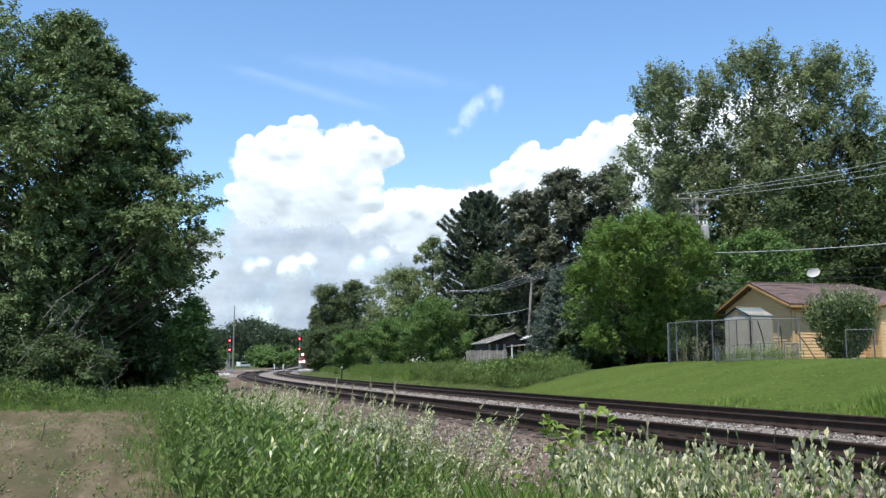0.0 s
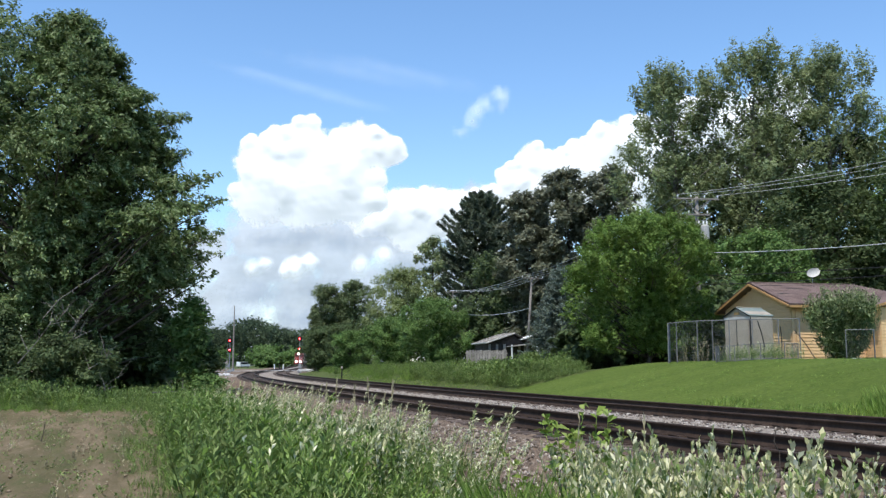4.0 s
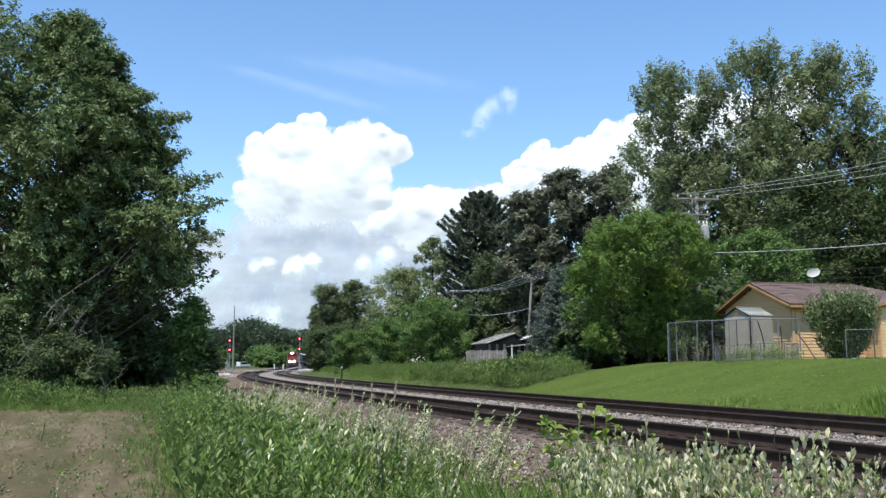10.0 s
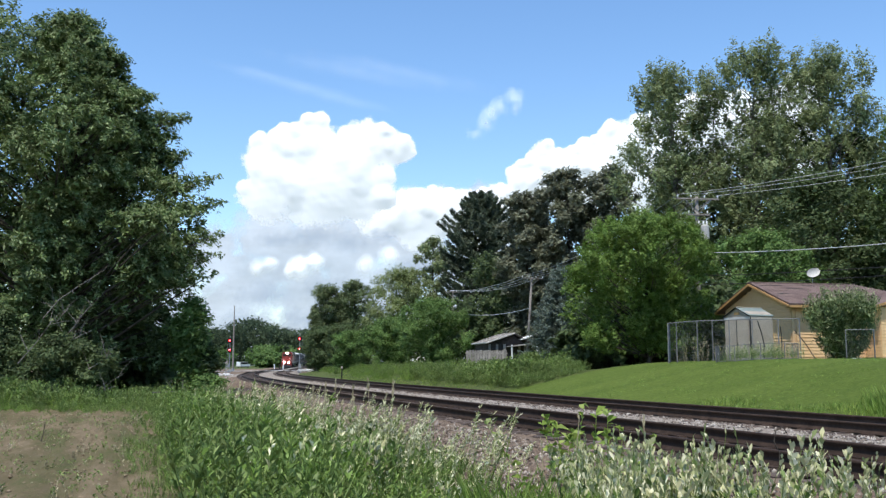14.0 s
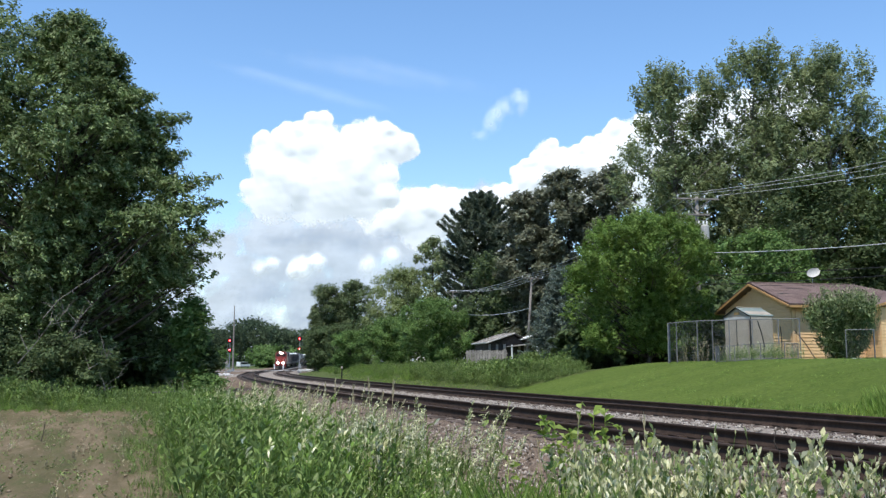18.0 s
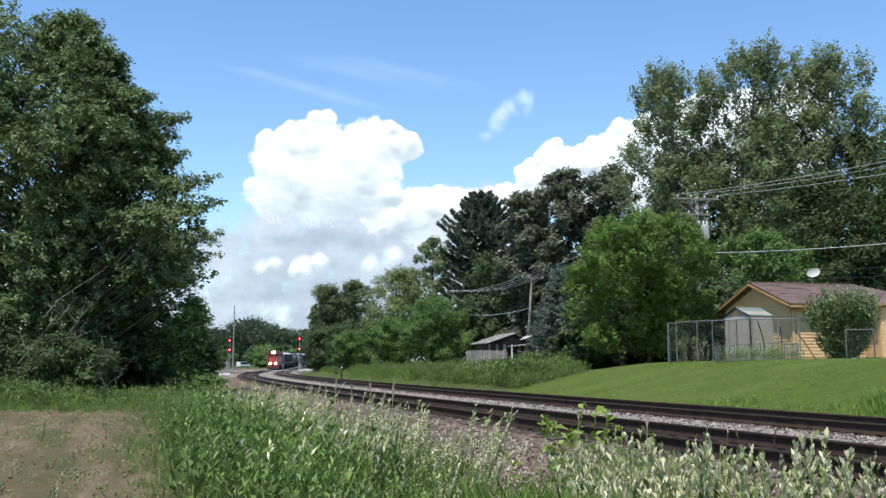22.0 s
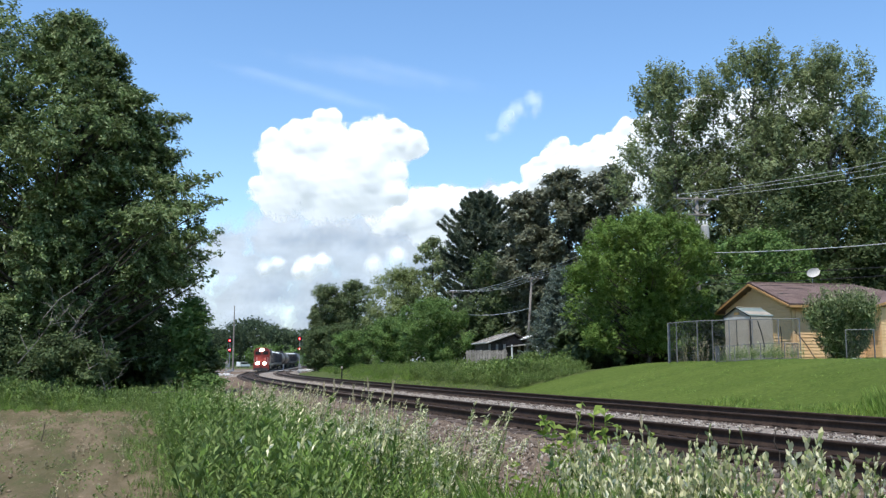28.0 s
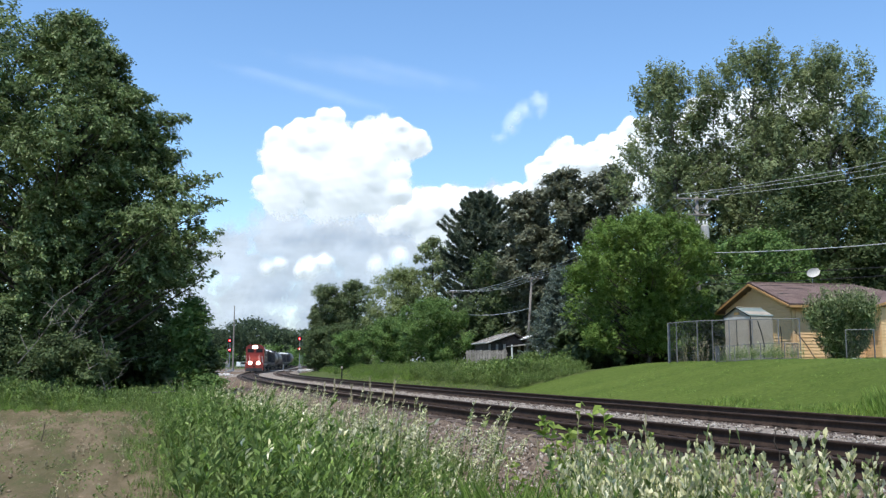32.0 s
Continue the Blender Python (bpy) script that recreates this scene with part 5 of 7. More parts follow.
near, mid, far = POLES["near"], POLES["mid"], POLES["far"]
for k, drop in ((0, 0.0), (1, 0.30), (3, 0.62)):
    wire(near[0][k], (30.5 + 0.55 * k, 36.0 - 0.3 * k, 11.95 - drop), 0.5, M_WIRE, 0.011)
for k in range(4):
    wire(mid[0][k], near[0][k], 0.7, M_WIRE, 0.012)
    wire(far[0][k], mid[0][k], 0.55, M_WIRE, 0.017)
wire(near[1] - Vector((0, 0, 3.2)), (29.0, 37.0, 7.1), 0.42, M_WIRE, 0.020, "pale twisted service cable")
wire(mid[1] - Vector((0.2, 0, 3.6)), near[1] - Vector((0, 0, 3.2)), 0.6, M_CABLE, 0.02, "dark telephone cable between the poles")
wire(far[1] - Vector((0, 0, 2.5)), mid[1] - Vector((0.2, 0, 2.9)), 0.5, M_WIRE, 0.03, "pale telephone cable between the poles")
wire(near[1] - Vector((0, 0, 4.5)), (30.0, 38.0, 5.97), 0.25, M_CABLE, 0.018, "dark telephone cable above the house")
wire(near[1] - Vector((0, 0, 5.0)), (30.0, 38.0, 5.64), 0.25, M_CABLE, 0.018, "dark telephone cable close above the roof")


# ---- signals at the crossing ----
def signal(x, y, z, heads, top, label, ladder=1):
    s = thing("railway_signal", pose(x, y, z), label, "railway signal", "signals at the crossing")
    part("mast", Build().tube([(0, 0, 0), (0, 0, top)], 0.09, 10), M_GALV, s)
    part("base", Build().box((0, 0, 0.12), (0.7, 0.7, 0.5), None, 0.04), M_GALV, s, "concrete base")
    for hz in heads:
        hd = part("signal_head", Build().box((0, -0.28, hz), (0.50, 0.26, 1.05), None, 0.05), M_DARKSTEEL, s, "black signal head")
        part("backplate", Build().tube([(0, -0.13, hz), (0, -0.11, hz)], 0.52, 20), M_DARKSTEEL, hd)
        part("lens", Build().tube([(0, -0.42, hz), (0, -0.445, hz)], 0.21, 16), M_RED_LAMP, hd, "lit red lens")
        part("lamp_core", Build().tube([(0, -0.445, hz), (0, -0.452, hz)], 0.085, 14), M_LAMP_CORE, hd, "bright lamp core")
        vis = Build()
        for k in range(9):
            a0, a1 = radians(10 + k * 17.8), radians(10 + (k + 1) * 17.8)
            c = [(0.24 * math.cos(a), yy, hz + 0.24 * math.sin(a)) for yy in (-0.41, -0.66) for a in (a0, a1)]
            c2 = [(0.225 * math.cos(a), yy, hz + 0.225 * math.sin(a)) for yy in (-0.41, -0.66) for a in (a0, a1)]
            vis.add(c + c2, [(0, 1, 3, 2), (4, 6, 7, 5), (2, 3, 7, 6), (0, 4, 5, 1)])
        part("hood", vis, M_DARKSTEEL, hd)
    for sx in (-0.16, 0.16):
        part("ladder_rail", Build().tube([(ladder * 0.55 + sx, 0.25, 0), (ladder * 0.32 + sx, 0.25, top - 0.8)], 0.02, 6), M_GALV, s)
    for k in range(int((top - 1.2) / 0.35)):
        u = 0.55 - 0.23 * k * 0.35 / (top - 0.8)
        part("rung", Build().tube([(ladder * u - 0.16, 0.25, 0.3 + k * 0.35), (ladder * u + 0.16, 0.25, 0.3 + k * 0.35)], 0.014, 5), M_GALV, s)
    part("platform", Build().box((ladder * 0.35, 0.2, heads[-1] - 0.75), (0.75, 0.6, 0.04)), M_GALV, s)
    for dz in (0.5, 1.0):
        part("guard_rail", Build().tube([(ladder * 0.7, -0.1, heads[-1] - 0.75 + dz), (ladder * 0.7, 0.5, heads[-1] - 0.75 + dz)], 0.02, 5), M_GALV, s)
    part("cabinet", Build().box((ladder * 0.1, -0.3, 1.3), (0.5, 0.4, 0.8), None, 0.02), M_GALV, s, "grey relay case")


signal(-29.4, 196, gz(-29.4, 196) + 0.1, (6.9, 4.8), 8.1, "tall signal mast with two lit red lights beside the far track")
signal(-43.5, 195, gz(-43.5, 195) + 0.1, (6.3, 4.4), 7.3, "tall signal mast with two lit red lights beside the near track", -1)

p = thing("light_pole", pose(-49.6, 226, gz(-49.6, 226)), "tall thin grey pole beside the road", "pole")
part("shaft", Build().tube([(0, 0, 0), (0, 0, 8), (0, 0, 15.4)], [0.24, 0.17, 0.11], 10), M_POLE, p)
part("base", Build().tube([(0, 0, 0), (0, 0, 0.6)], 0.35, 10), M_GALV, p)

p = thing("marker_post", pose(-7.6, 72.0, gz(-7.6, 72.0)), "thin dark railway marker post in the grass", "marker post")
part("post", Build().box((0, 0, 0.7), (0.09, 0.06, 1.5), None, 0.01), M_DARKSTEEL, p)
part("plate", Build().box((0, -0.05, 1.30), (0.15, 0.02, 0.16), None, 0.006), M_GREYWOOD, p, "weathered plate")

for x, y, mat, label in ((-44.4, 252, M_WHITE, "short white post beyond the crossing"), (-43.2, 253, M_DARKSTEEL, "short black post beyond the crossing"), (-42.4, 254, M_WHITE, "slim white post beyond the crossing")):
    p = thing("track_post", pose(x, y, gz(x, y)), label, "post", "posts beyond the crossing")
    part("post", Build().tube([(0, 0, 0), (0, 0, 1.5)], 0.15, 10), mat, p)
    part("cap", Build().tube([(0, 0, 1.5), (0, 0, 1.6)], [0.18, 0.11], 10), mat, p)

p = thing("road_sign", pose(-41.3, 182, gz(-41.3, 182)), "back of a small grey sign at the crossing", "sign")
part("post", Build().box((0, 0, 1.1), (0.10, 0.08, 2.4), None, 0.01), M_GALV, p)
part("plate", Build().box((0, -0.06, 2.1), (0.8, 0.02, 0.5), None, 0.01), M_GREYWOOD, p)

# pale stones heaped beside the signals
r = random.Random(9)
for hx, hy, half, count, label in ((-26.2, 190, 2.6, 70, "low heap of pale stones beside the far track"), (-39.2, 171, 1.7, 46, "low heap of white stones beside the crossing")):
    g = thing("stone_heap", pose(hx, hy, gz(hx, hy)), label, "stones")
    for k in range(count):
        bd = Build()
        sz = r.uniform(0.15, 0.45)
        bd.box((r.uniform(-half, half), r.uniform(-1, 1), r.uniform(0, 0.35)), (sz, sz * r.uniform(0.6, 1), sz * r.uniform(0.5, 0.9)), Matrix.Rotation(r.uniform(0, 3), 3, "Z") @ Matrix.Rotation(r.uniform(-0.4, 0.4), 3, "X"), sz * 0.2)
        part("stone", bd, M_WHITE_STONE, g)


def make_van():
    v = thing("van", pose(-71.4, 342, gz(-71.4, 342) + 0.02, 0, 0, 55), "white van parked beyond the crossing", "van")
    part("body", Build().prism([(-2.3, 0.45), (2.3, 0.45), (2.35, 1.1), (1.6, 1.25), (1.0, 2.0), (-2.25, 2.05), (-2.35, 1.9)], -0.95, 0.95), M_WHITE, v, "white body")
    part("window", Build().prism([(1.45, 1.28), (0.95, 1.9), (-2.1, 1.9), (-2.1, 1.28)], -0.965, 0.965), M_GLASS, v, "dark window band")
    for x in (-1.5, 1.5):
        for y in (-0.85, 0.85):
            part("wheel", Build().tube([(x, y - 0.1, 0.35), (x, y + 0.1, 0.35)], 0.35, 14), M_DARKSTEEL, v)


make_van()


# ---- the train ----
def wheelset(parent, x, r=0.5):
    w = part("wheelset", Build().tube([(-0.82, x, r), (-0.68, x, r)], r, 16).tube([(0.68, x, r), (0.82, x, r)], r, 16).tube([(-0.7, x, r), (0.7, x, r)], 0.08, 8), M_DARKSTEEL, parent)
    return w


def make_loco():
    """Locomotive, its front towards -y; z = 0 at the rail."""
    o = thing("locomotive", Matrix(), "diesel locomotive with a red-orange cab and lit headlights", "locomotive")
    part("frame", Build().box((0, 10.8, 1.35), (3.0, 20.6, 0.42), None, 0.04), M_LOCOBLACK, o)
    part("pilot", Build().prism([(-1.5, 0.25), (1.5, 0.25), (1.5, 1.6), (-1.5, 1.6)], 0.25, 0.55), M_ORANGE, o, "red-orange pilot plate")
    part("plow", Build().prism([(-1.45, 0.12), (1.45, 0.12), (1.3, 0.65), (-1.3, 0.65)], -0.05, 0.3), M_LOCOBLACK, o, "black snow plough")
    part("coupler", Build().box((0, -0.1, 0.88), (0.3, 0.7, 0.3), None, 0.05), M_DARKSTEEL, o)
    part("nose", Build().prism([(-1.15, 1.56), (1.15, 1.56), (1.15, 2.75), (0.85, 3.0), (-0.85, 3.0), (-1.15, 2.75)], 0.95, 2.6), M_ORANGE, o, "red-orange nose")
    part("cab", Build().prism([(-1.52, 1.56), (1.52, 1.56), (1.52, 4.05), (1.0, 4.55), (-1.0, 4.55), (-1.52, 4.05)], 2.5, 5.0), M_ORANGE, o, "red-orange cab")
    for x in (-0.72, 0.72):
        part("windshield", Build().box((x, 2.485, 3.55), (1.05, 0.03, 0.62), None, 0.01), M_GLASS, o, "dark windshield")
    part("number_board", Build().box((0, 2.47, 4.18), (1.7, 0.06, 0.26), None, 0.01), M_LOCOBLACK, o)
    for x in (-1.53, 1.53):
        part("side_window", Build().box((x, 3.8, 3.4), (0.03, 1.4, 0.65)), M_GLASS, o)
    part("hood", Build().prism([(-0.95, 1.56), (0.95, 1.56), (0.95, 4.2), (0.7, 4.45), (-0.7, 4.45), (-0.95, 4.2)], 5.0, 20.4), M_LOCOBLACK, o, "black engine hood")
    part("hood_stripe", Build().box((0, 12.0, 2.7), (1.93, 13.0, 1.7)), M_ORANGE, o, "red-orange hood panel")
    part("radiator", Build().prism([(-1.4, 3.3), (1.4, 3.3), (1.1, 4.5), (-1.1, 4.5)], 15.5, 20.0), M_LOCOBLACK, o)
    part("fuel_tank", Build().box((0, 10.8, 0.75), (2.7, 5.5, 0.85), None, 0.15), M_DARKSTEEL, o)
    for y in (9.0, 12.5):
        part("fan", Build().tube([(0, y, 4.4), (0, y, 4.62)], 0.62, 16), M_DARKSTEEL, o)
    for ty in (3.8, 17.6):
        t = part("truck", Build().box((0, ty, 0.62), (2.3, 4.6, 0.42), None, 0.06), M_DARKSTEEL, o)
        for k in (-1.7, 0, 1.7):
            wheelset(t, ty + k)
    for x in (-1.42, 1.42):
        part("handrail", Build().tube([(x, 5.2, 2.6), (x, 12, 2.6), (x, 20.4, 2.6)], 0.025, 5), M_GALV, o)
        part("front_handrail", Build().tube([(x * 0.95, 0.45, 1.5), (x * 0.95, 0.45, 2.6), (x * 0.55, 0.45, 2.6), (x * 0.55, 0.45, 1.5)], 0.025, 5), M_WHITE, o, "white handrail")
    for x in (-0.17, 0.17):
        part("headlight", Build().tube([(x, 2.46, 4.16), (x, 2.38, 4.16)], 0.25, 14), M_HEADLAMP, o, "lit headlight")
    for x in (-0.66, 0.66):
        part("ditch_light", Build().tube([(x, 0.50, 1.45), (x, 0.20, 1.45)], 0.29, 14), M_HEADLAMP, o, "lit ditch light")
    return o


def make_hopper():
    """Grey hopper car, z = 0 at the rail, its middle at y = 0."""
    o = thing("hopper_car", Matrix(), "grey freight hopper car with a white upper edge", "freight car", "freight cars")
    part("body", Build().prism([(-1.5, 1.3), (1.5, 1.3), (1.56, 1.5), (1.56, 3.72), (1.48, 3.8), (-1.48, 3.8), (-1.56, 3.72), (-1.56, 1.5)], -7.4, 7.4), M_CARGREY, o, "grey car body")
    for x in (-1.6, 1.6):
        for k in range(11):
            part("side_post", Build().box((x, -7 + k * 1.4, 2.75), (0.09, 0.12, 2.1)), M_CARGREY, o)
    for k in range(4):
        part("bay", Build().prism([(-1.2, 1.5), (1.2, 1.5), (0.5, 0.55), (-0.5, 0.55)], -6.0 + k * 3.1, -3.6 + k * 3.1), M_CARGREY, o)
    for k in range(2):
        part("load_panel", Build().box((0, 3.4 + k * 2.7, 3.95), (2.2, 1.7, 0.50), None, 0.16), M_WHITE, o, "pale cover")
    part("sill", Build().box((0, 0, 1.25), (0.5, 15.4, 0.35), None, 0.03), M_DARKSTEEL, o)
    for ty in (-5.9, 5.9):
        t = part("truck", Build().box((0, ty, 0.55), (2.2, 2.4, 0.32), None, 0.05), M_DARKSTEEL, o)
        for k in (-0.85, 0.85):
            wheelset(t, ty + k, 0.42)
    for y in (-7.5, 7.5):
        part("ladder", Build().box((1.2, y, 2.6), (0.45, 0.05, 2.2), None, 0.01), M_CARGREY, o)
    return o


def make_tank():
    o = thing("tank_car", Matrix(), "black tank car with a pale end", "freight car", "freight cars")
    part("tank", Build().tube([(0, -7.4, 2.7), (0, -7.1, 2.7), (0, 7.1, 2.7), (0, 7.4, 2.7)], [1.1, 1.5, 1.5, 1.1], 24).mesh("tank", True), M_LOCOBLACK, o, "black tank")
    part("end_panel", Build().box((-0.9, -7.5, 2.4), (0.5, 0.05, 1.6), None, 0.02), M_WHITE, o, "white end panel")
    part("dome", Build().tube([(0, 0, 4.1), (0, 0, 4.6)], 0.5, 14), M_LOCOBLACK, o)
    part("sill", Build().box((0, 0, 1.1), (0.8, 15.6, 0.35), None, 0.03), M_DARKSTEEL, o)
    for ty in (-5.9, 5.9):
        t = part("truck", Build().box((0, ty, 0.55), (2.2, 2.4, 0.32), None, 0.05), M_DARKSTEEL, o)
        for k in (-0.85, 0.85):
            wheelset(t, ty + k, 0.42)
    return o


LOCO = make_loco()
HOPPER = make_hopper()
CARS = [HOPPER, copy_thing(HOPPER, Matrix()), make_tank()]
CARS += [copy_thing(CARS[2], Matrix()), copy_thing(HOPPER, Matrix()), copy_thing(HOPPER, Matrix()), copy_thing(CARS[2], Matrix())]


# ---- clouds: far heaps of white, drifting ----
def cloud_material(name, glow_amount, soft, thin=1.0, ragged=0.5, color=(0.86, 0.92, 1.0), white=0.9, glow_mottle=0.0):
    m, t, n, l, b = nodes_of(name)
    b.inputs["Base Color"].default_value = (white, white, white, 1)
    b.inputs["Roughness"].default_value = 1.0
    b.inputs["Specular IOR Level"].default_value = 0.0
    # clouds glow by themselves, standing in for sunlight scattered inside them
    b.inputs["Emission Color"].default_value = (*color, 1)
    b.inputs["Emission Strength"].default_value = glow_amount
    a = n.new("ShaderNodeAttribute")
    a.attribute_name = "thickness"
    co = n.new("ShaderNodeTexCoord").outputs["Object"]
    t1 = noise_node(n, l, co, 0.013, 12, 0.68)
    # uneven glow paints brighter and shadier patches into the cloud
    if glow_mottle:
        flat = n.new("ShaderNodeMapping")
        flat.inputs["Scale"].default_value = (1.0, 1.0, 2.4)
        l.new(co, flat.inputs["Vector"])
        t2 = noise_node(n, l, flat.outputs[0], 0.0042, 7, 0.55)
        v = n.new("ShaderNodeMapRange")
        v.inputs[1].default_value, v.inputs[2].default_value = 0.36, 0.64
        v.inputs[3].default_value, v.inputs[4].default_value = glow_amount * (1 - glow_mottle), glow_amount * (1 + glow_mottle)
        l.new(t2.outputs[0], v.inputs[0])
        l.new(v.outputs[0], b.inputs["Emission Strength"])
    w = n.new("ShaderNodeMath")
    w.operation = "MULTIPLY_ADD"
    w.inputs[1].default_value, w.inputs[2].default_value = ragged * 2, -ragged
    l.new(t1.outputs[0], w.inputs[0])
    s = n.new("ShaderNodeMath")
    l.new(a.outputs["Fac"], s.inputs[0])
    l.new(w.outputs[0], s.inputs[1])
    r = n.new("ShaderNodeMapRange")
    r.interpolation_type = "SMOOTHSTEP"
    r.inputs[1].default_value, r.inputs[2].default_value, r.inputs[4].default_value = 0.0, soft, thin
    l.new(s.outputs[0], r.inputs[0])
    l.new(r.outputs[0], b.inputs["Alpha"])
    return m


PX = 2.38  # metres that go to one step of the plans below, at the clouds' distance


def cloud(name, puffs, mat, label, drift, seed, relief=1.0, cell=4.0, wob=0.3, stretch=1.0, slope=0.0, away=4000.0, buds=0):
    """A heap of puffs (across, up, radius), as a rounded relief. drift: how far it goes in 32 s."""
    rs = np.random.RandomState(seed + 50)
    more = []
    for a, b, r in puffs:
        for k in range(buds):
            t = rs.uniform(-0.4, 3.5)
            more.append((a + math.cos(t) * r * 0.82, b + math.sin(t) * r * 0.82, r * rs.uniform(0.22, 0.40)))
    P = np.array(list(puffs) + more, float)
    f = away / 4000.0 * PX
    x0, x1 = (P[:, 0] - P[:, 2] * stretch).min() - 20, (P[:, 0] + P[:, 2] * stretch).max() + 20
    z0, z1 = (P[:, 1] - P[:, 2]).min() - 20, (P[:, 1] + P[:, 2]).max() + 20
    gx, gzz = np.meshgrid(np.arange(x0, x1, cell), np.arange(z0, z1, cell))
    d = np.full(gx.shape, -1.0)
    rel = np.zeros(gx.shape)
    n1 = bumps(gx, gzz, 60, seed) + 0.7 * bumps(gx, gzz, 26, seed + 1) + 0.5 * bumps(gx, gzz, 12, seed + 2)
    for a, b, r in P:
        e = 1 - np.hypot((gx - a) / stretch, gzz - b) / r
        d = np.maximum(d, e) + 0.06 * np.exp(-np.abs(d - e) * 5)
        rel = rel + np.clip(1 - (((gx - a) / stretch) ** 2 + (gzz - b) ** 2) / (r * 1.3) ** 2, 0, 1) ** 2 * r * 0.6
    d = d + wob * n1 * 0.5
    rel = rel + 3.0 * n1 * np.clip(d * 2, 0, 1)
    ok = (d > -0.25)
    ok = ok[:-1, :-1] & ok[1:, :-1] & ok[:-1, 1:] & ok[1:, 1:]
    idx = np.arange(gx.size).reshape(gx.shape)
    F = np.stack([idx[:-1, :-1][ok], idx[:-1, 1:][ok], idx[1:, 1:][ok], idx[1:, :-1][ok]], 1)
    used, F2 = np.unique(F, return_inverse=True)
    V = np.stack([gx.ravel() * f, -rel.ravel() * f * relief, (gzz + slope * (gx - x0)).ravel() * f], 1)[used]
    me = raw_mesh(name, V, F2.reshape(F.shape), True)
    at = me.attributes.new("thickness", "FLOAT", "POINT")
    at.data.foreach_set("value", d.ravel()[used].astype(np.float32))
    me.materials.append(mat)
    o = tagged(new(name, me), label, "cloud", "clouds in the sky", "structure")
    o.visible_shadow = False
    o.location = (0, away, EYE)
    DRIFTS.append((o, (drift[0] * f, drift[1] * f)))
    return o


DRIFTS = []
C_HEAP = cloud_material("cumulus", 0.38, 0.26, 1.0, 0.36, (0.80, 0.89, 1.0), 0.58)
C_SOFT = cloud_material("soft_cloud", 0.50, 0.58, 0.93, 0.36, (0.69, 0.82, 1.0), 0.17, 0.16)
C_PUFF = cloud_material("white_puff", 0.52, 0.9, 0.82, 0.46, (0.86, 0.92, 1.0), 0.8)
C_WISP = cloud_material("cloud_wisp", 0.50, 1.0, 0.30, 0.6, (0.86, 0.92, 1.0), 0.8)
# blue-grey by its own colour: shade painted on sheets before the clouds
C_GREY = cloud_material("cloud_shade", 0.46, 1.1, 0.75, 0.45, (0.58, 0.75, 1.0), 0.10)
C_FAINT = cloud_material("faint_puff", 0.55, 0.8, 0.5, 0.34, (0.84, 0.91, 1.0), 0.7)
C_THIN = cloud_material("thin_cloud", 0.45, 1.3, 0.09, 0.5)
cloud("cumulus_cloud", [(-340, 366, 46), (-302, 386, 40), (-256, 402, 44), (-334, 300, 58), (-245, 318, 88), (-162, 394, 48), (-118, 384, 36), (-180, 312, 72), (-96, 378, 26)],
      C_HEAP, "bright white heaped cumulus cloud", (50, 15), 1, 0.24, away=3900, buds=6, cell=3.0)
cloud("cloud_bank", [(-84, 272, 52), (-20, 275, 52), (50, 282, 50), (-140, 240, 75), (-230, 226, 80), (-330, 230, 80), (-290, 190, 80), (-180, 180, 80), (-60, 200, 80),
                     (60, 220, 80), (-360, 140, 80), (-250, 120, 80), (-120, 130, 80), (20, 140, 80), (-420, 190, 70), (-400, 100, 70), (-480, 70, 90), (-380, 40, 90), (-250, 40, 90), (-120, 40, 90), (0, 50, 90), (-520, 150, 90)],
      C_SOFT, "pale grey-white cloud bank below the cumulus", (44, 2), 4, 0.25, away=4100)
cloud("cumulus_cloud", [(-130, 262, 44), (-84, 274, 44), (-30, 276, 42), (25, 280, 40), (75, 286, 36), (-60, 245, 55), (40, 245, 55)],
      C_HEAP, "bright white low cumulus heaps above the trees", (46, 3), 21, 0.24, away=3950, buds=5, cell=3.0)
# sheets added to put shade under the cumulus and into the bank
cloud("cloud_shade", [(-255, 226, 26), (-190, 218, 24), (-310, 222, 20), (-130, 232, 18)], C_GREY, "grey sheet coloured as the shaded base of the cumulus cloud", (52, 0), 5, 0.2, stretch=3.0, away=3800)
cloud("cloud_shade", [(-200, 130, 34), (-60, 170, 34), (-330, 125, 34), (-360, 72, 36), (-250, 80, 36), (-160, 84, 30)], C_GREY, "grey sheet that darkens the cloud bank like shade", (40, 0), 6, 0.2, stretch=2.5, away=3800)
cloud("cumulus_cloud", [(118, 332, 30), (156, 366, 34), (200, 352, 36), (248, 366, 42), (300, 392, 46), (345, 405, 44), (220, 300, 66), (320, 330, 74), (125, 295, 44), (168, 322, 40), (420, 420, 60), (500, 430, 60), (600, 460, 60), (430, 340, 80), (560, 380, 90)],
      C_HEAP, "bright white heaped cumulus cloud behind the trees", (62, 9), 7, 0.26, away=3900, buds=6, cell=3.0)
cloud("cumulus_puff", [(-262, 172, 28), (-240, 182, 22), (-284, 164, 18)], C_PUFF, "small white cloud puff low in the sky", (30, 0), 9, away=3700)
cloud("cumulus_puff", [(-340, 170, 22), (-318, 178, 18)], C_FAINT, "small pale cloud puff low in the sky", (30, 0), 10, away=3700)
cloud("cumulus_puff", [(-150, 176, 26), (-110, 190, 26)], C_FAINT, "pale cloud puff low in the sky", (32, 0), 11, away=3700)
cloud("cloud_wisp", [(50, 458, 24), (38, 438, 21), (24, 421, 18), (70, 472, 22), (94, 486, 24), (97, 468, 16)], C_WISP, "thin white wisp of cloud", (80, -12), 12, 0.4, wob=0.7)
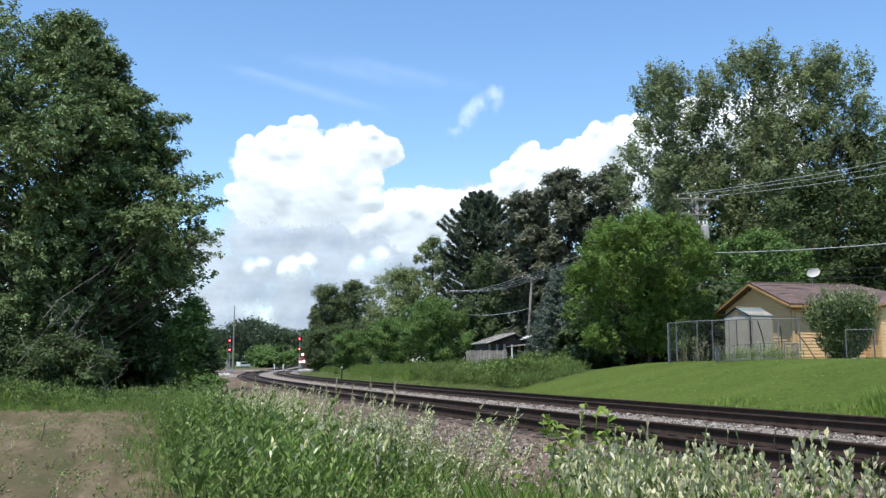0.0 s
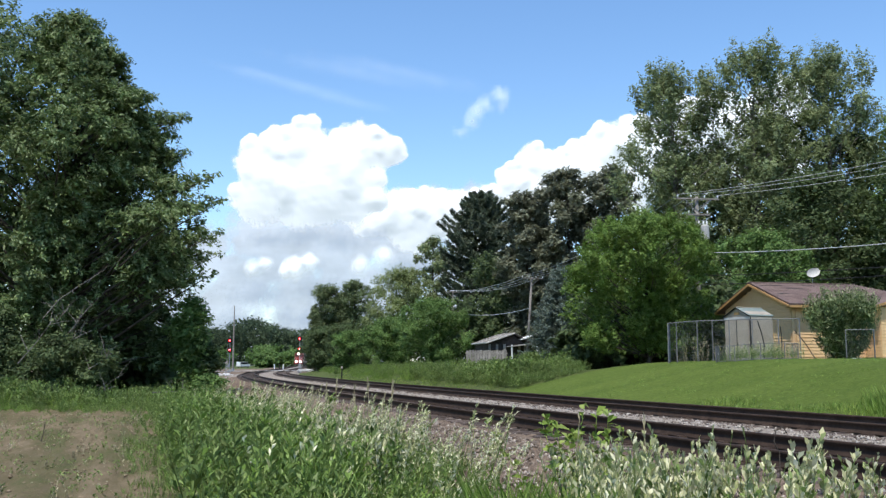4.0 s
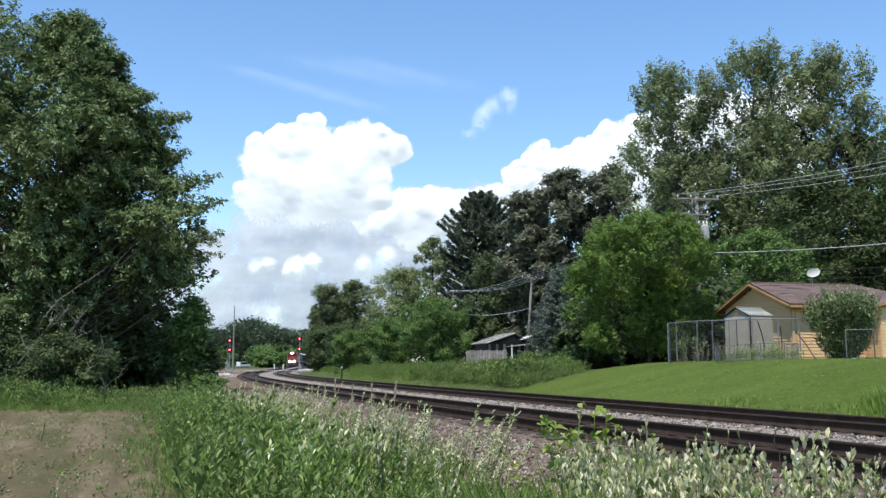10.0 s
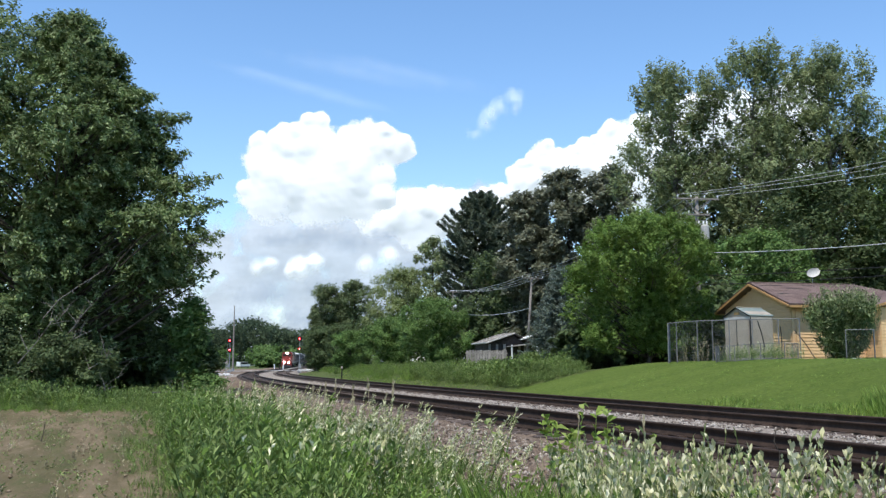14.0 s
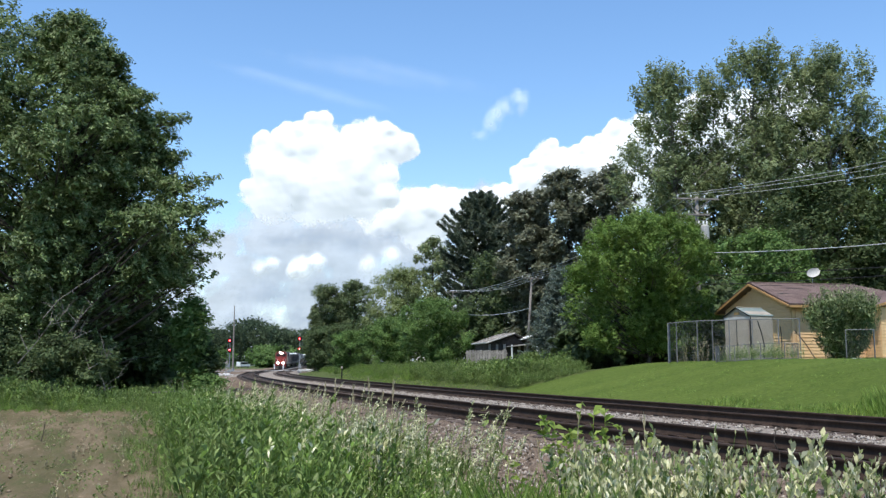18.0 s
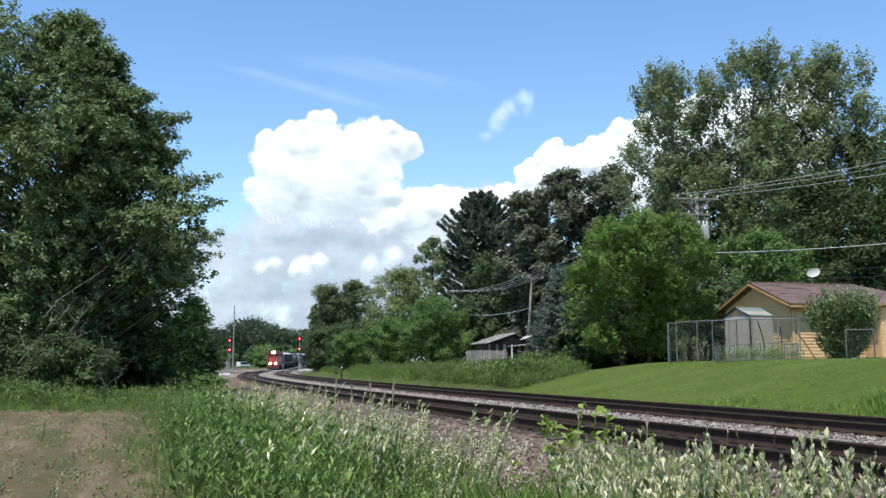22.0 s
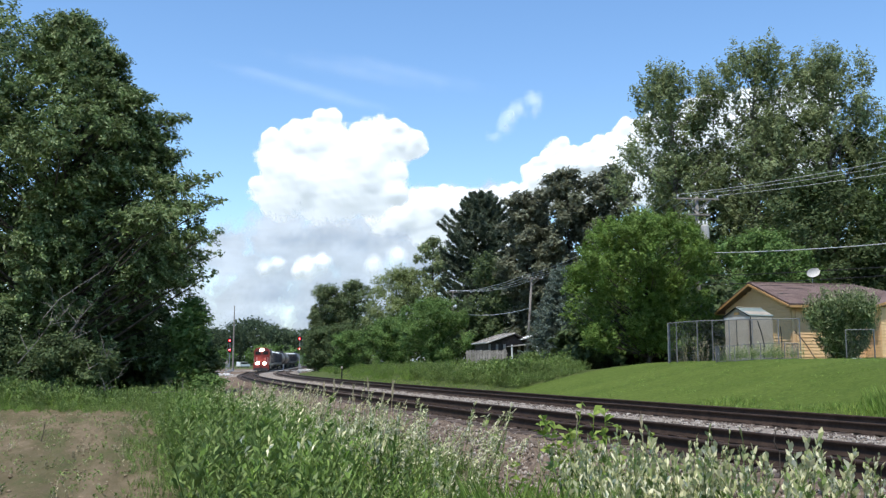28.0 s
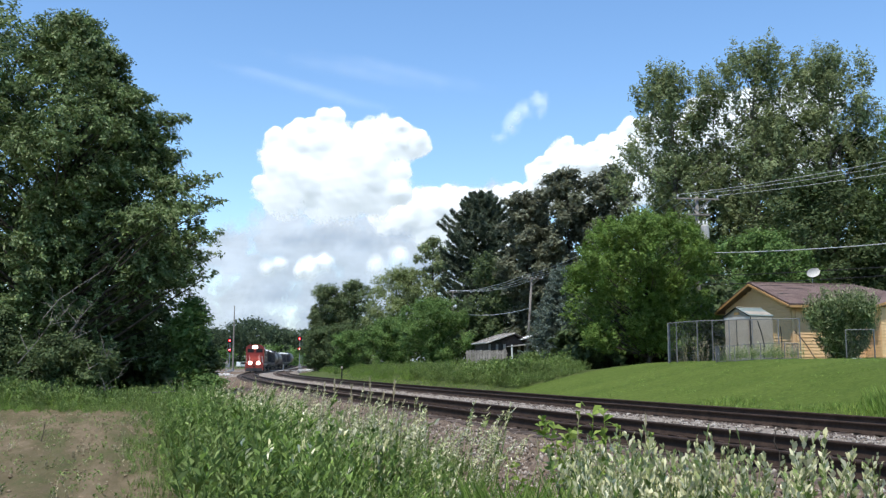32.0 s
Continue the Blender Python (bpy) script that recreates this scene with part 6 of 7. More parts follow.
cloud("high_cloud", [(-260, 556, 18), (-190, 552, 14), (-330, 560, 14)], C_THIN, "faint high streak of cloud", (6, 0), 15, 0.1, stretch=9.0, slope=-0.25, wob=0.2)
cloud("high_cloud", [(-80, 590, 22), (-160, 575, 22)], C_THIN, "faint high streak of cloud", (6, 0), 17, 0.1, stretch=9.0, slope=-0.20, wob=0.2)



# ---- weeds and grass ----
HERBS = [L_WEED, L_PALE, L_GRASS, L_FLOWER, L_DRY, L_YELLOW, L_BRUSH]
WEED, PALE, GRASS, FLOWER, DRY, YELLOW, BRUSH = range(7)


def blade_set(base, way, length, width, r, curl=0.25, plain=False):
    """Lance-shaped leaves from base along way: two quads each, bent at the middle."""
    n = len(base)
    way = way / np.linalg.norm(way, axis=1, keepdims=True)
    side = np.cross(way, r.normal(0, 1, (n, 3)))
    side /= np.maximum(np.linalg.norm(side, axis=1, keepdims=True), 1e-6)
    L, W = length[:, None], width[:, None]
    down = np.array([0, 0, -1.0]) * curl * L
    a = base + way * L * 0.45
    tip = base + way * L + down
    if plain:
        V = np.stack([base, a + side * W * 0.5, tip, a - side * W * 0.5], 1)
        return V.reshape(-1, 3), np.arange(n * 4).reshape(n, 4)
    V = np.stack([base - side * W * 0.15, base + side * W * 0.15, a + side * W * 0.5, tip + side * W * 0.06, tip - side * W * 0.06, a - side * W * 0.5], 1)
    k = np.arange(n)[:, None] * 6
    F = np.concatenate([k + np.array([[0, 1, 2, 5]]), k + np.array([[5, 2, 3, 4]])], 1).reshape(-1, 4)
    return V.reshape(-1, 3), F


class Herb:
    """Geometry of one plant: quads with a material number each."""

    def __init__(self):
        self.V, self.F, self.M, self.n = [], [], [], 0

    def add(self, V, F, mat):
        self.V.append(V)
        self.F.append(F + self.n)
        self.M.append(np.full(len(F), mat, np.int32))
        self.n += len(V)
        return self

    def done(self):
        return np.concatenate(self.V), np.concatenate(self.F), np.concatenate(self.M)


def stems_of(r, n, h, spread, lean=0.12):
    base = np.stack([r.normal(0, spread, n), r.normal(0, spread, n), np.zeros(n)], 1)
    top = base + np.stack([r.normal(0, lean, n) * h, r.normal(0, lean, n) * h, h * r.uniform(0.75, 1.08, n)], 1)
    return base, top


def stem_quads(base, top, w):
    n = len(base)
    V = []
    for d in (np.array([w, 0, 0]), np.array([0, w, 0])):
        V.append(np.stack([base - d, base + d, top + d * 0.4, top - d * 0.4], 1))
    return np.concatenate(V).reshape(-1, 3), np.arange(n * 8).reshape(-1, 4)


def leafy_weed(seed, h=1.0, stems=4, per=26, leaf=(0.105, 0.028), mat=PALE, stem=WEED, flower=0, spread=0.07, up=0.9, lean=0.10, plain=True, tip=None, tips=0.62, wild=0.0, blur=0.08):
    r = np.random.RandomState(seed)
    H = Herb()
    b, t = stems_of(r, stems, h, spread, lean)
    H.add(*stem_quads(b, t, 0.005), stem)
    k = np.repeat(np.arange(stems), per)
    f = r.uniform(0.18, 1.0, len(k)) ** 0.8
    base = b[k] + (t[k] - b[k]) * f[:, None]
    a = r.uniform(0, 6.283, len(k))
    way = np.stack([np.cos(a), np.sin(a), up + (1.1 - 0.7 * wild) * f + r.normal(0, 0.25 + 0.35 * wild, len(k))], 1)
    ln = leaf[0] * r.uniform(0.6, 1.3, len(k)) * (1.15 - 0.35 * f)
    wd = leaf[1] * r.uniform(0.7, 1.25, len(k))
    top = f + r.normal(0, blur, len(k)) > (tips if tip is not None else 9)
    for sel, mm in ((~top, mat), (top, tip)):
        if sel.any():
            H.add(*blade_set(base[sel], way[sel], ln[sel], wd[sel], r, 0.18 + 0.25 * wild, plain), mm)
    if flower:
        kk = np.repeat(np.arange(stems), flower)
        c = t[kk] + r.normal(0, 1, (len(kk), 3)) * np.array([0.045, 0.045, 0.05])
        H.add(*leaf_quads(c, r.normal(0, 0.5, (len(kk), 3)) + np.array([0, 0, 1.0]), 0.016, 0.014, r), FLOWER)
    return H.done()


def grass_tuft(seed, h=0.7, n=34, mat=GRASS, w=0.010, spread=0.07, plain=False):
    r = np.random.RandomState(seed)
    base = np.stack([r.normal(0, spread, n), r.normal(0, spread, n), np.zeros(n)], 1)
    a = r.uniform(0, 6.283, n)
    way = np.stack([np.cos(a) * 0.35, np.sin(a) * 0.35, np.ones(n)], 1)
    return Herb().add(*blade_set(base, way, h * r.uniform(0.55, 1.15, n), w * r.uniform(0.7, 1.4, n), r, 0.16, plain), mat).done()


def dry_stalk(seed, h=1.1, heads=44):
    r = np.random.RandomState(seed)
    H = Herb()
    b, t = stems_of(r, 1, h, 0.01, 0.06)
    H.add(*stem_quads(b, t, 0.008), DRY)
    n = heads
    f = r.uniform(0.80, 1.0, n)
    p = b[0] + (t[0] - b[0]) * f[:, None]
    H.add(*blade_set(p, np.stack([r.normal(0, 0.25, n), r.normal(0, 0.25, n), np.ones(n)], 1), r.uniform(0.04, 0.09, n), r.uniform(0.012, 0.022, n), r, 0.0), DRY)
    return H.done()


PALES = [leafy_weed(100 + k, 0.92 + 0.06 * (k % 3), 6 + k % 2, 26, (0.094, 0.029), WEED, WEED, 0, 0.10, 1.6, 0.17, False, PALE, (0.55, 0.66, 0.48)[k % 3], 0.3, 0.22) for k in range(6)]
GREENS = [leafy_weed(120 + k, 0.85 + 0.08 * (k % 3), 6, 24, (0.108, 0.0235), (WEED, BRUSH, GRASS, BRUSH, WEED)[k], WEED, 0, 0.11, 1.0, 0.22, True, None, 0.84, 0.4) for k in range(5)]
MIXED = [leafy_weed(140 + k, 0.95, 6, 25, (0.104, 0.0225), (WEED, GRASS, WEED, GRASS)[k], WEED, (2, 0, 0, 0)[k], 0.11, 1.1, 0.20, True, PALE, (0.68, 0.60, 0.80, 0.72)[k], 0.35) for k in range(4)]
TUFTS = [grass_tuft(160 + k, 0.62 + 0.10 * (k % 3), 30, GRASS if k % 2 else WEED, 0.015) for k in range(4)]
BRUSHES = [leafy_weed(180 + k, 1.05, 5, 12, (0.20, 0.06), (BRUSH, BRUSH, BRUSH, WEED)[k], BRUSH, 0, 0.18, 0.6) for k in range(4)]
TALLGRASS = [grass_tuft(200 + k, 0.95, 24, GRASS, 0.022, 0.16, True) for k in range(3)]


def field_edge(y):
    return -3.0 - (y - 11.4) * 0.315


def joined(plants, xy, r, low=0.8, high=1.15, name="weeds", label="", mats=HERBS, origin=None, tilt=0.06, tall=None, wind=0.0):
    """Many plants as one mesh."""
    z = ground_z(xy[:, 0], xy[:, 1])
    o = np.array(origin if origin is not None else (0, 0, 0), float)
    VV, FF, MM, n = [], [], [], 0
    tall = np.ones(len(xy)) if tall is None else tall
    for (x, y), zz, grown in zip(xy, z, tall):
        V, F, M = plants[r.randint(len(plants))]
        a, s = r.uniform(0, 6.283), r.uniform(low, high) * grown
        c, d = math.cos(a) * s, math.sin(a) * s
        tx, ty = r.normal(0, tilt, 2)
        W = np.empty_like(V)
        W[:, 0] = V[:, 0] * c - V[:, 1] * d + V[:, 2] * tx + wind * V[:, 2] ** 2 * s + x - o[0]
        W[:, 1] = V[:, 0] * d + V[:, 1] * c + V[:, 2] * ty + y - o[1]
        W[:, 2] = V[:, 2] * s + zz - 0.02 - o[2]
        VV.append(W)
        FF.append(F + n)
        MM.append(M)
        n += len(V)
    me = raw_mesh(name, np.concatenate(VV), np.concatenate(FF))
    for m in mats:
        me.materials.append(m)
    me.polygons.foreach_set("material_index", np.concatenate(MM))
    ob = tagged(new(name, me), label, "weeds", kind="stuff")
    ob.location = o
    return ob


PATCHES = []


def weed_patches():
    """The weedy verge between field and track, in patches that the wind moves."""
    r = np.random.RandomState(300)
    mid = np.stack([r.uniform(-13, 6, 2600), 6.6 + 30 * r.rand(2600) ** 1.5], 1)
    pts = (mid[:, None] + r.normal(0, 0.13, (2600, 4, 2))).reshape(-1, 2)
    x, y = pts[:, 0], pts[:, 1]
    s, q = beside(x, y)
    bare = (np.abs(x - 0.085 * y) < 0.045 * y + 0.1 + 0.2 * bumps(x, y, 2, 4)) & (y > 7.6)
    ok = (x > field_edge(y) + 0.1 + 0.5 * bumps(x, y, 3, 2)) & (q < -3.1 - 0.5 * bumps(x, y, 4, 7)) & ~bare & (np.abs(x / y) < 0.5)
    pts = pts[ok]
    gap = (pts[:, 0] > 0.05 * pts[:, 1])
    pts = pts[~gap]
    pts = pts[:2050]
    # kinds grow in drifts: grass near the field, flowering weeds in the middle, pale ones in between
    n1, n2 = bumps(pts[:, 0], pts[:, 1], 2.6, 31), bumps(pts[:, 0], pts[:, 1], 1.3, 32)
    lead = pts[:, 0] - field_edge(pts[:, 1])
    across = pts[:, 0] / pts[:, 1]
    kind = np.where(0.6 * n1 + n2 + np.interp(across, [-0.36, -0.24, -0.12, -0.06, 0.02], [-0.45, -0.03, 0.10, 0.02, -0.22]) > 0.06, 2, np.where(n2 - 0.5 * n1 < -0.22, 1, 0))
    kind = np.where((lead < 0.7 + 1.4 * n1), 1, kind)
    kind = np.where((kind == 2) & (lead < 1.2 + n2), 0, kind)
    grown = np.interp(beside(pts[:, 0], pts[:, 1])[1], [-6.0, -5.0, -4.2, -3.1], [1.0, 0.92, 0.68, 0.36]) * np.interp(pts[:, 1], [14, 20, 30], [1.0, 0.85, 0.7]) * np.interp(across, [-0.08, 0.0], [1.0, 0.80]) * (0.98 + 0.50 * bumps(pts[:, 0], pts[:, 1], 2.2, 77) + 0.34 * bumps(pts[:, 0], pts[:, 1], 0.7, 78))
    label_of = ("knee-high to waist-high leafy green weeds", "lush green grass beside the field", "pale-tipped leafy weeds on the verge")
    cell = (np.floor((pts[:, 0] + 14) / 2.6) * 100 + np.floor(pts[:, 1] / 3.6)).astype(int)
    for c in np.unique(cell):
        for k, kinds in enumerate((GREENS * 3 + TUFTS + MIXED[2:3], TUFTS + GREENS * 2, MIXED * 3 + GREENS[2:3] + TUFTS[:1])):
            here = (cell == c) & (kind == k)
            sub = pts[here]
            if not len(sub):
                continue
            m = sub.mean(0)
            if k == 2 and m[1] < 12:
                kinds = PALES[:4] + MIXED + GREENS[:2] + GREENS[4:]
            h = (1.0, 1.02, 1.08)[k] * (1.0 if m[1] > 9 else 0.86)
            ob = joined(kinds, sub, r, 0.70 * h, 1.15 * h, "weeds", label_of[k], origin=(m[0], m[1], gz(m[0], m[1])), tilt=0.10, tall=grown[here], wind=(0.12, 0.10, 0.20)[k])
            PATCHES.append((ob, Matrix.Translation(ob.location), 1.6, c * 0.37 + k))


weed_patches()


def seed_heads():
    """Feathery pale heads of grass that stand above the weeds, in loose drifts."""
    r = np.random.RandomState(305)
    heads = []
    for k in range(5):
        H = Herb()
        b, t = stems_of(r, 4, 1.05, 0.05, 0.16)
        H.add(*stem_quads(b, t, 0.004), GRASS)
        j = np.repeat(np.arange(4), 34)
        f = r.uniform(0.76, 1.04, len(j))
        p = b[j] + (t[j] - b[j]) * f[:, None] + np.stack([0.10 * (f - 0.76) ** 2 * 6, 0 * f, -0.25 * (f - 0.76) ** 2], 1)
        w = np.stack([r.normal(0.25, 0.5, len(j)), r.normal(0, 0.5, len(j)), r.normal(0.7, 0.4, len(j))], 1)
        H.add(*blade_set(p, w, r.uniform(0.025, 0.06, len(j)), r.uniform(0.008, 0.016, len(j)), r, 0.1, True), DRY if k == 1 else PALE)
        heads.append(H.done())
    xy = np.stack([r.uniform(-9, 1.0, 2200), 8.0 + 20 * r.rand(2200) ** 1.3], 1)
    s, q = beside(xy[:, 0], xy[:, 1])
    ok = (xy[:, 0] > field_edge(xy[:, 1]) + 1.3) & (q < -3.6) & (xy[:, 0] < 0.05 * xy[:, 1]) & (bumps(xy[:, 0], xy[:, 1], 3.0, 91) > 0.10)
    xy = xy[ok][:90]
    cell = np.floor(xy[:, 1] / 4).astype(int)
    for c in np.unique(cell):
        sub = xy[cell == c]
        m = sub.mean(0)
        ob = joined(heads, sub, r, 0.85, 1.12, "grass_heads", "feathery pale seed heads above green weeds", origin=(m[0], m[1], gz(m[0], m[1])), tilt=0.10, wind=0.14)
        PATCHES.append((ob, Matrix.Translation(ob.location), 2.0, c * 0.9))


seed_heads()


def plant_thing(name, geo, label, category):
    """A single plant: its stems and leaves, and its flowers if it has any, as parts."""
    V, F, M = geo
    o = thing(name, Matrix(), label, category)
    for k in np.unique(M):
        sel = F[M == k]
        used, f2 = np.unique(sel, return_inverse=True)
        q = part({FLOWER: "flower", DRY: "stalk", WEED: "lower_leaves", PALE: "upper_leaves"}.get(int(k), "foliage"), raw_mesh(name, V[used], f2.reshape(sel.shape)), HERBS[k], o)
        if k == FLOWER:
            tagged(q, kind="stuff")
    return o


def near_plants():
    """Weeds that stand singly before the ballast."""
    r = np.random.RandomState(310)
    src = [plant_thing("weed_plant", g, "pale grey-green leafy weed with lance-shaped leaves", "weed") for g in PALES]
    for o in src:
        tagged(o, group="weeds before the track")
    spots = []
    for _ in range(4000):
        x, y = r.uniform(0.6, 5.2), r.uniform(6.4, 9.4)
        e = x / y
        s, q = beside([x], [y])
        if q[0] > (-3.0 if e < 0.36 else -2.3) or e < 0.135 + 0.02 * (y < 9.2) or e > 0.52:
            continue
        if min([9] + [math.hypot(x - a, y - b) for a, b in spots]) < (0.155 if e < 0.33 else 0.28):
            continue
        if float(bumps(x, y, 0.8, 57)) < (-0.34 if e < 0.33 else -0.08):
            continue
        if 0.325 < e < 0.362 or 0.218 < e < 0.238 or (y > 8.4 and e > 0.40):
            continue
        spots.append((x, y))
    spots = spots[:290]
    for k, (x, y) in enumerate(spots):
        z = gz(x, y) - 0.02
        # the plants reach about one height, lower towards the bank
        size = min(max(EYE - 0.083 * y - 0.7 * max(x / y - 0.40, 0) + (0.05 if 0.355 < x / y < 0.40 else -0.02) + 0.09 * float(bumps(x, y, 0.9, 55)) + 0.06 * r.normal() - z, 0.40), 1.15) / 1.04
        m = pose(x, y, z, r.normal(0, 4), r.normal(0, 4), r.uniform(0, 360))
        if k < len(src):
            o = src[k]
            o.matrix_world = m
        else:
            o = copy_thing(src[r.randint(len(src))], m)
        o.scale = (size, size, size)
        PATCHES.append((o, m, 3.0, x * 2.0 + y))


near_plants()


def lone_growth():
    r = np.random.RandomState(320)
    # a yellow-green seedling tree by the track
    g = leafy_weed(330, 0.88, 12, 30, (0.105, 0.046), YELLOW, YELLOW, 0, 0.19, 0.1, 0.26, False, None, 0.62, 0.5)
    o = plant_thing("tree_seedling", g, "yellow-green broad-leaved seedling beside the track", "seedling")
    m = pose(1.31, 9.3, gz(1.31, 9.3) - 0.02) @ Matrix.Scale(1.16, 4)
    o.matrix_world = m
    PATCHES.append((o, m, 1.5, 3.3))
    # dry grass stalks
    spots = [(1.02, 9.3), (1.20, 9.2), (1.92, 9.1), (-1.45, 16.0), (-1.62, 16.6), (-1.15, 15.4), (-1.95, 17.0), (-2.25, 17.6), (-0.85, 15.0), (-2.1, 16.0), (-1.3, 17.2)]
    for k, (x, y) in enumerate(spots):
        o = plant_thing("grass_stalk", dry_stalk(340 + k, (0.98 if k < 3 else 1.25) + 0.05 * (k % 3), 6 if k < 3 else 44), "dry straw-coloured grass stalk", "grass stalk")
        tagged(o, group="dry grass stalks")
        m = pose(x, y, gz(x, y) - 0.02, r.normal(0, 3), r.normal(0, 3), 0)
        o.matrix_world = m
        PATCHES.append((o, m, 2.0, x * 3 + k))
    # tall broad-leaved weeds that stand apart at the edge of the ballast
    for k, (x, y, h) in enumerate([(3.24, 8.2, 0.80), (3.12, 8.35, 0.74), (2.98, 8.1, 0.72), (3.46, 8.0, 0.64), (3.62, 7.8, 0.60)]):
        g = leafy_weed(350 + k, h, 2, 15, (0.125, 0.046), WEED, WEED, 0, 0.03, 1.5, 0.10, False, PALE, 0.30, 0.2, 0.2)
        o = plant_thing("broad_leaved_weed", g, "tall weed with broad cream-white leaves", "weed")
        tagged(o, group="broad-leaved weeds before the track")
        m = pose(x, y, gz(x, y) - 0.02)
        o.matrix_world = m
        PATCHES.append((o, m, 2.0, x * 2.0 + k))
    # a dry stem bent over into a loop
    o = thing("bent_stem", pose(3.26, 9.4, gz(3.26, 9.4) - 0.02), "thin dark dry stem bent into a loop beside the track", "stem")
    part("stalk", Build().tube([(0, 0, 0), (0.01, 0, 0.55), (-0.04, 0, 0.66), (-0.02, 0, 0.76), (0.05, 0, 0.80), (0.09, 0, 0.74)], 0.006, 5), M_BARK, o)
    # brown dried plants inside the pen
    xy = np.stack([r.uniform(10.2, 12.0, 10), r.uniform(40.9, 42.2, 10)], 1)
    joined([leafy_weed(380 + k, 1.0, 4, 14, (0.10, 0.03), (DRY, BRUSH)[k], DRY, 0, 0.06, 0.6, 0.14) for k in range(2)], xy, r, 0.7, 1.25, "dry_plants", "brown and green garden plants inside the pen")
    # bright grass low before the bare ballast
    n = 420
    xy = np.stack([r.uniform(-0.6, 1.9, n), r.uniform(6.6, 8.0, n)], 1)
    e = xy[:, 0] / xy[:, 1]
    xy = xy[(e > 0.042) & (e < 0.15)]
    o = joined(TUFTS[1::2], xy, r, 0.95, 1.30, "grass", "bright green grass before the bare ballast", origin=(0.7, 7.2, gz(0.7, 7.2)))
    PATCHES.append((o, Matrix.Translation(o.location), 1.2, 0.4))
    # weeds before the big tree
    n = 850
    xy = np.stack([r.uniform(-27, -6.5, n), r.uniform(36.3, 43, n)], 1)
    s, q = beside(xy[:, 0], xy[:, 1])
    xy = xy[q < -4.6]
    joined(BRUSHES * 2 + GREENS + TALLGRASS, xy, r, 0.75, 1.12, "weeds", "bright green weeds at the foot of the big tree", tall=(1 + 0.3 * bumps(xy[:, 0], xy[:, 1], 3.0, 71)) * np.interp(xy[:, 0], [-16, -11], [1, 0.45]))
    n = 480
    xy = np.stack([r.uniform(-14, -5, n), r.uniform(24, 60, n)], 1)
    s, q = beside(xy[:, 0], xy[:, 1])
    joined(BRUSHES + GREENS, xy[(q < -4.2) & (q > -9) & (s < 55) & (xy[:, 0] > field_edge(xy[:, 1]))], r, 0.5, 0.9, "weeds", "green weeds along the track's foot")
    # rough growth on the bank beyond the tracks
    n = 5200
    s0, q0 = 28 + 122 * r.rand(n) ** 1.7, 8.6 + 4.2 * r.rand(n)
    keep = s0 > 31.7 - 0.30 * (q0 - 7) + 0.4 * r.normal(0, 1, n)
    keep &= q0 > 9.3 + 0.010 * (s0 - 30) + bumps(s0, q0, 9, 2) * 0.8
    keep &= (s0 < 44) | (bumps(s0, q0, 7, 12) + bumps(s0, q0, 2.5, 13) > 0.05)
    s0, q0 = s0[keep][:2200], q0[keep][:2200]
    th = np.interp(s0, _S, _TH)
    xy = np.stack([np.interp(s0, _S, _X) + q0 * np.cos(th), np.interp(s0, _S, _Y) + q0 * np.sin(th)], 1)
    high = (1 + 0.45 * bumps(xy[:, 0], xy[:, 1], 4, 41)) * np.interp(s0, [28, 31, 33, 40, 60, 80, 150], [0.3, 0.55, 0.95, 0.92, 0.80, 0.70, 0.66])
    lush = s0 + 10 * bumps(xy[:, 0], xy[:, 1], 6, 42) < 52
    joined(BRUSHES, xy[lush], r, 0.65, 1.1, "bank_weeds", "tall lush green weeds on the railway bank", tall=high[lush])
    joined(BRUSHES[:1] + TALLGRASS, xy[~lush], r, 0.65, 1.1, "bank_weeds", "yellow-green grass and weeds on the railway bank", tall=high[~lush])
    # short rough grass right beside the far track
    n = 1500
    s0 = 26 * r.rand(n) + np.where(r.rand(n) < 0.5, -12, 30 + 40 * r.rand(n))
    q0 = np.where(s0 < 28, r.uniform(7.2, 9.5, n), r.uniform(7.2, 10.5, n))
    th = np.interp(s0, _S, _TH)
    xy = np.stack([np.interp(s0, _S, _X) + q0 * np.cos(th), np.interp(s0, _S, _Y) + q0 * np.sin(th)], 1)
    low_tufts = [grass_tuft(400 + k, 0.24, 14, (GRASS, GRASS, YELLOW)[k], 0.012, 0.10, True) for k in range(3)]
    joined(low_tufts, xy, r, 0.6, 1.2, "grass", "rough grass beside the far track")
    n = 110
    xy = np.stack([r.uniform(9.9, 11.2, n), r.uniform(21.2, 22.8, n)], 1)
    joined(TALLGRASS, xy, r, 0.45, 0.75, "grass", "tall grass clump on the lawn's edge")
    # uneven tufts in the mown grass
    n = 5200
    x, y = r.uniform(2, 20, n), 13 + 27 * r.rand(n)
    ok = (lawn_mask(x, y) > 0.9) & (np.abs(x / y) < 0.52) & (r.rand(n) < 0.45 + 1.1 * bumps(x, y, 3.5, 61) + 0.02 * (x - 8))
    short = [grass_tuft(420 + k, 0.08, 8, GRASS, 0.014, 0.09, True) for k in range(3)]
    joined(short, np.stack([x, y], 1)[ok][:1700], r, 0.5, 1.3, "grass", "uneven tufts of grass in the lawn")
    # plants at the fence's foot
    n = 64
    t = r.rand(n)
    xy = np.stack([10.9 + 3.0 * t, 36.5 + r.uniform(0.0, 1.3, n)], 1)
    joined(PALES[:2] + MIXED * 2, xy, r, 0.40, 0.78, "fence_weeds", "pale weeds along the chain-link fence")


lone_growth()


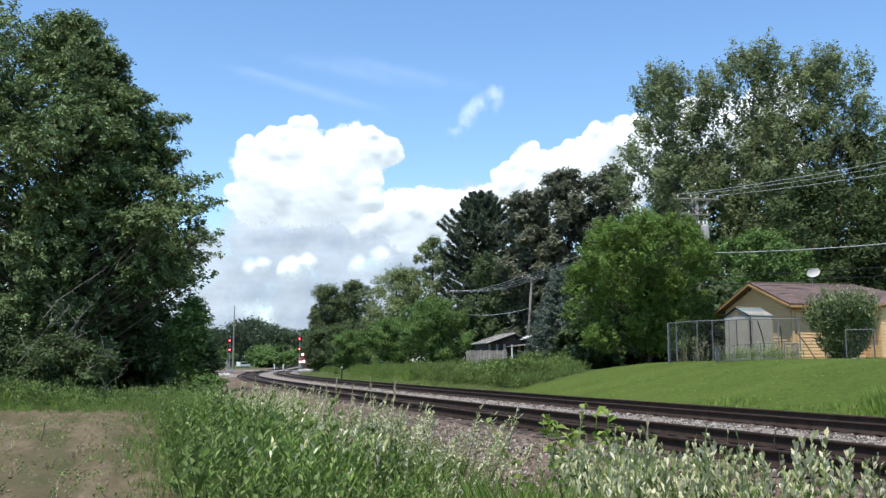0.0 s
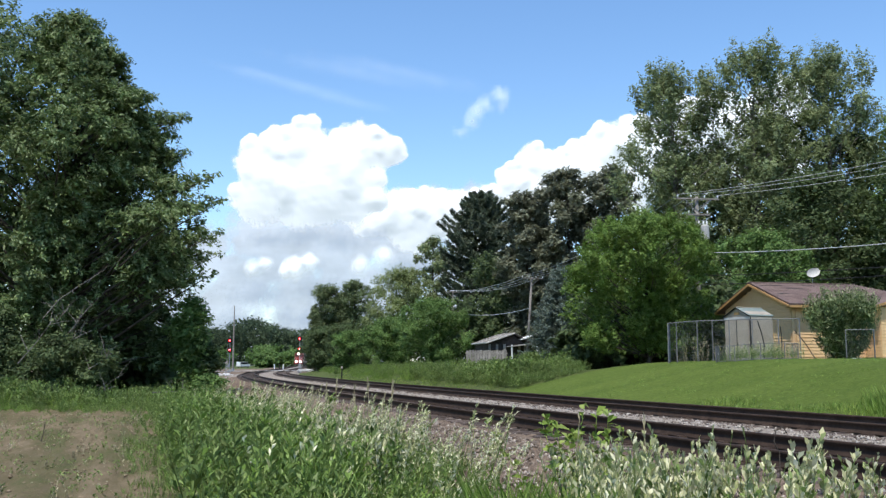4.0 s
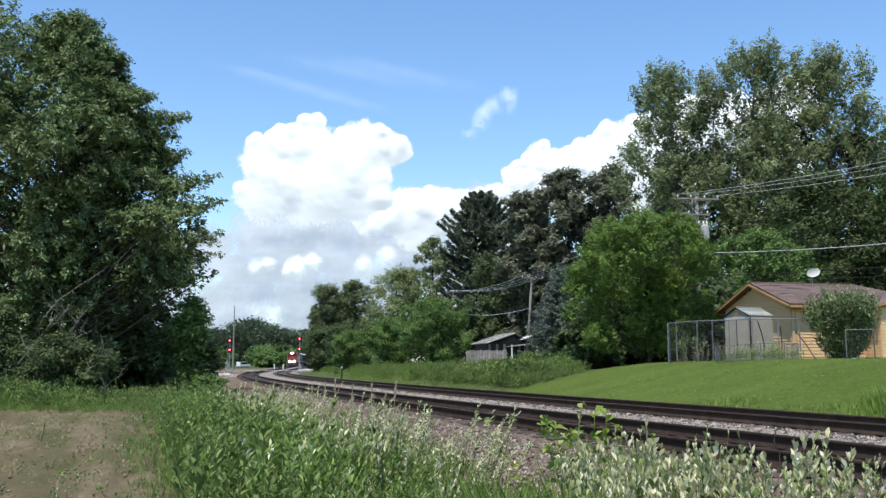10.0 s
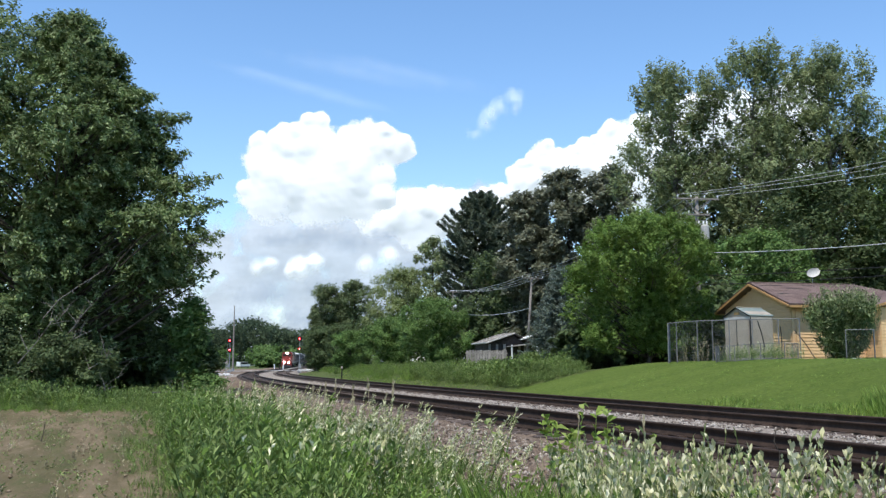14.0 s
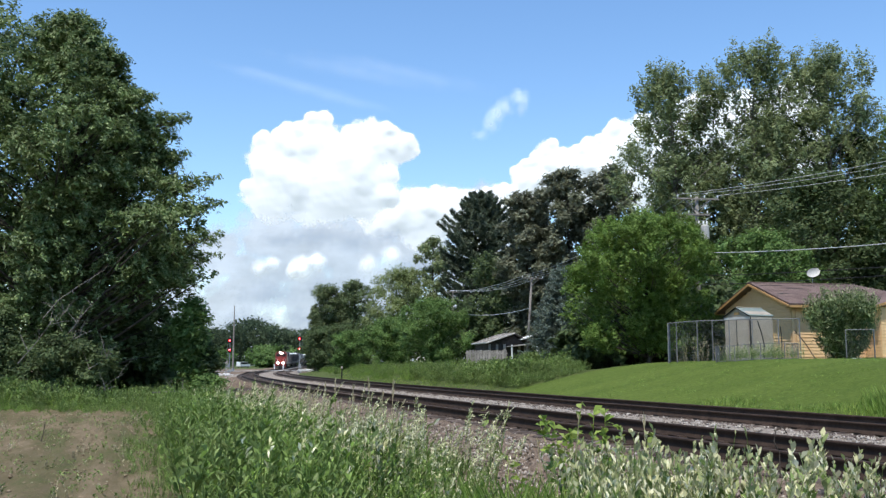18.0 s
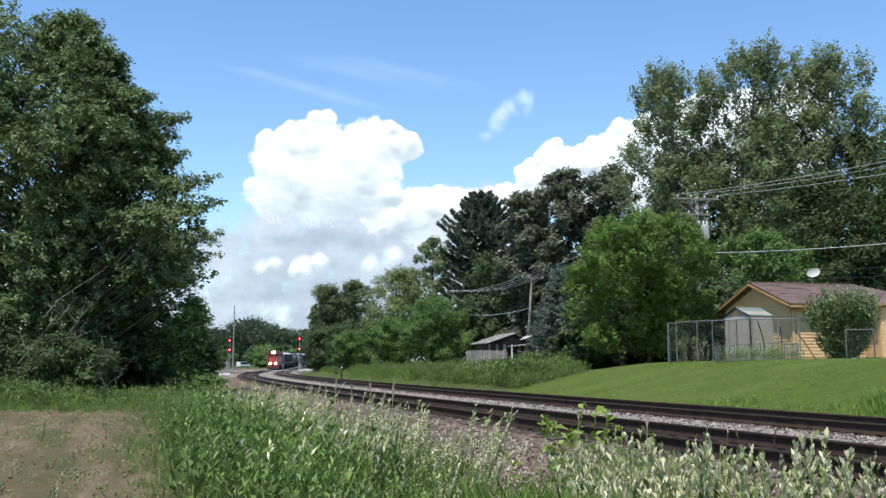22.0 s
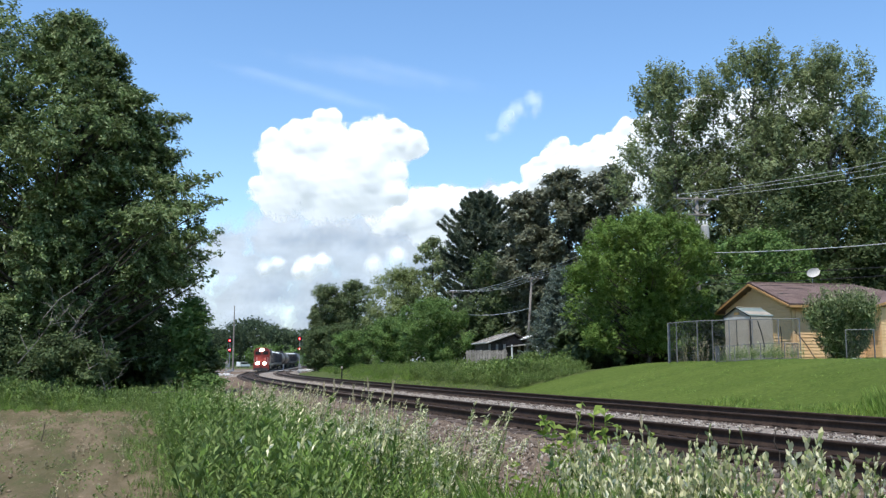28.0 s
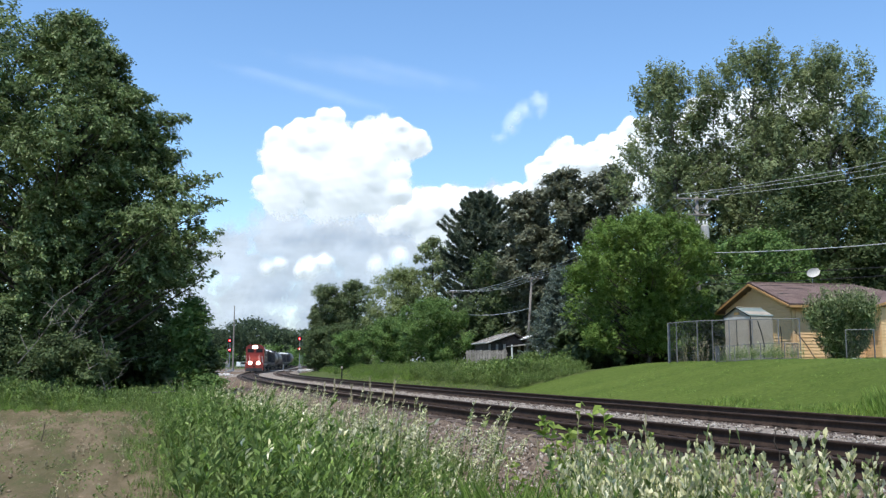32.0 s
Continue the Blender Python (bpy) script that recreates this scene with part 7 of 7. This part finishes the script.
def dry_stick():
    o = thing("dry_stick", pose(-8.53, 20.6, gz(-8.53, 20.6) - 0.03), "dark dry stalk standing in the ploughed field", "stick")
    part("stalk", Build().tube([(-0.05, 0, 0), (0.0, 0, 0.2), (0.03, 0, 0.45)], [0.012, 0.010, 0.006], 6), M_BARK, o)
    part("side_twig", Build().tube([(0.0, 0, 0.2), (0.06, 0.02, 0.30)], [0.006, 0.003], 5), M_BARK, o)


dry_stick()


def field_crop():
    """Seedlings, clods and straw on the ploughed soil."""
    r = np.random.RandomState(350)
    n = 5200
    row = np.round(r.uniform(-60, 60, n)) * 0.76
    v = r.uniform(-20, 45, n)
    x, y = row * 0.95 - v * 0.30, row * 0.30 + v * 0.95
    ok = (field_mask(x, y) > 0.9) & (y > 9) & (np.abs(x / np.maximum(y, 1)) < 0.52)
    xy = np.stack([x, y], 1)[ok] + r.normal(0, 0.06, (ok.sum(), 2))
    seed = [grass_tuft(360 + k, 0.07, 5, GRASS, 0.010, 0.02) for k in range(3)]
    joined(seed, xy[:2600], r, 0.5, 1.4, "seedlings", "small green crop seedlings in rows on bare soil")
    n = 1500
    y = 9.0 + 27 * r.rand(n)
    x = field_edge(y) - 0.8 * r.rand(n) ** 2.0
    ok = r.rand(n) < 0.5 + bumps(x, y, 2, 9)
    joined(TUFTS + GREENS[:2], np.stack([x, y], 1)[ok][:260], r, 0.15, 0.42, "weeds", "small weeds that creep into the field's edge")
    # scattered weedlings and dry scraps on the soil
    x2, y2 = r.uniform(-13, -2.5, 2400), 9.3 + 24 * r.rand(2400) ** 1.3
    ok = (field_mask(x2, y2) > 0.7) & (np.abs(x2 / y2) < 0.52) & (r.rand(2400) < 0.55 + 0.9 * bumps(x2, y2, 2.5, 19))
    scraps = [leafy_weed(370 + k, 0.10, 3, 4, (0.06, 0.022), (DRY, WEED, BRUSH, WEED)[k], DRY, 0, 0.05, 0.2, 0.5) for k in range(4)]
    joined(scraps, np.stack([x2, y2], 1)[ok][:1300], r, 0.4, 1.3, "weeds", "dry scraps and small weeds on bare soil")
    y = 35.8 - 3.0 * r.rand(n) ** 2
    x = r.uniform(-20, -10, n)
    joined(TUFTS + GREENS[:2], np.stack([x, y], 1)[:420], r, 0.2, 0.6, "weeds", "small weeds at the field's far edge")
    n = 1500
    x, y = r.uniform(-17, -2, n), 9.5 + 26 * r.rand(n)
    ok = (field_mask(x, y) > 0.8) & (np.abs(x / y) < 0.52)
    x, y = x[ok], y[ok]
    V, F = leaf_quads(np.stack([x, y, ground_z(x, y) + 0.03], 1), r.normal(0, 0.3, (len(x), 3)) + np.array([0, 0, 1.0]), 0.05, 0.014, r)
    tagged(part("straw", raw_mesh("straw", V, F), L_DRY), "bits of pale straw on the ploughed field", "straw", kind="stuff")
    n = 5000
    x, y = r.uniform(-17, -2, n), 9.5 + 26 * r.rand(n)
    ok = (field_mask(x, y) > 0.8) & (np.abs(x / y) < 0.52)
    x, y = x[ok], y[ok]
    n = len(x)
    o = np.array([(1, 0, 0), (-1, 0, 0), (0, 1, 0), (0, -1, 0), (0, 0, 1), (0, 0, -1)], float)
    V = o[None] * (0.008 + 0.030 * r.rand(n, 1, 1) ** 1.8) * r.uniform(0.35, 1.5, (n, 6, 1)) * np.array([1.2, 1.0, 0.6]) + np.stack([x, y, ground_z(x, y) + 0.01], 1)[:, None]
    f = np.array([(0, 2, 4), (2, 1, 4), (1, 3, 4), (3, 0, 4), (2, 0, 5), (1, 2, 5), (3, 1, 5), (0, 3, 5)])
    F = (f[None] + (np.arange(n) * 6)[:, None, None]).reshape(-1, 3)
    m = surf("soil_clod", (0.17, 0.12, 0.075), (0.36, 0.28, 0.19), 3, 0.95, 0.3)
    tagged(part("soil_clods", raw_mesh("soil_clods", V.reshape(-1, 3), F), m), "crumbly brown clods on the ploughed field", "soil", kind="stuff")


field_crop()


# ---- what moves: the train, the wind in the leaves, the clouds ----
TRAIN_S = ((0, 343), (5.5, 319), (10, 297), (14, 275.5), (17, 258), (20, 238.5), (23, 217), (25.5, 198), (28, 179), (30, 164.5), (32, 150.5))


def train_at(t):
    return float(np.interp(t, [a for a, b in TRAIN_S], [b for a, b in TRAIN_S]))


def smooth_train(t):
    return sum(train_at(t + d) for d in (-1.2, -0.6, 0, 0.6, 1.2)) / 5 if 1.2 < t < 30.8 else train_at(t)


def rolling(front, length, bogie):
    """Pose of a vehicle whose front stands at s = front."""
    a, b = line(front + bogie), line(front + length - bogie)
    A, B = Vector(a[:3]), Vector(b[:3])
    d = (B - A).normalized()
    right = d.cross(Vector((0, 0, 1))).normalized()
    up = right.cross(d)
    o = A - d * bogie
    return Matrix(((right.x, d.x, up.x, o.x), (right.y, d.y, up.y, o.y), (right.z, d.z, up.z, o.z), (0, 0, 0, 1)))


def gust(t, ph):
    return 0.45 * math.sin(0.55 * t + ph * 0.35) + 0.35 * math.sin(2.6 * t + ph) + 0.3 * math.sin(4.9 * t + 1.7 * ph)


def motions():
    times = [k * 1.0 for k in range(33)]
    walk(LOCO, [(t, rolling(smooth_train(t), 21.0, 3.8)) for t in times])
    for k, car in enumerate(CARS):
        back = 21.4 + 16.2 * k
        walk(car, [(t, rolling(smooth_train(t) + back, 15.2, 1.7) @ Matrix.Translation((0, 7.6, 0))) for t in times])
    for ob, (dx, dz) in DRIFTS:
        at = ob.location.copy()
        walk(ob, [(t, Matrix.Translation(at + Vector((dx, 0, dz)) * t / 32)) for t in (0, 4, 8, 12, 16, 20, 24, 28, 32)])
    for ob, m, amount, ph in SWAY:
        walk(ob, [(t, m @ pose(0, 0, 0, 0.4 * amount * gust(t * 0.6, ph + 1), amount * gust(t * 0.6, ph), 0)) for t in times])
    beat = [k * 0.5 for k in range(65)]
    for ob, m, amount, ph in PATCHES:
        walk(ob, [(t, Matrix.Translation(m.translation) @ pose(0, 0, 0, 0.5 * amount * gust(t, ph + 2), amount * (gust(t, ph) - 0.02 * (t - 10)), 0) @ m.to_3x3().to_4x4()) for t in beat])


motions()
